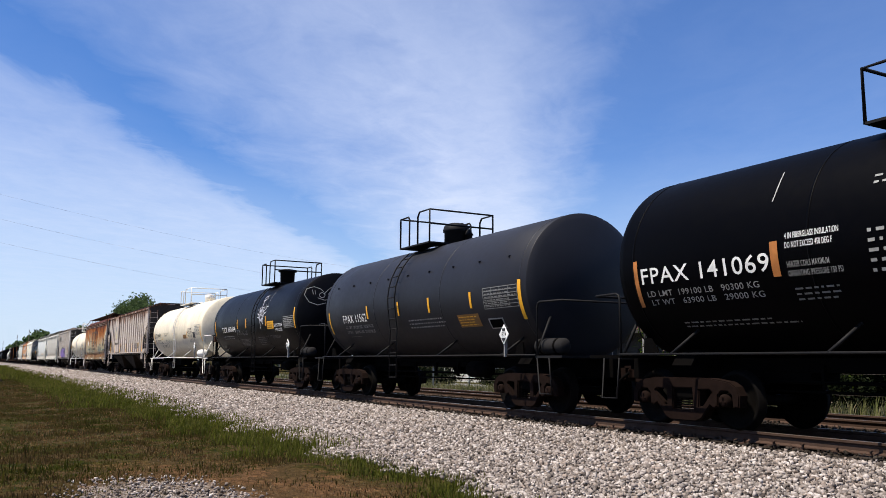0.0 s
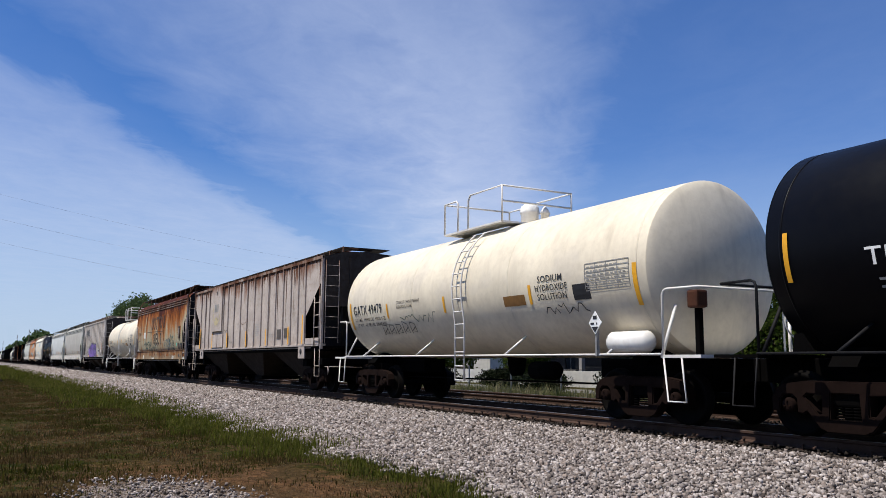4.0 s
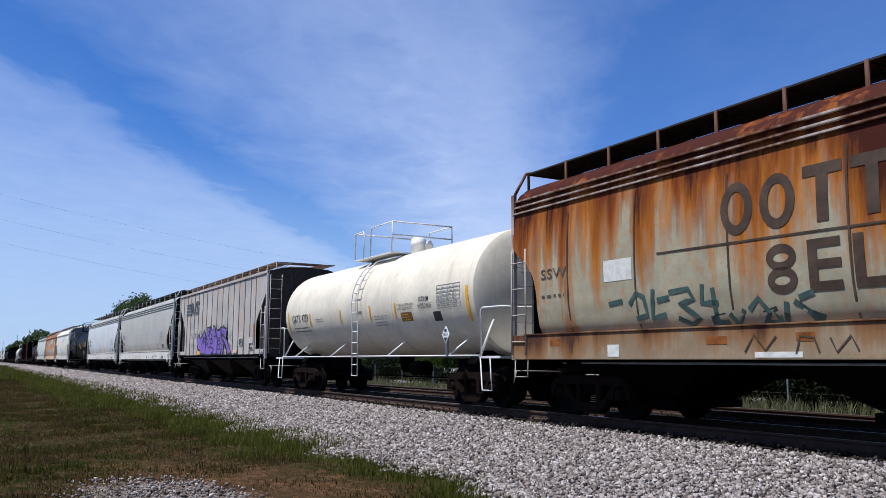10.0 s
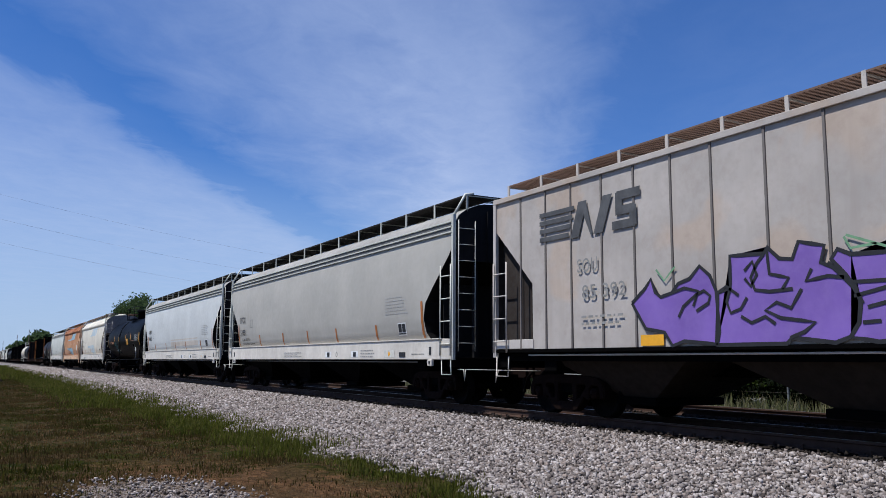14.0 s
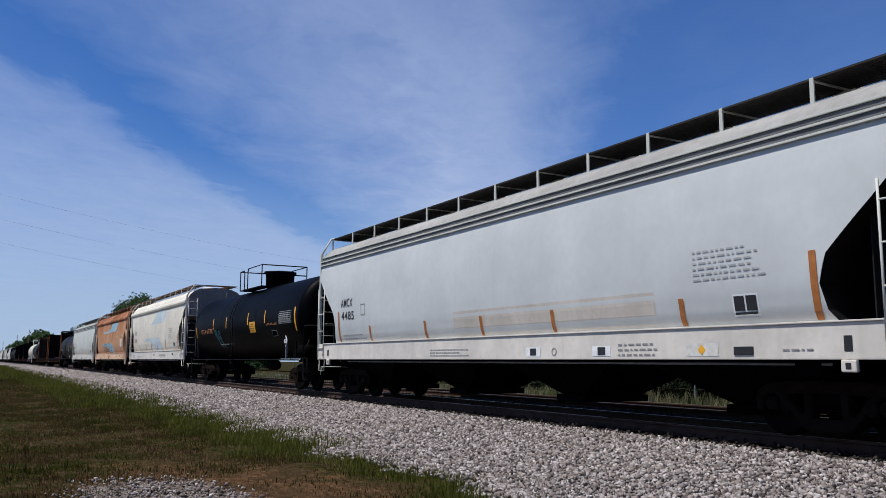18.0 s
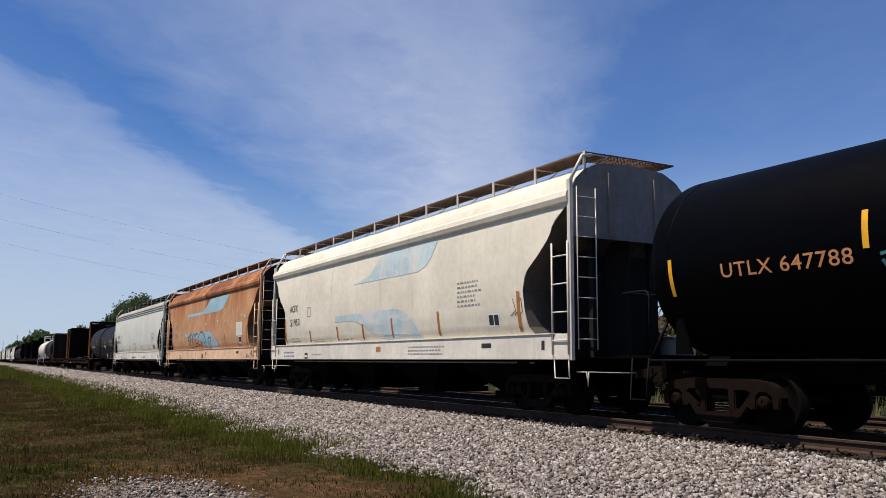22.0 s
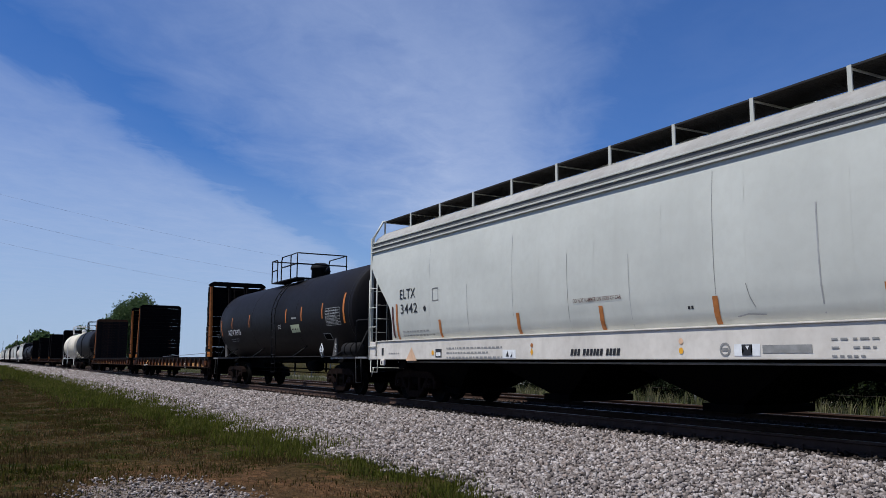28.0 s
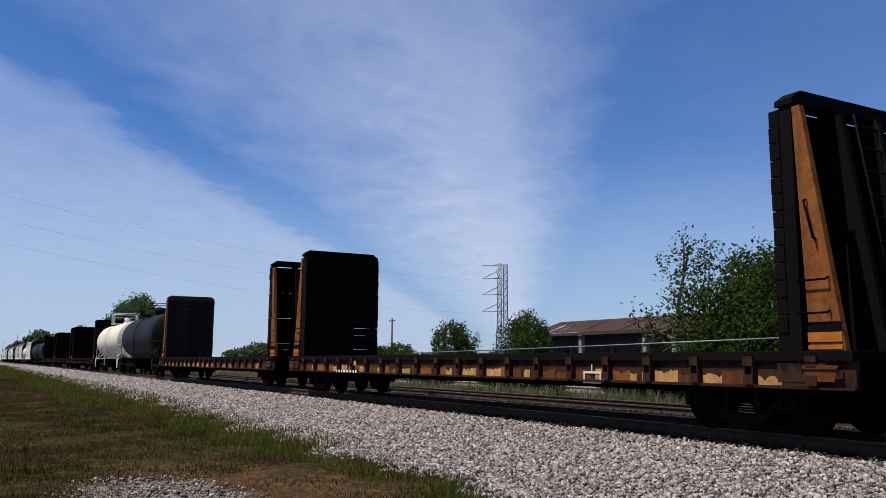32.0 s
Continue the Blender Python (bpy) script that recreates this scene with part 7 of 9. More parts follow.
for p in [
    [(-4.32, 2.03), (-4.14, 2.21), (-3.96, 2.14), (-3.91, 1.83), (-4.19, 1.78)],
    [(-3.73, 2.25), (-3.8, 1.77), (-3.47, 1.82)],
    [(-3.65, 2.06), (-3.37, 2.09)],
    [(-3.37, 2.17), (-2.95, 2.2), (-2.85, 2.03), (-3.16, 1.98), (-2.75, 1.73), (-2.95, 1.63), (-3.22, 1.75)],
    [(-2.65, 2.25), (-2.69, 1.96), (-2.36, 1.95)],
    [(-2.45, 2.18), (-2.42, 1.61)],
    [(-2.17, 1.77), (-2.04, 1.6), (-1.89, 1.82)],
    [(-1.8, 1.81), (-1.62, 1.97), (-1.45, 1.75), (-1.57, 1.59)],
    [(-1.36, 1.8), (-1.28, 1.58)],
    [(-1.15, 1.89), (-1.2, 1.58)],
    [(-1.02, 1.89), (-0.78, 1.72), (-0.7, 1.57)],
    [(-0.94, 1.93), (-0.69, 2)],
    [(-4.85, 2.06), (-4.49, 2.1)],
    [(4.24, 1.98), (4.37, 2.05), (4.4, 1.93), (4.25, 1.93)],
    [(4.42, 2.3), (4.51, 2.36), (4.67, 2.41)],
    [(4.57, 2.14), (4.73, 2.16), (4.76, 2.02), (4.6, 1.99), (4.57, 2.14)],
    [(3.56, 2.31), (3.65, 2.14), (3.61, 1.91), (3.66, 1.64)],
    [(3.65, 2.22), (3.78, 2.13), (3.87, 2.2)],
    [(3.84, 2.4), (3.93, 2.46), (3.98, 2.4)],
    [(4.07, 2.45), (4.18, 2.32), (4.22, 2.17)],
    [(4.23, 1.76), (4.39, 1.73), (4.42, 1.57)],
    [(4.63, 1.85), (4.78, 1.87), (4.81, 1.73)],
]:
    scrawl("sprayed_letter", p, 0.085, sf, M["teal"], car, "dark green sprayed lettering shape")
for p in [
    [(-2.55, 1.75), (-2.26, 1.79), (-2.19, 1.58), (-2.54, 1.59)],
    [(-1.57, 1.78), (-1.33, 1.84), (-1.26, 1.6), (-1.54, 1.59)],
    [(-0.79, 1.77), (-0.57, 1.68), (-0.64, 1.56), (-0.77, 1.61)],
    [(3.9, 1.88), (4.02, 1.85), (4.18, 1.65), (4.13, 1.57), (3.92, 1.59)],
    [(4.43, 1.75), (4.7, 1.77), (4.81, 1.63), (4.46, 1.58)],
]:
    blob("sprayed_patch", p, sf, M["teal"], car, "dark green sprayed patch", 0.006)
for p in [
    [(2.62, 2.24), (2.76, 2.28), (2.86, 1.84), (3.15, 1.7), (3.38, 1.6), (2.85, 1.59), (2.68, 1.85)],
]:
    blob("sprayed_patch", p, sf, M["blue_spray"], car, "dark blue sprayed shading", 0.006)
for k, p in enumerate([
    [(2.76, 2.21), (2.99, 2.26), (3.12, 2.14), (3.11, 1.94), (2.97, 1.89), (2.95, 1.64), (2.81, 1.72)],
    [(3.15, 2.26), (3.23, 2.26), (3.26, 1.93), (3.32, 1.6), (3.22, 1.58), (3.14, 1.82)],
    [(3.42, 2.3), (3.51, 2.31), (3.54, 1.92), (3.56, 1.6), (3.45, 1.59), (3.43, 1.92)],
    [(3.64, 2.1), (3.91, 2.08), (3.98, 1.78), (3.79, 1.61), (3.66, 1.83)],
]):
    blob("sprayed_letter", p, sf, M["teal_pale"], car, "pale sprayed bubble letter", 0.009 + 0.001 * k)
    scrawl("sprayed_outline", p + [p[0]], 0.035, sf, M["blue_spray"], car, "dark sprayed outline", 0.015)
lettering("reporting_mark", "SSW", -6.85, 2.66, 0.82, 0.20, sf, M["grey_panel"], car, "worn dark lettering")
bars("stencil_block", -6.85, -6.0, 2.26, 2.42, 1, sf, M["grey_panel"], car, 61)
bars("stencil_block", 1.95, 2.55, 1.72, 2.25, 6, sf, M["ink_faint"], car, 62)
for p in [
    [(-1.87, 1.2), (-1.7, 1.45), (-1.51, 1.22), (-1.32, 1.42)],
    [(-1.0, 1.17), (-0.93, 1.41), (-0.71, 1.38), (-0.64, 1.19)],
    [(-0.47, 1.38), (-0.38, 1.19), (-0.17, 1.4), (-0.07, 1.21)],
    [(0.63, 1.19), (0.78, 1.41), (0.97, 1.21), (1.1, 1.42)],
    [(1.28, 1.18), (1.37, 1.38), (1.6, 1.35), (1.54, 1.18)],
    [(1.69, 1.42), (1.92, 1.16), (2.16, 1.41)],
    [(2.22, 1.18), (2.38, 1.34), (2.5, 1.18)],
    [(3.86, 1.38), (3.99, 1.19), (4.1, 1.35), (4.22, 1.17)],
    [(4.3, 1.35), (4.47, 1.13), (4.6, 1.31), (4.78, 1.18)],
    [(6.59, 1.34), (6.67, 1.08), (6.82, 1.32), (6.71, 1.07), (6.95, 1.33)],
    [(-5.98, 1.46), (-5.91, 1.22)],
    [(6.42, 1.28), (6.46, 1.21)]]:
    scrawl("sprayed_tag", p, 0.03, sl, M["cotton_ink"], car, "brown sprayed tag")
for x0, x1, h0, h1 in ((7.37, 7.75, 1.26, 1.38), (2.86, 3.44, 1.30, 1.42), (4.91, 5.41, 1.33, 1.46), (-2.6, -2.2, 1.32, 1.44), (-1.0, -0.7, 1.34, 1.46), (0.9, 1.3, 1.32, 1.43), (-6.6, -6.3, 1.35, 1.48)):
    panel("reflective_patch", x0, x1, h0, h1, sl, M["flat_orange"], car, "orange reflective patch")
for x0, x1, h0, h1 in ((4.5, 5.0, 1.12, 1.3), (-1.7, -0.9, 1.12, 1.2), (-4.9, -4.6, 1.14, 1.35), (7.3, 7.8, 1.11, 1.22)):
    panel("pale_patch", x0, x1, h0, h1, sl, M["logo_cream"], car, "pale paint patch", 0.006)
panel("sill_slot", 6.18, 6.41, 1.24, 1.38, sl, M["ink_black"], car)
part("tow_staple", block(6.5, 6.75, -1.62, -1.54, 0.86, 1.09, 0.02), M["cotton_sill"], car)
for x in (-6.0, -4.14, -2.1, -0.1, 2.02, 3.96, 6.0):
    strip("sheet_seam", x, 1.62, 3.9, 0.035, sf, M["cotton_ink"], car)
scrawl("scratch", [(-3.6, 2.83), (-1.0, 2.81), (1.86, 2.77)], 0.03, sf, M["cotton_ink"], car)
scrawl("rust_run", [(1.75, 3.2), (1.8, 2.2)], 0.07, sf, M["rust_dark"], car, "rust run below a dark patch")

# 7: white tank car
C = -102.1
car, sf = tank_car("clean white tank car with black lettering and white ladder", C, 6.38, 1.535, 2.70, M["white"], M["steel_white"], M["steel_white"], True, "low", None, (-1.5, 1.2), -0.2)
lettering("reporting_mark", "GATX 4759", -107.98 - C, 2.36, 1.6, 0.27, sf, M["ink_black"], car, "black stencilled lettering")
bars("stencil_block", -107.9 - C, -106.3 - C, 2.0, 2.24, 2, sf, M["ink_black"], car, 20)
strip("reflective_stripe", -108.4 - C, 2.0, 2.75, 0.10, sf, M["yellow"], car)
yellow_stripes(car, sf, [-106.2 - C, -103.5 - C, -101.25 - C, -99.6 - C], 2.2, 2.62, M["yellow"])
strip("reflective_stripe", -95.75 - C, 1.95, 2.80, 0.12, sf, M["yellow"], car)
lettering("notice", '4" FIBERGLASS INSULATION', -99.45 - C, 2.50, 0.95, 0.07, sf, M["ink_black"], car)
lettering("notice", "DO NOT EXCEED 400 DEG F", -99.45 - C, 2.40, 0.9, 0.07, sf, M["ink_black"], car)
panel("notice_panel", -99.3 - C, -98.65 - C, 2.08, 2.33, sf, M["brown_panel"], car, "brown notice panel")
bars("notice_text", -99.25 - C, -98.7 - C, 2.10, 2.31, 3, sf, M["yellow"], car, 21, 0.009)
lettering("commodity", "SODIUM", 3.92, 2.56, 0.52, 0.13, sf, M["ink_black"], car)
lettering("commodity", "HYDROXIDE", 3.86, 2.38, 0.72, 0.13, sf, M["ink_black"], car)
panel("data_plate", 4.6, 5.0, 2.02, 2.27, sf, M["ink_black"], car)
grid_table("data_table", 4.88, 6.02, 2.34, 2.90, sf, M["ink_faint"], car, 22)


def on_head(y, h, off=0.0):
    q = math.hypot(y, h - 2.70) / 1.535
    return (6.38 + 0.24 + 0.004 + 0.325 * (1 - q * q) ** 0.9 * (1 - 0.1 * q) + off, y, h)


lettering("end_mark", "GATX 4759", -0.55, 3.36, 1.1, 0.17, on_head, M["ink_black"], car, "black stencilled lettering", 0.02)
bars("end_stencil", -0.4, 0.6, 3.08, 3.28, 2, on_head, M["ink_faint"], car, 71, 0.02)
bars("end_stencil", -0.1, 0.5, 2.80, 3.0, 3, on_head, M["ink_faint"], car, 72, 0.02)
bars("stencil_block", -101.0 - C, -100.1 - C, 2.0, 2.35, 4, sf, M["ink_faint"], car, 23)
bars("stencil_block", -105.7 - C, -104.9 - C, 2.3, 2.46, 2, sf, M["ink_faint"], car, 24)
placard(car, sf, 5.48, 1.68, "1824")

# 8: taupe ribbed hopper with purple graffiti
C = -118.85
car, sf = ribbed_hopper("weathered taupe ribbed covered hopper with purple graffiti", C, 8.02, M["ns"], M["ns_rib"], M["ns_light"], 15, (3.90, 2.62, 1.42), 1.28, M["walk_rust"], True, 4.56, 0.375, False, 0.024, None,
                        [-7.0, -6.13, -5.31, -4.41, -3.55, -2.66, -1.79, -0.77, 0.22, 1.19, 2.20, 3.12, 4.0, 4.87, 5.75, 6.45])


def rib_side(x, h, off=0.0):
    return (x, -1.582 - off, h)


for k in range(4):
    part("emblem_bar", patch(bmesh.new(), -6.3, -5.35 + 0.06 * k, 3.42 + 0.165 * k, 3.51 + 0.165 * k, rib_side, 0.004), M["ns_ink"], car, "dark stripes of a painted emblem")
for p in ([(-5.30, 3.38), (-5.05, 3.38), (-4.80, 4.05), (-5.05, 4.05)], [(-4.62, 3.38), (-4.36, 3.38), (-4.08, 4.05), (-4.34, 4.05)], [(-5.03, 4.05), (-4.82, 4.05), (-4.64, 3.38), (-4.70, 3.38)]):
    blob("emblem_shape", p, rib_side, M["ns_ink"], car, "dark painted emblem shape", 0.005 if p[0][0] < -5.1 else 0.006 if p[0][0] > -4.9 else 0.007)
for x0, x1, h0, h1, o in ((-4.1, -3.5, 3.38, 3.53, 5), (-3.64, -3.46, 3.40, 3.76, 6), (-4.0, -3.5, 3.63, 3.79, 7), (-4.0, -3.82, 3.66, 4.04, 8), (-3.96, -3.36, 3.90, 4.06, 9)):
    panel("emblem_shape", x0, x1, h0, h1, rib_side, M["ns_ink"], car, "dark painted emblem shape", o * 0.001)
lettering("reporting_mark", "SOU", -5.1, 2.70, 0.58, 0.26, rib_side, M["ink_faint"], car, "worn grey lettering")
lettering("reporting_mark", "85 392", -4.97, 2.20, 1.2, 0.26, rib_side, M["ink_faint"], car, "worn grey lettering")
bars("stencil_block", -5.0, -3.6, 1.70, 1.95, 2, rib_side, M["ink_faint"], car, 25)
letters = [
    [(-3.62, 2.05), (-3.29, 2.28), (-3.15, 2.43), (-3.06, 2.2), (-2.93, 2.11), (-2.68, 2.16), (-2.53, 2.3), (-2.28, 2.36), (-2.07, 2.54), (-1.86, 2.37), (-1.75, 2.13), (-1.71, 1.5), (-1.76, 1.32), (-2.43, 1.38), (-2.69, 1.31), (-2.86, 1.53), (-3.29, 1.6), (-3.39, 1.73)],
    [(-1.78, 1.31), (-1.71, 2.1), (-1.47, 2.15), (-1.46, 2.63), (-0.84, 2.6), (-0.79, 2.69), (-0.58, 2.5), (-0.37, 2.47), (-0.26, 2.7), (0.14, 2.6), (0.07, 2.38), (0.29, 2.28), (0.54, 2.06), (0.62, 1.81), (0.58, 1.56), (0.45, 1.38), (0.23, 1.31), (-0.09, 1.35), (-0.43, 1.39), (-0.52, 1.31)],
    [(0.62, 1.86), (0.44, 2.17), (0.23, 2.41), (0.33, 2.53), (0.52, 2.44), (1, 2.42), (1.08, 2.58), (1.28, 2.52), (1.31, 2.21), (1.27, 1.83), (1.46, 1.68), (1.42, 1.44), (1.21, 1.35), (0.84, 1.31), (0.45, 1.38), (0.58, 1.56)],
    [(1.27, 1.97), (1.28, 2.52), (1.6, 2.63), (1.67, 2.59), (1.6, 2.52), (2.23, 2.48), (2.29, 2.43), (2.17, 2.34), (2.09, 2.16), (2.06, 2.04), (2.36, 1.91), (3.04, 1.34), (3.08, 1.31), (2.81, 1.36), (2.6, 1.36), (2.45, 1.31), (2.24, 1.58), (2.05, 1.77), (1.58, 2), (1.71, 1.76), (1.7, 1.53), (1.61, 1.32), (1.42, 1.31), (1.19, 1.33), (1.42, 1.46), (1.46, 1.68), (1.3, 1.81)],
]
for k, p in enumerate(letters):
    blob("sprayed_letter", p, rib_side, M["purple"], car, "purple sprayed graffiti letter", 0.004 + 0.0012 * k)
    scrawl("sprayed_outline", p + [p[0]], 0.06, rib_side, M["ink_black"], car, "black sprayed outline", 0.0105 + 0.0004 * k)
for p in [
    [(-2.54, 1.76), (-2.43, 1.93), (-2.15, 2.1), (-1.99, 2.15), (-1.87, 2.06), (-1.91, 1.95), (-2.16, 1.84)],
    [(-2.68, 2.16), (-2.4, 2.22), (-2.11, 2.15), (-2.22, 1.92)],
    [(-1.2, 2.38), (-1.05, 2.51), (-0.98, 2.31), (-1.09, 2.15), (-1.2, 2.27)],
    [(-0.84, 2.6), (-0.98, 2.46), (-1.09, 2.27), (-1.02, 2.09), (-0.77, 2.05), (-0.38, 2.06)],
    [(-0.79, 2.66), (-0.76, 2.3), (-0.44, 2.22), (-0.55, 2.07)],
    [(-0.24, 2.05), (-0.42, 1.8), (-0.66, 1.89), (-0.86, 1.79), (-0.6, 1.67), (-0.05, 1.59), (-0.22, 1.47), (-0.46, 1.39)],
    [(-0.07, 2.31), (-0.17, 2.15), (0.17, 2.19), (0.41, 2.15)],
    [(0.18, 2.37), (0.38, 2.17), (0.56, 1.98), (0.65, 1.8)],
    [(0.54, 2.08), (1.02, 2.07)],
    [(0.53, 1.9), (1.01, 1.99)],
    [(0.71, 1.75), (1.13, 1.83)],
    [(1.03, 2.43), (1.11, 2.23), (1.01, 1.99), (1.13, 1.83), (1, 1.59), (1.12, 1.52), (1.4, 1.58), (1.26, 1.44), (1.22, 1.33)],
    [(1.34, 2.16), (1.61, 2.14), (1.92, 2.08), (2.06, 1.98)],
    [(1.34, 2.11), (1.58, 1.96), (1.84, 1.8), (2.07, 1.56)],
    [(1.42, 2.06), (1.64, 1.81), (1.7, 1.53), (1.55, 1.31)],
    [(-1.47, 2.15), (-1.55, 1.95), (-1.48, 1.78), (-1.29, 1.83), (-1.17, 1.99)],
    [(-1.29, 1.72), (-1.1, 1.62), (-0.86, 1.7), (-0.69, 1.59)],
    [(-1.71, 2.1), (-1.55, 2.18), (-1.32, 2.03)],
    [(0.63, 1.56), (0.88, 1.57)],
    [(1.32, 2.41), (1.31, 1.83)],
    [(1.66, 2.38), (1.52, 2.25), (1.34, 2.21), (1.59, 2.19), (1.83, 2.23), (1.7, 2.35)],
]:
    scrawl("sprayed_outline", p, 0.05, rib_side, M["ink_black"], car, "", 0.0135)
for p in [
    [(2.2, 2.23), (2.3, 2.11), (2.49, 2.13), (2.76, 2.22), (2.89, 2.28), (2.99, 2.34), (2.85, 2.24), (2.75, 2.11), (2.79, 1.99), (3.01, 1.97), (3.16, 2), (3.04, 1.88)],
    [(1.68, 1.86), (1.99, 1.61), (1.83, 1.5), (1.67, 1.43), (1.96, 1.37), (2.06, 1.43), (1.82, 1.31)],
    [(0.43, 2.68), (0.52, 2.52), (0.88, 2.54)],
    [(-3.02, 2.57), (-2.84, 2.37), (-2.7, 2.49), (-2.59, 2.58)],
    [(0.46, 2.7), (1, 2.49)],
]:
    scrawl("sprayed_line", p, 0.035, rib_side, M["green_spray"], car, "green sprayed line")
for p in [
    [(2.62, 1.83), (2.69, 1.83)],
    [(2.69, 1.75), (2.78, 1.79), (2.83, 1.69), (2.73, 1.66)],
    [(2.88, 1.8), (2.85, 1.67)],
    [(2.94, 1.77), (2.92, 1.65), (3.01, 1.65), (2.99, 1.73)],
]:
    scrawl("sprayed_tag", p, 0.022, rib_side, M["ink_black"], car, "small black sprayed tag")
panel("yellow_patch", -3.43, -2.89, 1.32, 1.50, rib_side, M["yellow"], car)
panel("data_plate", 4.18, 4.72, 1.68, 2.0, rib_side, M["ink_white"], car)
panel("data_plate_face", 4.22, 4.43, 1.71, 1.97, rib_side, M["ink_black"], car, "", 0.009)
panel("data_plate_face", 4.47, 4.68, 1.71, 1.97, rib_side, M["ink_black"], car, "", 0.009)
panel("pale_patch", 5.72, 6.28, 1.75, 2.0, rib_side, M["ns_light"], car)
panel("dark_patch", 5.85, 6.25, 1.50, 1.58, rib_side, M["ink_black"], car)
strip("reflective_stripe", 6.36, 1.96, 2.53, 0.14, rib_side, M["amber"], car)
panel("rust_patch", 3.28, 3.86, 1.36, 1.5, rib_side, M["orange_sill"], car, "", 0.003)

# 9, 10, 14: pale grey round hoppers; 12, 13: the older pair
def pale_hopper(C, half, body, mark, number, stripe_xs, label, tx=-8.10, mw=0.88, nw=0.95, mh=2.67, nh=2.28, bx=1.5, bh=2.38):
    car, sf, sl = round_hopper(label, C, half, body, M["sill_white"], M["walk_dark"], M["grey_white"], "lines", True, 4, 1.62)
    lettering("reporting_mark", mark, tx, mh, mw, 0.25, sf, M["ink_black"], car, "black stencilled lettering")
    lettering("reporting_mark", number, tx + 0.04, nh, nw, 0.25, sf, M["ink_black"], car, "black stencilled lettering")
    if mark != "UTCX":
        bars("stencil_block", tx + 0.1, tx + 1.8, 1.66, 1.88, 2, sf, M["ink_faint"], car, 30)
    for x in stripe_xs:
        strip("reflective_stripe", x, 1.62, 2.05, 0.11, sf, M["amber"], car)
    for x in (tx - 0.2, half - 1.55):
        strip("reflective_stripe", x, 1.62, 2.55, 0.11, sf, M["amber"], car)
    bm = bmesh.new()
    for a, b, c, d in ((0, 0.30, 0, 0.02), (0, 0.30, 0.30, 0.32), (0, 0.02, 0, 0.32), (0.28, 0.30, 0, 0.32)):
        patch(bm, tx + bx + a, tx + bx + b, bh + c, bh + d, sf, 0.008)
    part("stencil_box", bm, M["ink_faint"], car)
    panel("data_plate", half - 2.97, half - 2.50, 1.72, 2.05, sf, M["ink_white"], car)
    panel("data_plate_face", half - 2.94, half - 2.75, 1.80, 2.02, sf, M["ink_black"], car, "", 0.011)
    panel("data_plate_face", half - 2.72, half - 2.53, 1.80, 2.02, sf, M["ink_black"], car, "", 0.011)
    panel("data_plate_face", half - 2.94, half - 2.53, 1.745, 1.78, sf, M["ink_black"], car, "", 0.011)
    bars("stencil_block", half - 3.7, half - 2.3, 2.28, 2.80, 6, sf, M["ink_pale"], car, 31)
    # marks along the side sill
    if mark == "ELTX":
        for x in (-half + 0.95, half - 1.1):
            part("sill_hole", patch(bmesh.new(), x - 0.06, x + 0.06, 1.20, 1.40, sl), M["ink_black"], car)
            st = part("tow_staple", block(x - 0.11, x + 0.11, -1.63, -1.56, 0.93, 1.09, 0.02), M["sill_white"], car)
            part("staple_hole", block(x - 0.04, x + 0.04, -1.634, -1.625, 0.97, 1.05), M["ink_black"], st)
        return car, sf, sl
    for x0, x1, h0, h1, ink in ((-2.3, -0.4, 1.16, 1.36, "ink_faint"), (4.6, 5.6, 1.14, 1.40, "ink_faint"),
                                (half - 2.1, half - 1.4, 1.2, 1.27, "ink_faint")):
        bars("sill_stencil", x0, x1, h0, h1, 1 if h1 - h0 < 0.15 else 3, sl, M[ink], car, int(x0 * 7) + 90)
    for x0, x1 in ((1.8, 2.3), (3.9, 4.4)):
        panel("sill_decal", x0, x1, 1.15, 1.33, sl, M["ink_white"], car, "small black and white decal")
        panel("sill_decal_face", x0 + 0.15, x1 - 0.14, 1.17, 1.31, sl, M["ink_black"], car, "", 0.009)
    panel("sill_decal", 6.2, 6.85, 1.14, 1.34, sl, M["logo_cream"], car, "pale decal with a yellow diamond")
    blob("decal_diamond", [(6.52, 1.16), (6.60, 1.24), (6.52, 1.32), (6.44, 1.24)], sl, M["yellow"], car, "", 0.009)
    part("jacking_pad", block(7.15, 7.5, -1.625, -1.60, 1.16, 1.28, 0.01), M["ink_black"], car)
    part("sill_ring", blob_ring(2.75, 1.24, 0.08, sl), M["ink_faint"], car)
    for x in (-half + 0.95, half - 1.1):
        part("sill_hole", patch(bmesh.new(), x - 0.06, x + 0.06, 1.20, 1.40, sl), M["ink_black"], car)
        st = part("tow_staple", block(x - 0.11, x + 0.11, -1.63, -1.56, 0.93, 1.09, 0.02), M["sill_white"], car)
        part("staple_hole", block(x - 0.04, x + 0.04, -1.634, -1.625, 0.97, 1.05), M["ink_black"], st)
    return car, sf, sl


def blob_ring(x, h, r, surf):
    bm = bmesh.new()
    ang = [2 * math.pi * k / 14 for k in range(14)]
    o = [bm.verts.new(surf(x + r * math.cos(a), h + r * math.sin(a), 0.006)) for a in ang]
    i_ = [bm.verts.new(surf(x + 0.7 * r * math.cos(a), h + 0.7 * r * math.sin(a), 0.006)) for a in ang]
    for k in range(14):
        j = (k + 1) % 14
        bm.faces.new((o[k], o[j], i_[j], i_[k]))
    return bm


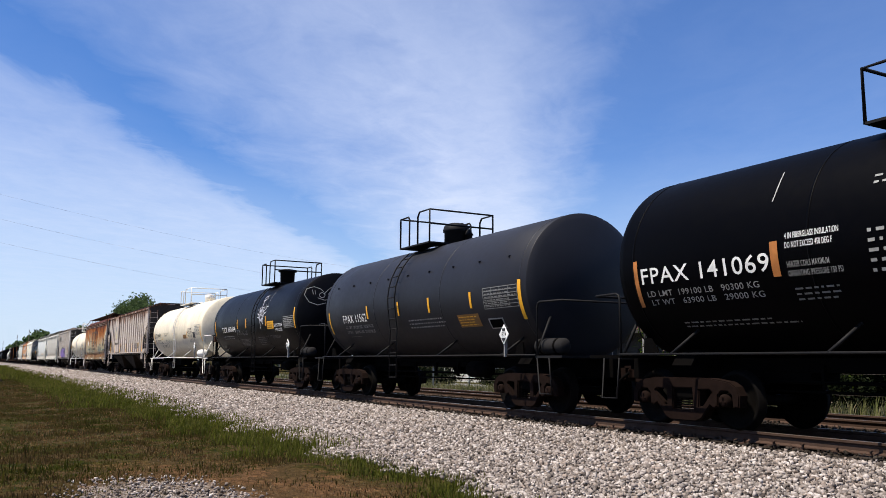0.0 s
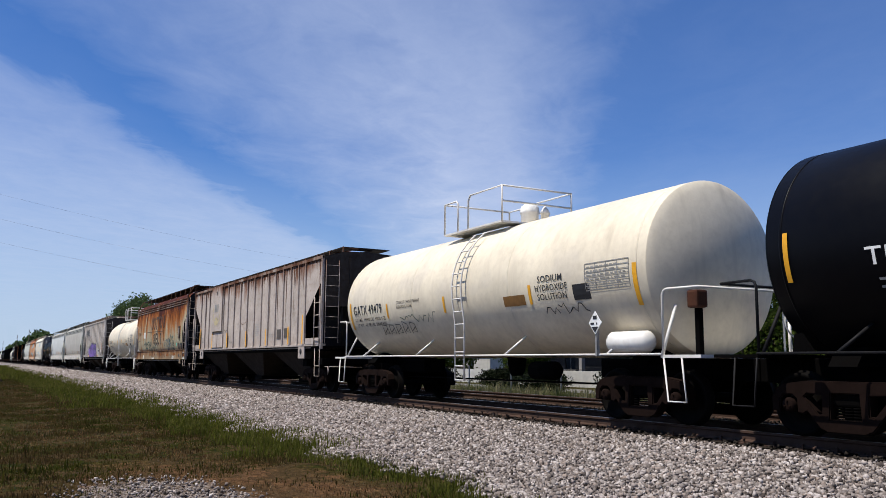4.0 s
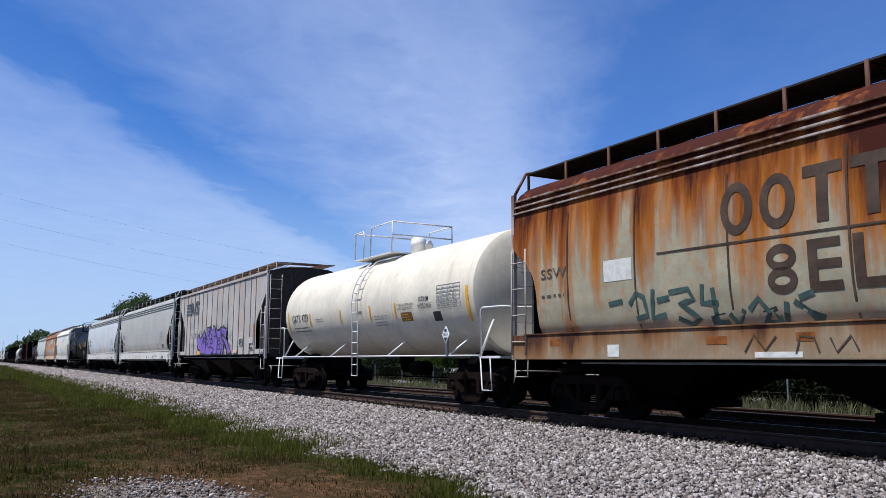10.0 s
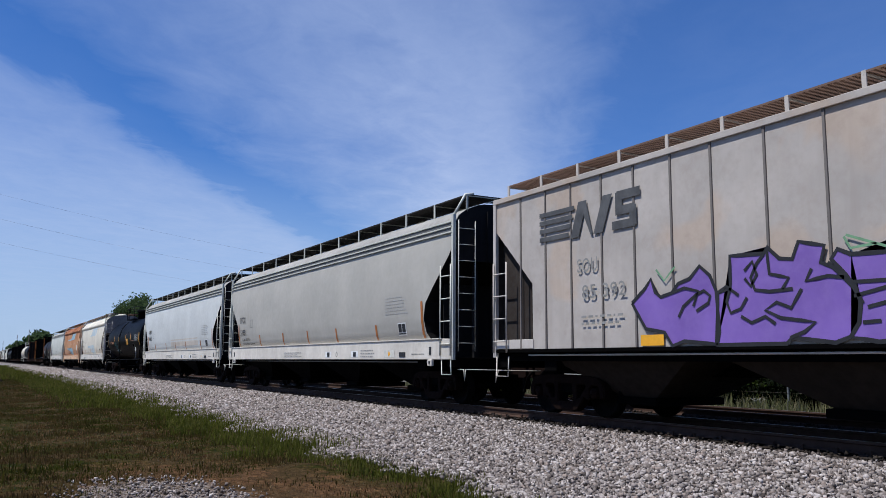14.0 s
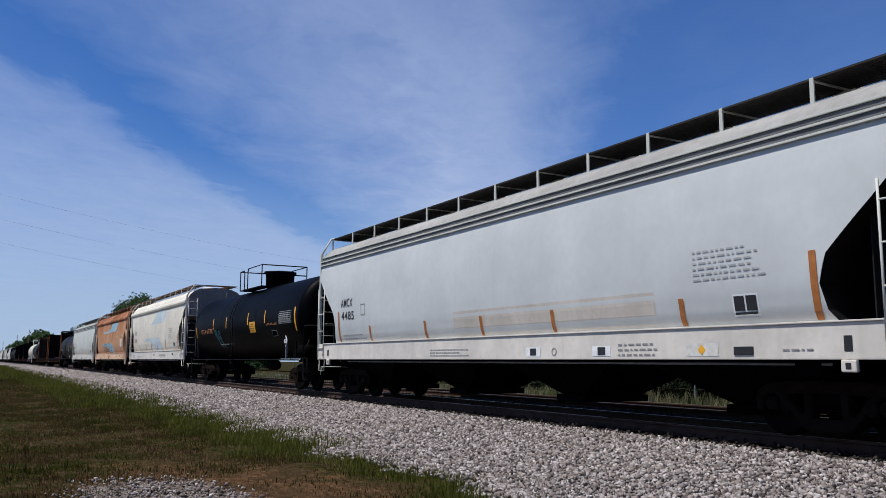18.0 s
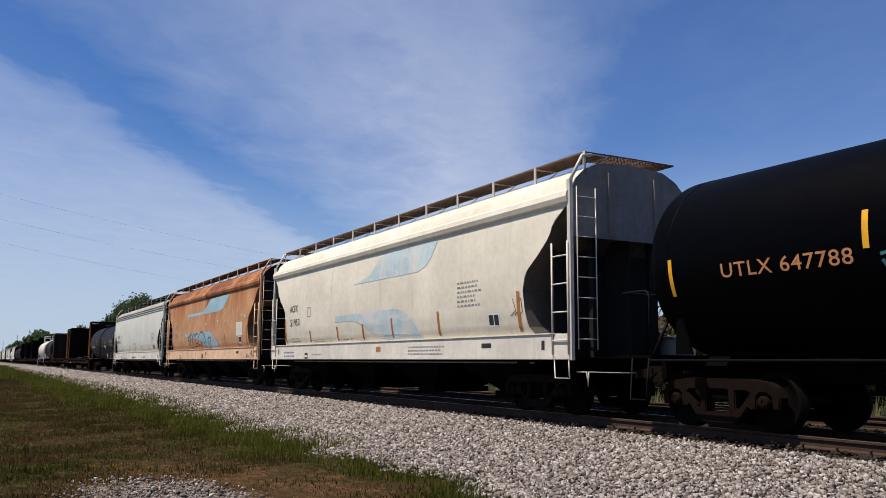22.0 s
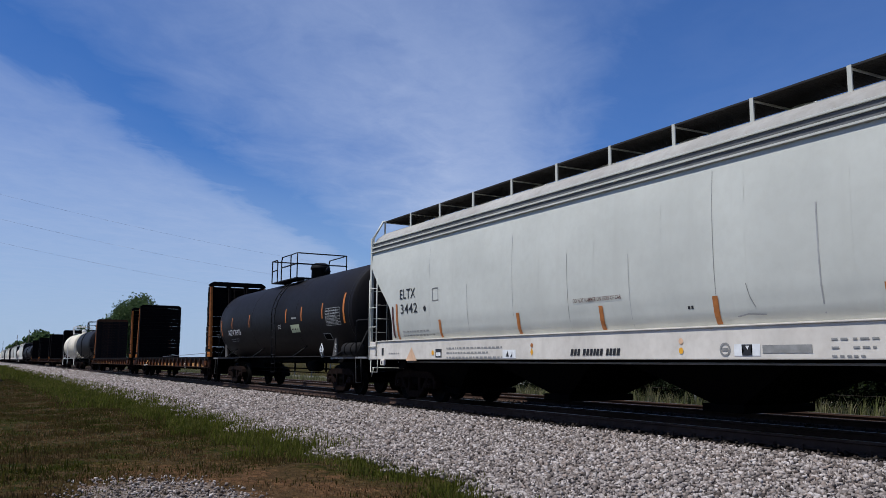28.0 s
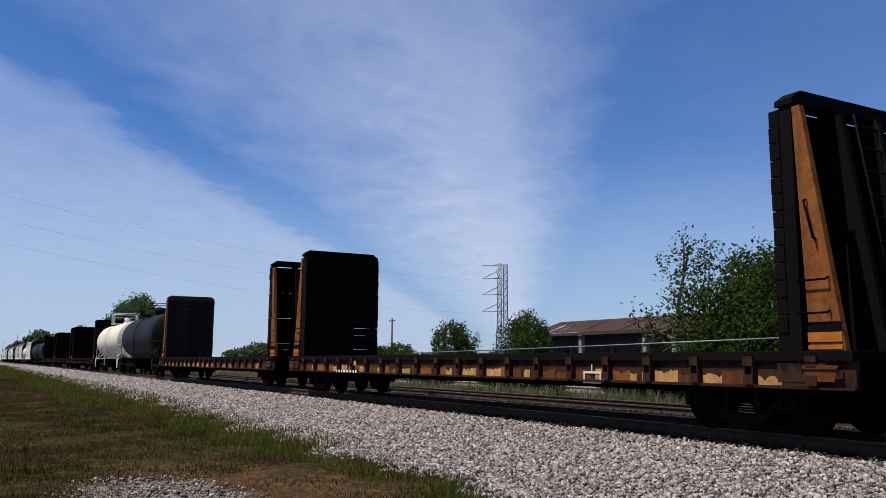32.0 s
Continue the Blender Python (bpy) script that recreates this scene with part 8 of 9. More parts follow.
car, sf, sl = pale_hopper(-138.6, 9.96, M["warm_grey"], "UTCX", "51981", [-5.46, -2.6, 0.0, 2.6, 5.6], "pale warm grey covered hopper with bowed sides", -8.2, 0.78, 0.83, 2.59, 2.07)
lettering("load_limit", "LD LMT  222100 LB", -7.95, 1.86, 1.15, 0.09, sf, M["ink_black"], car)
lettering("light_weight", "LT WT   63900 LB   NEW 04-96", -7.95, 1.68, 1.75, 0.09, sf, M["ink_black"], car)
car, sf, sl = pale_hopper(-160.25, 10.1, M["blue_white"], "AMCX", "4485", [-6.0, -2.64, 0.02, 2.67, 6.1], "pale blue-grey covered hopper with bowed sides")
panel("repainted_patch", -1.2, 5.5, 1.64, 2.2, sf, M["tan_patch"], car, "repainted tan patch", 0.003, 8, 3)


def older_hopper(C, half, body, sillm, blue, mark, number, ink, label, sweep):
    """sweep: lower and upper edges of the two painted swooshes."""
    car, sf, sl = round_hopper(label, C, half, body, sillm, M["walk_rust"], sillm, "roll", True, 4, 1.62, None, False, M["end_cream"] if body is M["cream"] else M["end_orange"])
    r = -half
    lettering("reporting_mark", mark, -7.05, 2.74, 0.82, 0.24, sf, ink, car, "worn stencilled lettering")
    lettering("reporting_mark", number, -7.0, 2.26, 0.95, 0.24, sf, ink, car, "worn stencilled lettering")
    # faded blue swooshes
    for a, b in (sweep[:2], sweep[2:]):
        x0, x1 = a[0][0], a[-1][0]
        between("blue_swoosh", [x0 + (x1 - x0) * k / 36 for k in range(37)], curve_of(a), curve_of(b), sf, blue, car, "faded light blue painted swoosh")
    for x, h in ((-5.05, 2.05), (-2.61, 2.1), (-0.65, 2.1), (1.32, 2.2), (3.93, 2.25)):
        strip("reflective_stripe", x, 1.66, h, 0.10, sf, M["amber"], car)
    for x in (r + 1.6, half - 1.75):
        strip("reflective_stripe", x, 1.66, 2.5, 0.11, sf, M["amber"], car)
    panel("data_plate", 6.20, 6.64, 1.80, 2.08, sf, M["ink_white"], car)
    panel("data_plate_face", 6.23, 6.41, 1.83, 2.05, sf, M["ink_black"], car, "", 0.011)
    panel("data_plate_face", 6.44, 6.61, 1.83, 2.05, sf, M["ink_black"], car, "", 0.011)
    panel("sill_decal", r + 3.70, r + 3.98, 1.12, 1.30, sl, M["ink_black"], car, "small black and white decal")
    panel("sill_decal_face", r + 3.74, r + 3.94, 1.17, 1.23, sl, M["ink_white"], car, "", 0.009)
    panel("sill_decal", r + 9.5, r + 9.8, 1.30, 1.44, sl, M["amber"], car)
    if body is M["cream"]:
        bars("sill_stencil", r + 11.5, r + 13.6, 1.2, 1.46, 3, sl, M["ink_faint"], car, 37)
    panel("sill_slot", half - 3.2, half - 2.8, 1.34, 1.44, sl, M["ink_black"], car)
    for x in (r + 0.9, half - 0.9):
        part("sill_hole", patch(bmesh.new(), x - 0.05, x + 0.05, 1.28, 1.46, sl), M["ink_black"], car)
    return car, sf, sl


# 11: long black tank car
C = -180.6
car, sf = tank_car("long plain black tank car with orange lettering", C, 7.63, 1.55, 2.68, M["black_dull"], M["under"], M["bar_black"], True, "high", None, (-1.65, 1.65), -0.7, 0.0, 1.08, False)
part("heater_pipe", pipe([(-2.6, -1.50, 1.77), (-0.5, -1.50, 1.76)], 0.014), M["steel_grey"], car)
lettering("reporting_mark", "UTLX 647788", -6.5, 2.32, 2.2, 0.22, sf, M["ink_orange"], car, "orange stencilled lettering")
yellow_stripes(car, sf, [-4.1, -1.74, 1.72, 4.08], 2.5, 3.0, M["yellow"])
strip("reflective_stripe", -172.96 - C, 2.1, 2.95, 0.12, sf, M["yellow"], car)
strip("reflective_stripe", -188.15 - C, 2.1, 2.7, 0.08, sf, M["yellow"], car)
panel("notice_panel", 1.92, 2.72, 2.18, 2.62, sf, M["yellow"], car, "yellow notice panel")
bars("notice_text", 1.97, 2.68, 2.22, 2.58, 4, sf, M["ink_black"], car, 40, 0.009)
lettering("commodity", "ACETIC ACID GLACIAL", 4.22, 2.40, 1.36, 0.085, sf, M["ink_orange"], car)


def on_head(y, h, off=0.0):
    c = min(1.0, (math.hypot(y, h - 2.68) / 1.55) ** (1 / 0.36))
    return (7.87 + 0.40 * math.sqrt(1 - c * c) + off, y, h)


lettering("end_mark", "UTLX 647788", -0.60, 3.42, 1.15, 0.14, on_head, M["ink_grey"], car, "worn white lettering on the tank end")
bars("end_stencil", -0.3, 0.3, 3.12, 3.30, 3, on_head, M["ink_dim"], car, 44)
grid_table("data_table", -174.8 - C, -173.4 - C, 2.42, 2.85, sf, M["ink_grey"], car, 41)
part("route_board", patch(bmesh.new(), -175.8 - C, -175.2 - C, 1.95, 2.2, sf, 0.012, 1, 2), M["ink_grey"], car)
part("route_board_face", patch(bmesh.new(), -175.77 - C, -175.23 - C, 1.975, 2.175, sf, 0.016, 1, 2), M["under"], car)
for p in [
    [(-3.93, 2.41), (-3.82, 2.43), (-3.73, 2.3), (-3.77, 2.15), (-3.86, 2.24), (-3.91, 2.34)],
    [(-3.7, 2.45), (-3.58, 2.39), (-3.65, 2.24), (-3.51, 2.04), (-3.34, 1.83), (-3.23, 1.68)],
    [(-3.68, 2.24), (-3.57, 1.99), (-3.43, 1.74), (-3.3, 1.54)],
    [(-3.5, 2.35), (-3.44, 2.18), (-3.34, 1.98), (-3.22, 2.12), (-3.3, 2.32), (-3.21, 2.41), (-3.07, 2.35), (-3, 2.15), (-3.09, 1.96)],
    [(-3.27, 2.22), (-3.09, 1.82), (-3.02, 1.53)],
    [(-3.13, 2.16), (-2.96, 1.72), (-2.83, 1.51)],
    [(-2.97, 2.1), (-2.84, 1.95), (-2.95, 1.81), (-2.8, 1.67)],
    [(-3.6, 1.84), (-3.41, 1.64), (-3.35, 1.52)],
    ]:
    scrawl("sprayed_tag", p, 0.045, sf, M["teal_bright"], car, "teal sprayed tag")
placard(car, sf, -173.75 - C, 1.75, "2789")

# 12 and 13: cream and orange round hoppers
car, sf, sl = older_hopper(-199.75, 9.15, M["cream"], M["sill_white"], M["sky_blue_worn"], "ACFX", "51953", M["ink_black"], "cream covered hopper with faded blue swooshes", (
    [(-1.3, 3.30), (2.85, 3.31), (3.3, 3.42), (3.55, 3.6), (3.85, 3.98)], [(-1.3, 3.32), (-0.9, 3.36), (-0.2, 3.46), (0.15, 3.68), (0.5, 3.94), (0.75, 4.0), (3.85, 4.02)],
    [(-2.74, 2.24), (-1.3, 2.22), (-0.61, 2.08), (0.0, 1.82), (0.4, 1.68), (0.9, 1.63), (2.98, 1.62)], [(-2.74, 2.42), (0.51, 2.44), (1.6, 2.44), (2.1, 2.34), (2.53, 2.12), (2.98, 1.66)]))
bars("sill_stencil", -7.64, -6.35, 1.16, 1.42, 2, sl, M["ink_blue"], car, 81)
bars("sill_stencil", -4.74, -3.6, 1.22, 1.31, 1, sl, M["ink_faint"], car, 82)
bars("stencil_block", -7.0, -6.05, 1.66, 1.88, 2, sf, M["ink_faint"], car, 83)
bars("stencil_block", -4.75, -3.7, 1.64, 1.76, 2, sf, M["ink_faint"], car, 84)
bars("stencil_block", -2.2, -1.2, 1.66, 1.76, 1, sf, M["ink_faint"], car, 85)
bm = bmesh.new()
for a, b, c, d in ((0, 0.30, 0, 0.02), (0, 0.30, 0.30, 0.32), (0, 0.02, 0, 0.32), (0.28, 0.30, 0, 0.32)):
    patch(bm, -5.26 + a, -5.26 + b, 2.52 + c, 2.52 + d, sf, 0.008)
part("stencil_box", bm, M["ink_faint"], car)
for x in (-5.4, -3.1):
    strip("sheet_seam", x, 1.64, 4.1, 0.012, sf, M["ink_faint"], car, "dark joint between side sheets", 0.005)
bars("stencil_block", 4.9, 6.0, 2.28, 2.92, 6, sf, M["ink_faint"], car, 44)
rng = random.Random(45)
for k in range(3):
    scrawl("sprayed_tag", [(7.1 + 0.15 * k, 2.0), (7.3 + 0.12 * k, 2.15 + rng.uniform(-0.1, 0.1)), (7.2 + 0.15 * k, 2.35)], 0.022, sf, M["rust_run"], car)
car, sf, sl = older_hopper(-219.8, 9.15, M["orange"], M["orange_sill"], M["sky_blue"], "ACFX", "51099", M["ink_faint"], "faded orange covered hopper with blue swooshes and black tag", (
    [(-3.79, 3.28), (-0.17, 3.3), (2.75, 3.32), (3.51, 3.4), (4.04, 3.69), (4.47, 4)], [(-3.79, 3.43), (-0.31, 3.44), (0.21, 3.62), (0.94, 4), (4.47, 4.02)],
    [(-4.25, 2.26), (-3.07, 2.21), (-1.39, 2.11), (-0.69, 2), (0.22, 1.63), (2.86, 1.59)], [(-4.25, 2.43), (-3.08, 2.4), (-0.7, 2.45), (1.05, 2.42), (1.72, 2.29), (2.34, 1.99), (2.86, 1.61)]))
panel("pale_patch", 5.84, 6.80, 2.10, 2.68, sf, M["logo_cream"], car, "pale repainted patch")
for p in [
    [(-3.61, 2.2), (-3.34, 2.04), (-3.26, 1.77), (-3.39, 1.66)],
    [(-3.61, 2.2), (-3.01, 2.33), (-2.88, 2.38)],
    [(-2.88, 2.35), (-3, 1.99), (-2.87, 1.73), (-2.54, 1.61)],
    [(-2.88, 2.35), (-2.69, 2.38), (-2.5, 2.26), (-2.43, 1.89), (-2.36, 1.61)],
    [(-2.5, 2.18), (-2.37, 2.35), (-2.13, 2.37), (-1.94, 2.27), (-1.91, 1.95)],
    [(-1.91, 1.95), (-1.89, 2.3), (-1.59, 2.39), (-1.3, 2.34), (-1.13, 2.19), (-1.18, 1.92), (-1.52, 1.86), (-1.82, 1.94)],
    [(-1.13, 2.12), (-0.97, 2.32), (-0.7, 2.44), (-0.3, 2.45), (0.09, 2.26), (0.29, 2), (0.46, 1.67), (0.53, 1.55)],
    [(-2.12, 1.88), (-1.93, 1.74), (-1.35, 1.75)],
    [(-1.18, 1.75), (-0.96, 1.85), (-0.63, 1.7)],
    [(-0.69, 1.84), (-0.61, 1.94), (-0.37, 1.91)],
    [(-0.53, 1.86), (-0.47, 1.67)],
    [(-0.11, 1.9), (0.19, 1.91), (0.04, 1.79), (0.39, 1.63)],
    [(0.7, 1.59), (0.77, 1.91), (0.91, 2.13), (1.09, 2.17), (1.28, 2.06), (1.36, 1.83), (1.32, 1.63), (1, 1.59), (0.7, 1.59)],
    [(0.86, 1.79), (1, 1.9), (1.05, 1.76), (1.18, 1.84)],
    [(-3.4, 2), (-3.2, 2.1)],
    [(-3.26, 1.85), (-3.07, 1.89)],
]:
    scrawl("sprayed_letter", [(x, max(h, 1.63)) for x, h in p], 0.055, sf, M["ink_black"], car, "black sprayed outline letter")
for x, h in ((-3.49, 1.14), (-2.6, 1.16), (-1.63, 1.18), (-0.42, 1.33), (0.54, 1.15)):
    scrawl("paint_drip", [(x, 1.56), (x, h)], 0.022, sl, M["ink_black"], car)
for x, h in ((6.66, 2.93), (7.15, 2.9), (4.05, 2.84), (2.68, 2.86), (0.37, 2.82)):
    panel("stencil_tab", x - 0.09, x + 0.09, h - 0.05, h + 0.05, sf, M["cream"], car, "small pale stencil", 0.007)
    panel("stencil_tab_mark", x + 0.01, x + 0.05, h - 0.04, h + 0.04, sf, M["ink_black"], car, "", 0.010)
bars("stencil_block", 6.0, 6.8, 1.66, 1.76, 2, sf, M["ink_black"], car, 46)
panel("dark_patch", -0.33, 0.05, 1.14, 1.36, sl, M["grey_panel"], car)
for k in range(6):
    x = 7.55 + 0.16 * k + (0.12 if k > 2 else 0)
    scrawl("paint_drip", [(x, 1.36 - 0.05 * (k % 3)), (x + (0.09 if k < 3 else -0.06), 1.15)], 0.03, sl, M["cotton_ink"], car)

# 14
car, sf, sl = pale_hopper(-240.5, 10.0, M["grey_white"], "ELTX", "3442", [-5.85, -2.5, 0.15, 2.82, 5.6], "pale grey covered hopper with white side sill", -7.98, 0.88, 0.95, 2.67, 2.28, 1.80, 2.52)
bars("sill_stencil", -5.47, -2.9, 1.10, 1.42, 3, sl, M["ink_faint"], car, 86)
bars("sill_stencil", -8.64, -7.75, 1.22, 1.31, 1, sl, M["ink_faint"], car, 87)
blob("orange_triangle", [(-7.62, 1.06), (-7.0, 1.06), (-7.3, 1.40)], sl, M["orange_sill"], car, "faded orange triangle")
blob("black_dot", [(-6.59 + 0.07 * math.cos(math.pi * k / 7), 2.36 + 0.07 * math.sin(math.pi * k / 7)) for k in range(14)], sf, M["ink_black"], car)
blob("yellow_dot", [(-6.16 + 0.06 * math.cos(math.pi * k / 6), 1.25 + 0.06 * math.sin(math.pi * k / 6)) for k in range(12)], sl, M["yellow"], car)
panel("sill_decal", -6.02, -5.72, 1.14, 1.34, sl, M["ink_black"], car, "small black and white decal")
panel("sill_decal_face", -5.98, -5.76, 1.17, 1.26, sl, M["ink_white"], car, "", 0.009)
for x, h0, h1, w, ink in ((-6.35, 1.7, 3.9, 0.008, "ink_pale"), (-4.52, 1.75, 2.8, 0.009, "ink_faint"), (-2.66, 2.0, 3.7, 0.010, "ink_pale"), (-0.79, 1.66, 3.1, 0.009, "ink_faint"),
                          (0.93, 1.64, 2.9, 0.010, "ink_pale"), (2.84, 2.05, 4.0, 0.010, "ink_faint"), (4.66, 1.7, 3.2, 0.024, "ink_pale"), (6.6, 1.66, 3.9, 0.010, "ink_pale")):
    strip("sheet_seam", x, h0, h1, w, sf, M[ink], car, "dark joint between side sheets", 0.005)
strip("reflective_stripe", -8.42, 1.66, 2.5, 0.09, sf, M["ink_brown"], car, "dirt-darkened reflective stripe", 0.012)
lettering("notice", "DO NOT HAMMER ON SIDES OF CAR", -0.62, 2.14, 1.34, 0.075, sf, M["ink_brown"], car, "red-brown stencilled notice", 0.016)
for x in (2.24, 2.31):
    panel("stencil_mark", x, x + 0.045, 1.88, 1.93, sf, M["ink_black"], car)
scrawl("scuff", [(3.42, 2.2), (3.47, 2.0), (3.55, 1.85)], 0.014, sf, M["ink_faint"], car, "dark scuff")
scrawl("scuff", [(3.2, 1.72), (3.4, 1.75), (3.72, 1.73)], 0.02, sf, M["ink_pale"], car, "dark scuff")


def round_dot(name, x, h, r, ink, label=""):
    blob(name, [(x + r * math.cos(math.pi * k / 6), h + r * math.sin(math.pi * k / 6)) for k in range(12)], sl, M[ink], car, label)


# decals along the white sill: the maker's words as plain slanted bars
x = -0.73
for w in (0.10, 0.10, 0.09, 0.0, 0.10, 0.10, 0.10, 0.08, 0.10, 0.10, 0.0, 0.09, 0.09, 0.10, 0.11):
    if w:
        blob("name_bar", [(x, 1.165), (x + w * 0.72, 1.165), (x + w * 0.72 + 0.03, 1.285), (x + 0.03, 1.285)], sl, M["ink_black"], car)
    x += w or 0.07
panel("sill_decal", -3.05, -2.56, 1.115, 1.295, sl, M["ink_white"], car, "small black and white decal")
blob("sill_decal_face", [(-2.92, 1.15), (-2.86, 1.27), (-2.80, 1.15)], sl, M["ink_black"], car, "", 0.009)
blob("sill_decal_face", [(-2.77, 1.14), (-2.69, 1.14), (-2.67, 1.25), (-2.72, 1.18)], sl, M["ink_black"], car, "", 0.009)
round_dot("orange_dot", -1.98, 1.375, 0.045, "amber")
blob("yellow_diamond", [(-2.03, 1.24), (-1.98, 1.16), (-1.93, 1.24), (-1.98, 1.32)], sl, M["yellow"], car)
round_dot("orange_dot", 2.10, 1.38, 0.05, "orange_sill", "faded orange dot")
round_dot("yellow_dot", 2.10, 1.23, 0.05, "yellow", "yellow dot")
part("sill_ring", blob_ring(2.99, 1.24, 0.105, sl), M["ink_faint"], car, "grey painted ring")
panel("ring_bar", 2.93, 3.05, 1.215, 1.265, sl, M["ink_faint"], car)
panel("sill_decal", 3.16, 3.63, 1.145, 1.315, sl, M["ink_white"], car, "small black and white decal")
blob("sill_decal_face", [(3.30, 1.31), (3.49, 1.31), (3.46, 1.22), (3.49, 1.15), (3.31, 1.15), (3.34, 1.22)], sl, M["ink_black"], car, "", 0.009)
blob("sill_decal_face", [(3.37, 1.29), (3.44, 1.29), (3.41, 1.23)], sl, M["ink_white"], car, "", 0.012)
panel("grey_panel", 3.67, 4.48, 1.18, 1.295, sl, M["ink_faint"], car, "grey overpainted panel")
for h, w0, w1 in ((1.33, 0.24, 0.42), (1.22, 0.20, 0.42), (1.11, 0.30, 0.26)):
    bars("sill_stencil", 4.77, 4.77 + w0, h, h + 0.075, 1, sl, M["ink_faint"], car, int(h * 70))
    bars("sill_stencil", 5.08, 5.08 + w1, h, h + 0.075, 1, sl, M["ink_faint"], car, int(h * 90))

# 15: grey-black tank car
C = -259.9
car, sf = tank_car("dull grey-black tank car with orange stripes", C, 7.6, 1.54, 2.66, M["black_grey"], M["steel_grey"], M["steel_black"], True, "low", None, (-1.85, 1.2), 0.3, 1.1)
lettering("reporting_mark", "ACFX 76976", -6.45, 2.13, 2.0, 0.24, sf, M["ink_white"], car, "white stencilled lettering")
bars("stencil_block", -6.2, -4.8, 1.82, 2.02, 2, sf, M["ink_grey"], car, 50)
yellow_stripes(car, sf, [-5.7, -3.05, 1.67, 3.34, 5.36], 2.42, 2.92, M["orange_tape"])
strip("reflective_stripe", -7.5, 2.15, 2.85, 0.10, sf, M["orange_tape"], car)
strip("reflective_stripe", 7.2, 2.2, 3.15, 0.13, sf, M["orange_tape"], car)
panel("notice_panel", 2.1, 3.0, 2.03, 2.32, sf, M["notice_green"], car, "pale green notice panel")
bars("notice_text", 2.2, 2.95, 2.10, 2.25, 1, sf, M["ink_black"], car, 51, 0.009)
lettering("commodity", "PLASTIC JET", 2.3, 2.5, 0.55, 0.08, sf, M["ink_white"], car)
bars("stencil_block", 0.7, 1.1, 2.2, 2.4, 3, sf, M["ink_white"], car, 52)
grid_table("data_table", 5.64, 6.86, 2.17, 2.72, sf, M["ink_grey"], car, 53)
part("route_board", patch(bmesh.new(), 5.1, 5.73, 1.66, 1.92, sf, 0.012, 1, 2), M["ink_grey"], car)
part("route_board_face", patch(bmesh.new(), 5.14, 5.69, 1.69, 1.89, sf, 0.016, 1, 2), M["under"], car)
placard(car, sf, 5.54, 1.40, "3082")


def deck_edge(x, h, off=0.0):
    return (x, -1.50 - off, h)


panel("deck_mark", 6.16, 6.38, 1.105, 1.165, deck_edge, M["ink_grey"], car)
lettering("deck_notice", "2 INCH HP COMP SHOES", 6.50, 1.11, 0.66, 0.055, deck_edge, M["ink_white"], car)
scrawl("sprayed_tag", [(6.32, 1.36), (6.44, 1.34), (6.42, 1.45), (6.34, 1.50), (6.42, 1.60), (6.46, 1.54)], 0.02, lambda x, h, off=0.0: (x, -1.44 - off, h), M["ink_white"], car, "white sprayed tag")

# 16, 17: flat cars with bulkheads
car = bulkhead_flat("empty orange-brown flatcar with dark end bulkheads", -280.7, 11.1)


def on_sill(x, h, off=0.0):
    return (x, -1.49 - off, h)


bars("reporting_mark", -6.37, -4.25, 0.66, 0.88, 1, on_sill, M["ink_white"], car, 91, 0.10, "white stencilled marks")
panel("yellow_tab", -5.0, -4.86, 0.92, 1.05, on_sill, M["yellow"], car, "", 0.10)
for x0, x1, h0, h1 in ((5.6, 6.1, 0.66, 0.70), (5.6, 6.1, 0.84, 0.88), (5.6, 5.64, 0.70, 0.84), (6.06, 6.1, 0.70, 0.84), (5.83, 5.86, 0.88, 1.0)):
    panel("painted_frame", x0, x1, h0, h1, on_sill, M["logo_cream"], car, "pale painted frame", 0.012)
part("tie_down_cable", pipe([(-2.0, -1.2, 1.26), (5.5, -1.3, 1.34), (9.9, -1.36, 1.40)], 0.012), M["galvanised"], car)
bulkhead_flat("empty orange-brown flatcar with rusty rear bulkhead", -304.9, 11.3, True, True)

# the tail of the train, far down the line
tank_car("dusty black tank car far down the train", -325.6, 6.1, 1.55, 2.68, M["black_grey"], M["under"], M["steel_black"], False)
tank_car("white tank car far down the train", -340.9, 6.1, 1.55, 2.68, M["white"], M["steel_white"], M["steel_white"], False)
bulkhead_flat("empty dark flatcar with end bulkheads", -361.0, 11.2, False)
bulkhead_flat("empty dark flatcar with end bulkheads", -385.2, 11.2, False)
bulkhead_flat("empty dark flatcar with end bulkheads", -409.6, 11.2, False)
x = -422.5
order = ["tank_dark", "tank_dark", "grey", "white_tank", "grey", "warm", "tank_dark", "cream", "grey", "tank_dark", "warm", "grey", "cream", "tank_dark"]
for kind in order:
    if kind == "tank_dark":
        tank_car("black tank car far down the train", x - 8.1, 6.5, 1.55, 2.68, M["black_grey"], M["under"], M["steel_black"], False)
        x -= 16.6
    elif kind == "white_tank":
        tank_car("white tank car far down the train", x - 8.1, 6.5, 1.55, 2.68, M["white"], M["steel_white"], M["steel_white"], False)
        x -= 16.6
    else:
        bd = {"grey": M["grey_white"], "warm": M["warm_grey"], "cream": M["cream"]}[kind]
        round_hopper("pale covered hopper far down the train", x - 10.6, 9.9, bd, M["sill_white"], M["walk_dark"], M["grey_white"], "lines", False, 4, 2.4)
        x -= 21.4

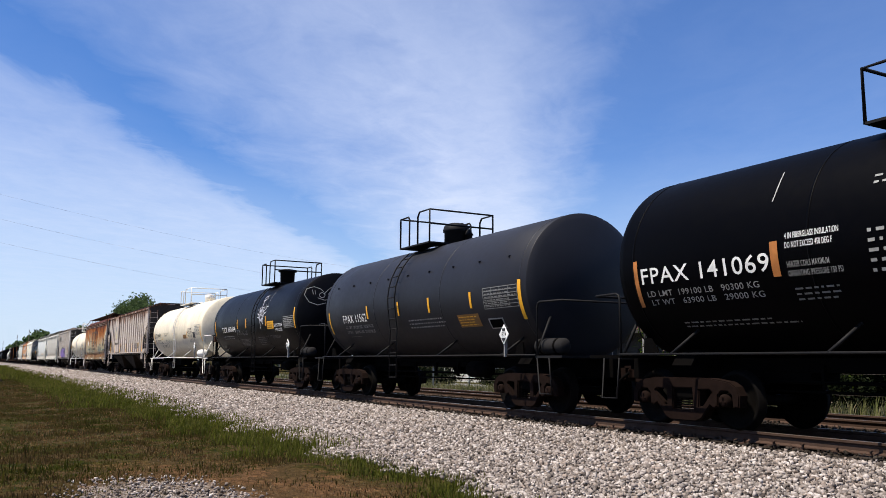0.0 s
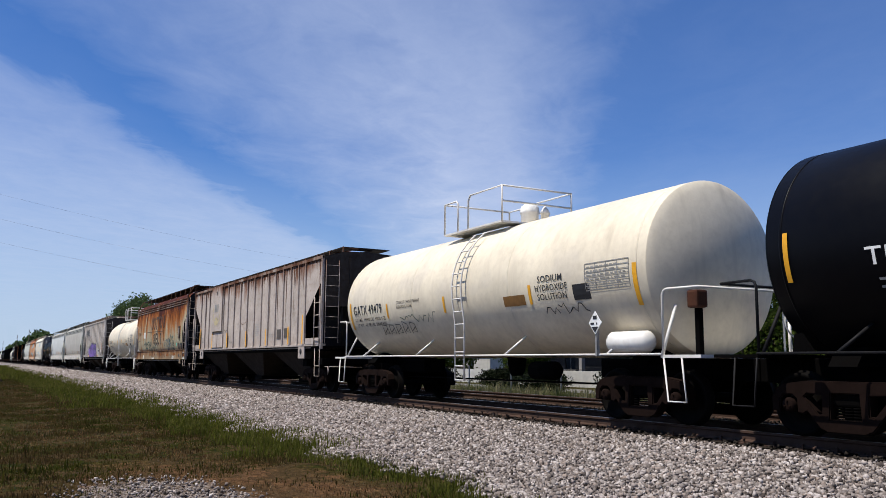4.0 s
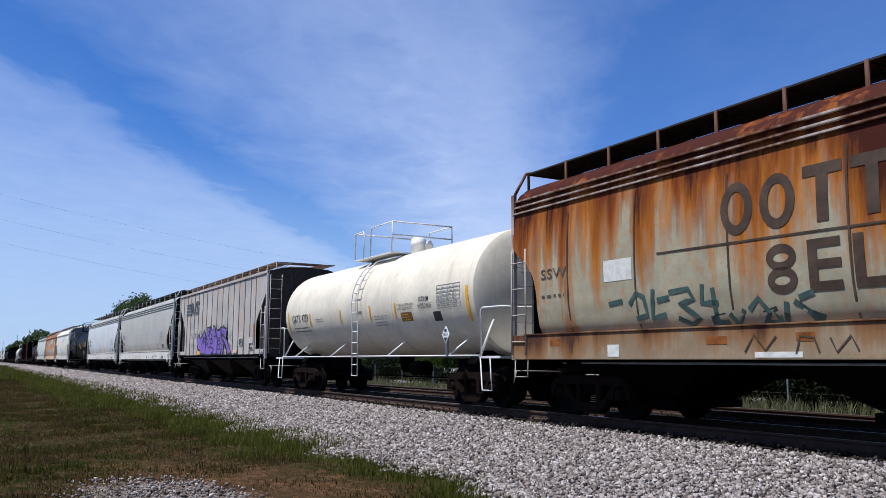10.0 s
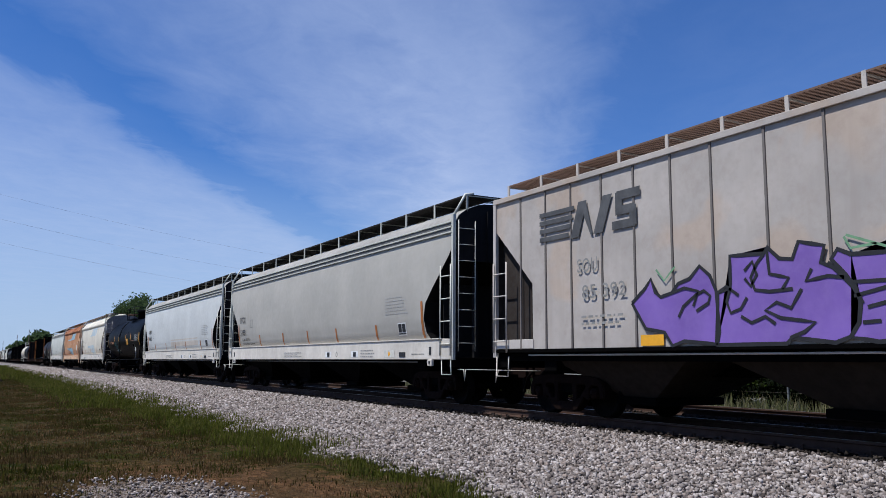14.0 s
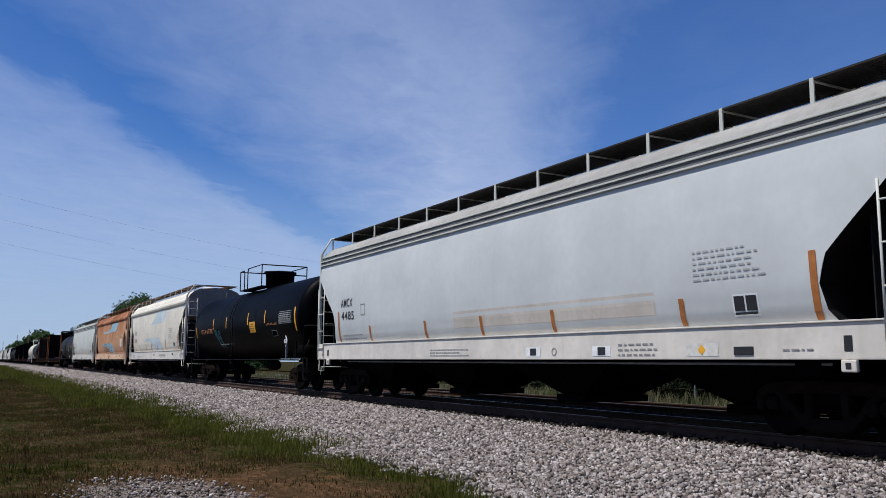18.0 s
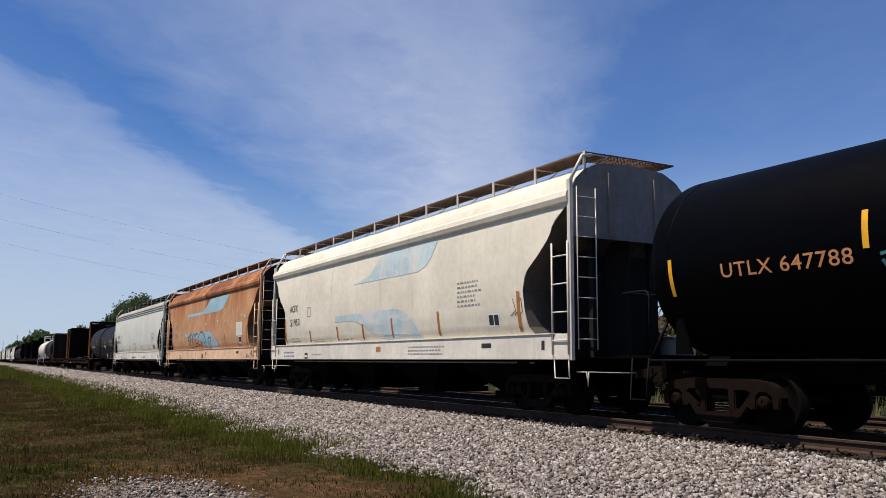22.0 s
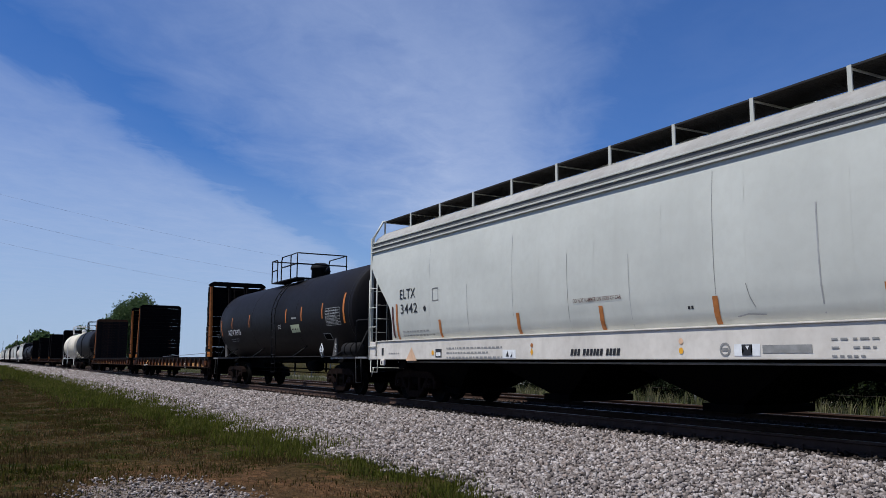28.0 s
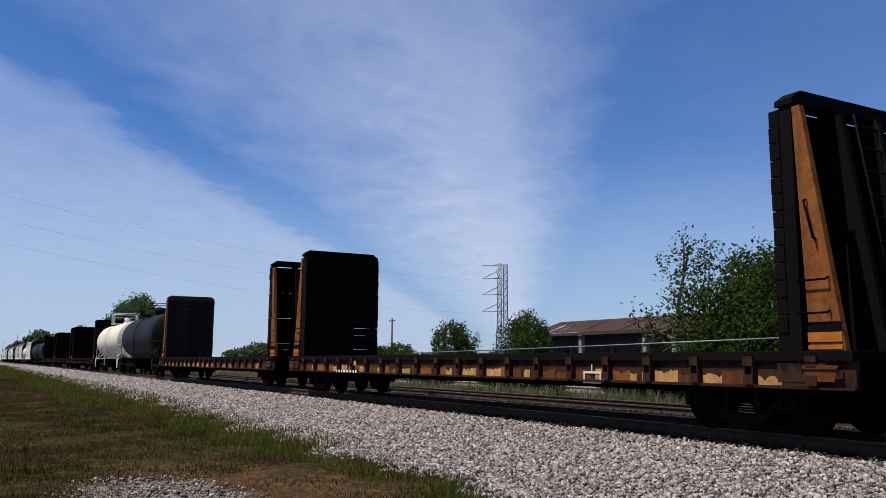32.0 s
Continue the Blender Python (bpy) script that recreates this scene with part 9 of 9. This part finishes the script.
# ---- beyond the tracks ----
def leaf_cloud(rng, clumps, per, size, spread):
    """Leaf quads round clump centres."""
    c = np.repeat(clumps, per, 0)
    n = len(c)
    p = c + rng.normal(0, 1, (n, 3)) * np.array(spread)
    a = rng.normal(0, 1, (n, 3))
    a /= np.linalg.norm(a, axis=1)[:, None]
    b = np.cross(a, rng.normal(0, 1, (n, 3)))
    b /= np.linalg.norm(b, axis=1)[:, None]
    s = size * rng.uniform(0.6, 1.3, (n, 1))
    q = np.stack([p - a * s, p + b * s * 0.55, p + a * s, p - b * s * 0.55], 1)
    return q.reshape(-1, 3), np.arange(n * 4).reshape(n, 4)


def tree(label, x, y, height, spread, seed, leaves=5000, size=0.13, low=0.25, far=False, airy=1.0, leaf=None, sprays=False):
    rng = np.random.default_rng(seed)
    z0 = float(ground_height(y)) - 0.05
    t = thing("tree", label, "tree", "", "", (x, y, z0))
    bm = bmesh.new()
    tips = []
    r0 = height * 0.022 + 0.04

    def limb(p, d, length, r, depth):
        k = 3
        for i in range(k):
            q = p + d * (length / k)
            rod(bm, p, q, r * (1 - 0.22 * i), 6)
            p = q
            d = (d + Vector(rng.normal(0, 0.16, 3))).normalized()
            if depth > 0:
                for _ in range(2 if depth > 1 else 2):
                    s = (d * 0.55 + Vector(rng.normal(0, 0.62, 3)) + Vector((0, 0, 0.18))).normalized()
                    limb(p, s, length * rng.uniform(0.45, 0.7), r * 0.5, depth - 1)
        tips.append(p)
    limb(Vector((0, 0, 0)), Vector((rng.normal(0, 0.05), rng.normal(0, 0.05), 1)).normalized(), height * 0.52, r0, 2)
    part("trunk", bm, M["bark"], t)
    tips = np.array([tuple(p) for p in tips])
    # tips of the limbs and loose clumps through the crown
    n = int(leaves / 28)
    th, ph = rng.uniform(0, 6.28, n), rng.uniform(-1, 1, n)
    rad = rng.uniform(0.35, 1.0, n) ** 0.5
    lump = 1 + 0.25 * np.sin(th * 3 + seed) + 0.18 * np.sin(th * 5 + ph * 4)
    cz = height * (low + (1 - low) / 2)
    body = np.stack([spread * rad * lump * np.sqrt(1 - ph ** 2) * np.cos(th), spread * rad * lump * np.sqrt(1 - ph ** 2) * np.sin(th), cz + height * (1 - low) / 2 * rad * ph * 0.98], 1)
    keep = rng.uniform(0, 1, n) < airy
    cl = np.concatenate([body[keep], tips])
    if sprays:
        cl = np.repeat(tips, 3, 0) + rng.normal(0, 0.16, (len(tips) * 3, 3))
    v, f = leaf_cloud(rng, cl, 28, size, (0.13, 0.13, 0.10) if sprays else (spread * 0.10, spread * 0.10, height * 0.045))
    v[:, 2] = np.maximum(v[:, 2], 0.05)
    part("crown", raw_mesh("crown", v, f, leaf or (M["leaf_far"] if far else M["leaf"])), None, t)
    return t


tree("broad green tree beside the old shed", -22.4, 27.0, 6.1, 2.7, 3, 26000, 0.085, 0.05)
tree("spindly green tree with thin outer branches", -25.3, 27.0, 7.0, 2.3, 8, 3400, 0.085, 0.42, False, 0.5)
tree("broad green tree beside the old shed", -18.2, 28.0, 6.2, 3.0, 5, 20000, 0.09, 0.05)
tree("rounded green bush before the shed", -46.0, 32.0, 5.0, 1.7, 9, 11000, 0.09, 0.05)
tree("small green tree beyond the yard", -78.5, 45.0, 6.0, 2.4, 12, 7000, 0.14, 0.05)
tree("low green bushes beyond the yard", -88.0, 47.0, 2.9, 2.6, 13, 4500, 0.15, 0.02)
tree("low green bushes beyond the yard", -103.0, 50.0, 4.2, 3.2, 14, 5500, 0.18, 0.02)
tree("low green bushes beyond the yard", -112.0, 52.0, 3.6, 4.0, 15, 4500, 0.2, 0.02)
tree("low green bushes far off", -160.0, 48.0, 5.0, 4.5, 16, 3000, 0.35, 0.02, True)
tree("low green bushes far off", -176.0, 50.0, 4.2, 5.0, 17, 3000, 0.35, 0.02, True)
tree("tall green tree behind the line", -178.0, 28.0, 14.6, 4.2, 20, 14000, 0.26, 0.25, True)
tree("tall green tree behind the line", -196.0, 28.5, 13.0, 4.4, 21, 10000, 0.28, 0.15, True)
tree("green tree behind the line", -222.0, 29.0, 12.0, 4.4, 22, 8000, 0.3, 0.1, True)
tree("green tree behind the line", -268.0, 28.0, 11.5, 5.0, 23, 4000, 0.5, 0.1, True)
tree("far tree beside the line", -430.0, 25.0, 14.5, 6.5, 24, 3500, 0.8, 0.2, True)
tree("far tree beside the line", -470.0, 27.0, 14.0, 6.5, 25, 3500, 0.8, 0.2, True)
tree("far tree beside the line", -620.0, 24.0, 14.0, 7.0, 26, 2500, 1.0, 0.2, True)
for k in range(8):
    rr = random.Random(170 + k)
    tree("dense dark green bush behind the wire fence", -8.5 - 3.0 * k + rr.uniform(-0.5, 0.5), 25.6 + rr.uniform(0, 1.2), rr.uniform(1.5, 2.2), rr.uniform(1.3, 1.9), 60 + k, 5500, 0.07, 0.02, False, 1.0, M["leaf_dark"])
for k in range(9):
    rr = random.Random(70 + k)
    tree("dark green scrub beyond the second track", -6.0 - 6.5 * k + rr.uniform(-1, 1), 26.5 + rr.uniform(0, 3), rr.uniform(1.1, 2.3), rr.uniform(1.2, 2.0), 40 + k, 5000, 0.07, 0.02, False, 1.0, M["leaf_dark"])


def shed():
    """Long low building with a rusted sheet roof and an open porch, along the far side of the yard."""
    z0 = -0.62
    b = thing("shed", "long low grey building with a rusty brown sheet roof", "building", "", "", (-42.0, 37.0, z0))
    L, D, H = 9.0, 4.0, 3.8
    part("back_wall", block(-L, L, D - 0.2, D, 0, H), M["wall_dark"], b)
    bm = bmesh.new()
    x = -L
    for x0, x1 in ((-L, -6.4), (-5.2, -1.8), (-0.8, 1.2), (2.2, L)):
        box(bm, x0, x1, 0.0, 0.2, 0, H)
    for x0, x1 in ((-6.4, -5.2), (-1.8, -0.8), (1.2, 2.2)):
        box(bm, x0, x1, 0.0, 0.2, 0, 1.2)
        box(bm, x0, x1, 0.0, 0.2, 2.6, H)
    part("front_wall", bm, M["wall_dark"], b)
    for s in (-1, 1):
        part("side_wall", block(s * L - 0.1, s * L + 0.1, 0.2, D - 0.2, 0, H), M["wall_dark"], b)
    for x0, x1 in ((-6.4, -5.2), (-1.8, -0.8), (1.2, 2.2)):
        w = part("window", block(x0 + 0.03, x1 - 0.03, 0.08, 0.1, 1.22, 2.58), M["glass"], b)
        part("window_frame", block((x0 + x1) / 2 - 0.03, (x0 + x1) / 2 + 0.03, 0.05, 0.12, 1.2, 2.6), M["wall_white"], w)
        part("sill", block(x0 - 0.05, x1 + 0.05, -0.06, 0.1, 1.14, 1.2), M["wall_white"], w)
    # two roof slopes of corrugated sheets
    for s, (ya, za, yb, zb) in enumerate(((-1.1, H - 0.05, 1.9, H + 0.95), (1.9, H + 0.95, D + 0.5, H - 0.1))):
        for k in range(19):
            x = -L - 0.4 + k
            bm = bmesh.new()
            n = 8
            rows = []
            sag = 0.05 * math.sin(k * 1.7 + s)
            for yy, zz in ((ya, za), ((ya + yb) / 2, (za + zb) / 2 + sag), (yb, zb)):
                rows.append([bm.verts.new((x + i / n * 1.02, yy, zz + (0.02 if i % 2 else 0.0) + 0.006 * (k % 2))) for i in range(n + 1)])
            for a, c in zip(rows, rows[1:]):
                for i in range(n):
                    bm.faces.new((a[i], a[i + 1], c[i + 1], c[i]))
            bmesh.ops.solidify(bm, geom=bm.faces[:], thickness=0.02)
            part("roof_sheet", bm, M["roof_red"], b)
    for x in (-7.5, -3.4, 2.9, 5.4):
        part("porch_post", block(x - 0.16, x + 0.16, -1.0, -0.7, 0, H - 0.1, 0.02), M["wall_white"], b)
    part("fascia", block(-L - 0.4, L + 0.6, -1.16, -1.11, H - 0.25, H - 0.06), M["wall_dark"], b)
    # lean-to at its end
    part("lean_to_wall", block(-L - 5.2, -L - 0.2, 0.3, 3.2, 0, 2.3), M["wall_dark"], b)
    bm = bmesh.new()
    prism(bm, [(-L - 5.6, 2.32), (-L + 0.1, 3.0), (-L + 0.1, 3.08), (-L - 5.6, 2.40)], -0.2, 3.6)
    bmesh.ops.recalc_face_normals(bm, faces=bm.faces[:])
    part("lean_to_roof", bm, M["roof_red"], b)
    part("lean_to_door", block(-L - 4.2, -L - 3.3, 0.26, 0.32, 0.1, 2.1), M["wall_white"], b)


shed()


def block_house():
    b = thing("outbuilding", "small pale concrete block outbuilding behind bushes", "building", "", "", (-83.0, 50.0, -0.62))
    part("wall", block(-4, 4, 0, 4, 0, 2.7), M["concrete"], b)
    part("roof", block(-4.3, 4.3, -0.3, 4.3, 2.7, 2.9), M["concrete"], b)
    part("door", block(-0.5, 0.5, -0.04, 0.02, 0.05, 2.1), M["glass"], b)


block_house()


def lattice_tower():
    x, y, top = -185.0, 121.0, 27.2
    t = thing("transmission_tower", "grey lattice transmission tower with three cross arms", "transmission tower", "", "", (x, y, -0.7))
    top += 0.7
    w0, w1 = 1.35, 0.95
    def corner(sx, sy, z):
        w = w0 + (w1 - w0) * min(1, z / (top * 0.55))
        return (sx * w, sy * w, z)
    for sx in (-1, 1):
        for sy in (-1, 1):
            part("tower_leg", pipe([corner(sx, sy, z) for z in (0, top * 0.55, top)], 0.13, 5), M["galvanised"], t)
    bm = bmesh.new()
    levels = [top * k / 14 for k in range(15)]
    for za, zb in zip(levels, levels[1:]):
        for sy in (-1, 1):
            rod(bm, corner(-1, sy, za), corner(1, sy, zb), 0.07, 4)
            rod(bm, corner(1, sy, za), corner(-1, sy, zb), 0.07, 4)
        for sx in (-1, 1):
            rod(bm, corner(sx, -1, za), corner(sx, 1, zb), 0.07, 4)
            rod(bm, corner(-1, 1, zb), corner(1, 1, zb), 0.06, 4)
            rod(bm, corner(-1, -1, zb), corner(1, -1, zb), 0.06, 4)
    part("bracing", bm, M["galvanised"], t)
    u = Vector((-0.62, -0.78, 0)).normalized()
    for z in (top - 0.3, top - 3.9, top - 8.2, top - 12.6):
        bm = bmesh.new()
        tip = Vector((0, 0, z)) + u * 5.4
        for s in (-1, 1):
            base = Vector((-u.y, u.x, 0)) * (s * 0.9)
            rod(bm, base + Vector((0, 0, z)), tip, 0.09, 4)
            if z < top - 1:
                rod(bm, base + Vector((0, 0, z + 2.6)), tip, 0.07, 4)
        part("cross_arm", bm, M["galvanised"], t)
    return Vector((x, y, -0.7)), top, u


TW, TTOP, TU = lattice_tower()


def power_lines():
    far = [TW + Vector((0, 0, z)) + TU * 5.2 for z in (TTOP - 4.4, TTOP - 8.7, TTOP - 13.1)]
    near = [Vector((-150.0, -14.0, z)) for z in (30.5, 26.4, 22.6)]
    for a, b in zip(far, near):
        pts = []
        for k in range(25):
            f = k / 24
            p = a.lerp(b, f)
            p.z -= 4 * 3.2 * f * (1 - f)
            pts.append(p)
        w = new("power_line", to_mesh(pipe(pts, 0.014, 4), M["wire"], "power_line"))
        tagged(w, "thin sagging overhead power cable", "power line", "overhead cables")


power_lines()


def utility_pole(x, y, h, arms=1, label="dark wooden utility pole with a cross arm"):
    p = thing("utility_pole", label, "utility pole", "utility poles", "", (x, y, float(ground_height(y)) - 0.1))
    bm = bmesh.new()
    rod(bm, (0, 0, 0), (0, 0, h), 0.14, 8)
    part("pole", bm, M["pole_wood"], p)
    for k in range(arms):
        z = h - 0.4 - 1.1 * k
        arm = part("cross_arm", block(-1.2, 1.2, -0.06, 0.06, z - 0.06, z + 0.06), M["pole_wood"], p)
        for dx in (-1.1, -0.6, 0.6, 1.1):
            part("insulator", lathe_z([(z + 0.06, 0.0), (z + 0.06, 0.05), (z + 0.2, 0.04), (z + 0.22, 0.0)], 8, (dx, 0, 0)), M["galvanised"], arm)


utility_pole(-125.2, 60.0, 8.9)
utility_pole(-132.6, 60.0, 11.0, 2)
utility_pole(-520.0, 19.0, 15.0, 1)
utility_pole(-420.0, 20.0, 15.0, 1)
utility_pole(-720.0, 17.0, 15.0, 1)
utility_pole(-830.0, 16.0, 16.0, 1)

def wire_fence():
    """Steel posts and three strands of wire beyond the second track."""
    f = thing("fence", "grey steel post and wire fence beyond the tracks", "fence", "", "", (-18.75, 23.5, -0.6))
    post = to_mesh(block(-0.03, 0.03, -0.03, 0.03, 0.0, 1.45, 0.008), M["galvanised"], "post")
    for k in range(-3, 14):
        part("post", post, None, f, "", (-4.1 * k, 0, 0))
    for z in (0.7, 1.35):
        part("wire", pipe([(-53.3, -0.035, z), (12.3, -0.035, z)], 0.004, 5), M["pole_wood"], f)


wire_fence()
tagged(new("low_wall", to_mesh(block(-64.0, -42.3, 35.7, 35.9, -0.7, 0.5, 0.01), M["concrete"], "low_wall")), "low pale concrete wall before the shed", "wall")

# low things on the verge
bm = bmesh.new()
rr = random.Random(9)
rod(bm, (0, 0, 0.06), (2.9, 0.1, 0.08), 0.09, 8)
tagged(new("timber", to_mesh(bm, M["tie"], "timber")), "dark old timber lying in the grass", "timber")
ob = bpy.data.objects["timber"]
ob.location = (-72.0, 1.6, -0.6)
scatter_blades("ballast_weed", "dark green weed clump growing in the ballast", M["grass"], [
    (-8.75, -8.35, 4.95, 5.25, 900, 0.10, 0.30, 0.009, None)], 15)

# ---- movement ----
# distance that the train has rolled, in metres, at each second
ROLLED = [(0, 0.0), (1, 7.70), (2, 15.66), (3, 23.77), (6, 47.99), (7, 55.71), (8, 63.70), (9, 71.48), (10, 79.15), (11, 87.07), (12, 95.48), (13, 103.42), (14, 111.61),
          (17, 136.01), (18, 144.43), (19, 152.63), (20, 161.29), (21, 169.49), (22, 178.07), (23, 186.55), (24, 194.87), (25, 203.41), (28, 228.67), (29, 237.33), (30, 245.76),
          (31, 254.27), (32, 262.78)]


def rolled(t):
    return float(np.interp(t, [r[0] for r in ROLLED], [r[1] for r in ROLLED]))


def motions():
    for car, x0 in CARS:
        walk(car, [(t, pose(x0 + s, YC, 0)) for t, s in ROLLED])
    for side, sets in WHEELS.items():
        first = sets[0]
        rows = []
        for k in range(0, 481):
            t = k / 15
            rows.append((t, pose(side * 0.89, 0, WHEEL_R) @ Matrix.Rotation(rolled(t) / WHEEL_R, 4, "Y")))
        walk(first, rows)
        for w in sets[1:]:
            w.rotation_mode = "QUATERNION"
            keys = w.animation_data_create()
            keys.action = first.animation_data.action
            keys.action_slot = first.animation_data.action_slot


motions()
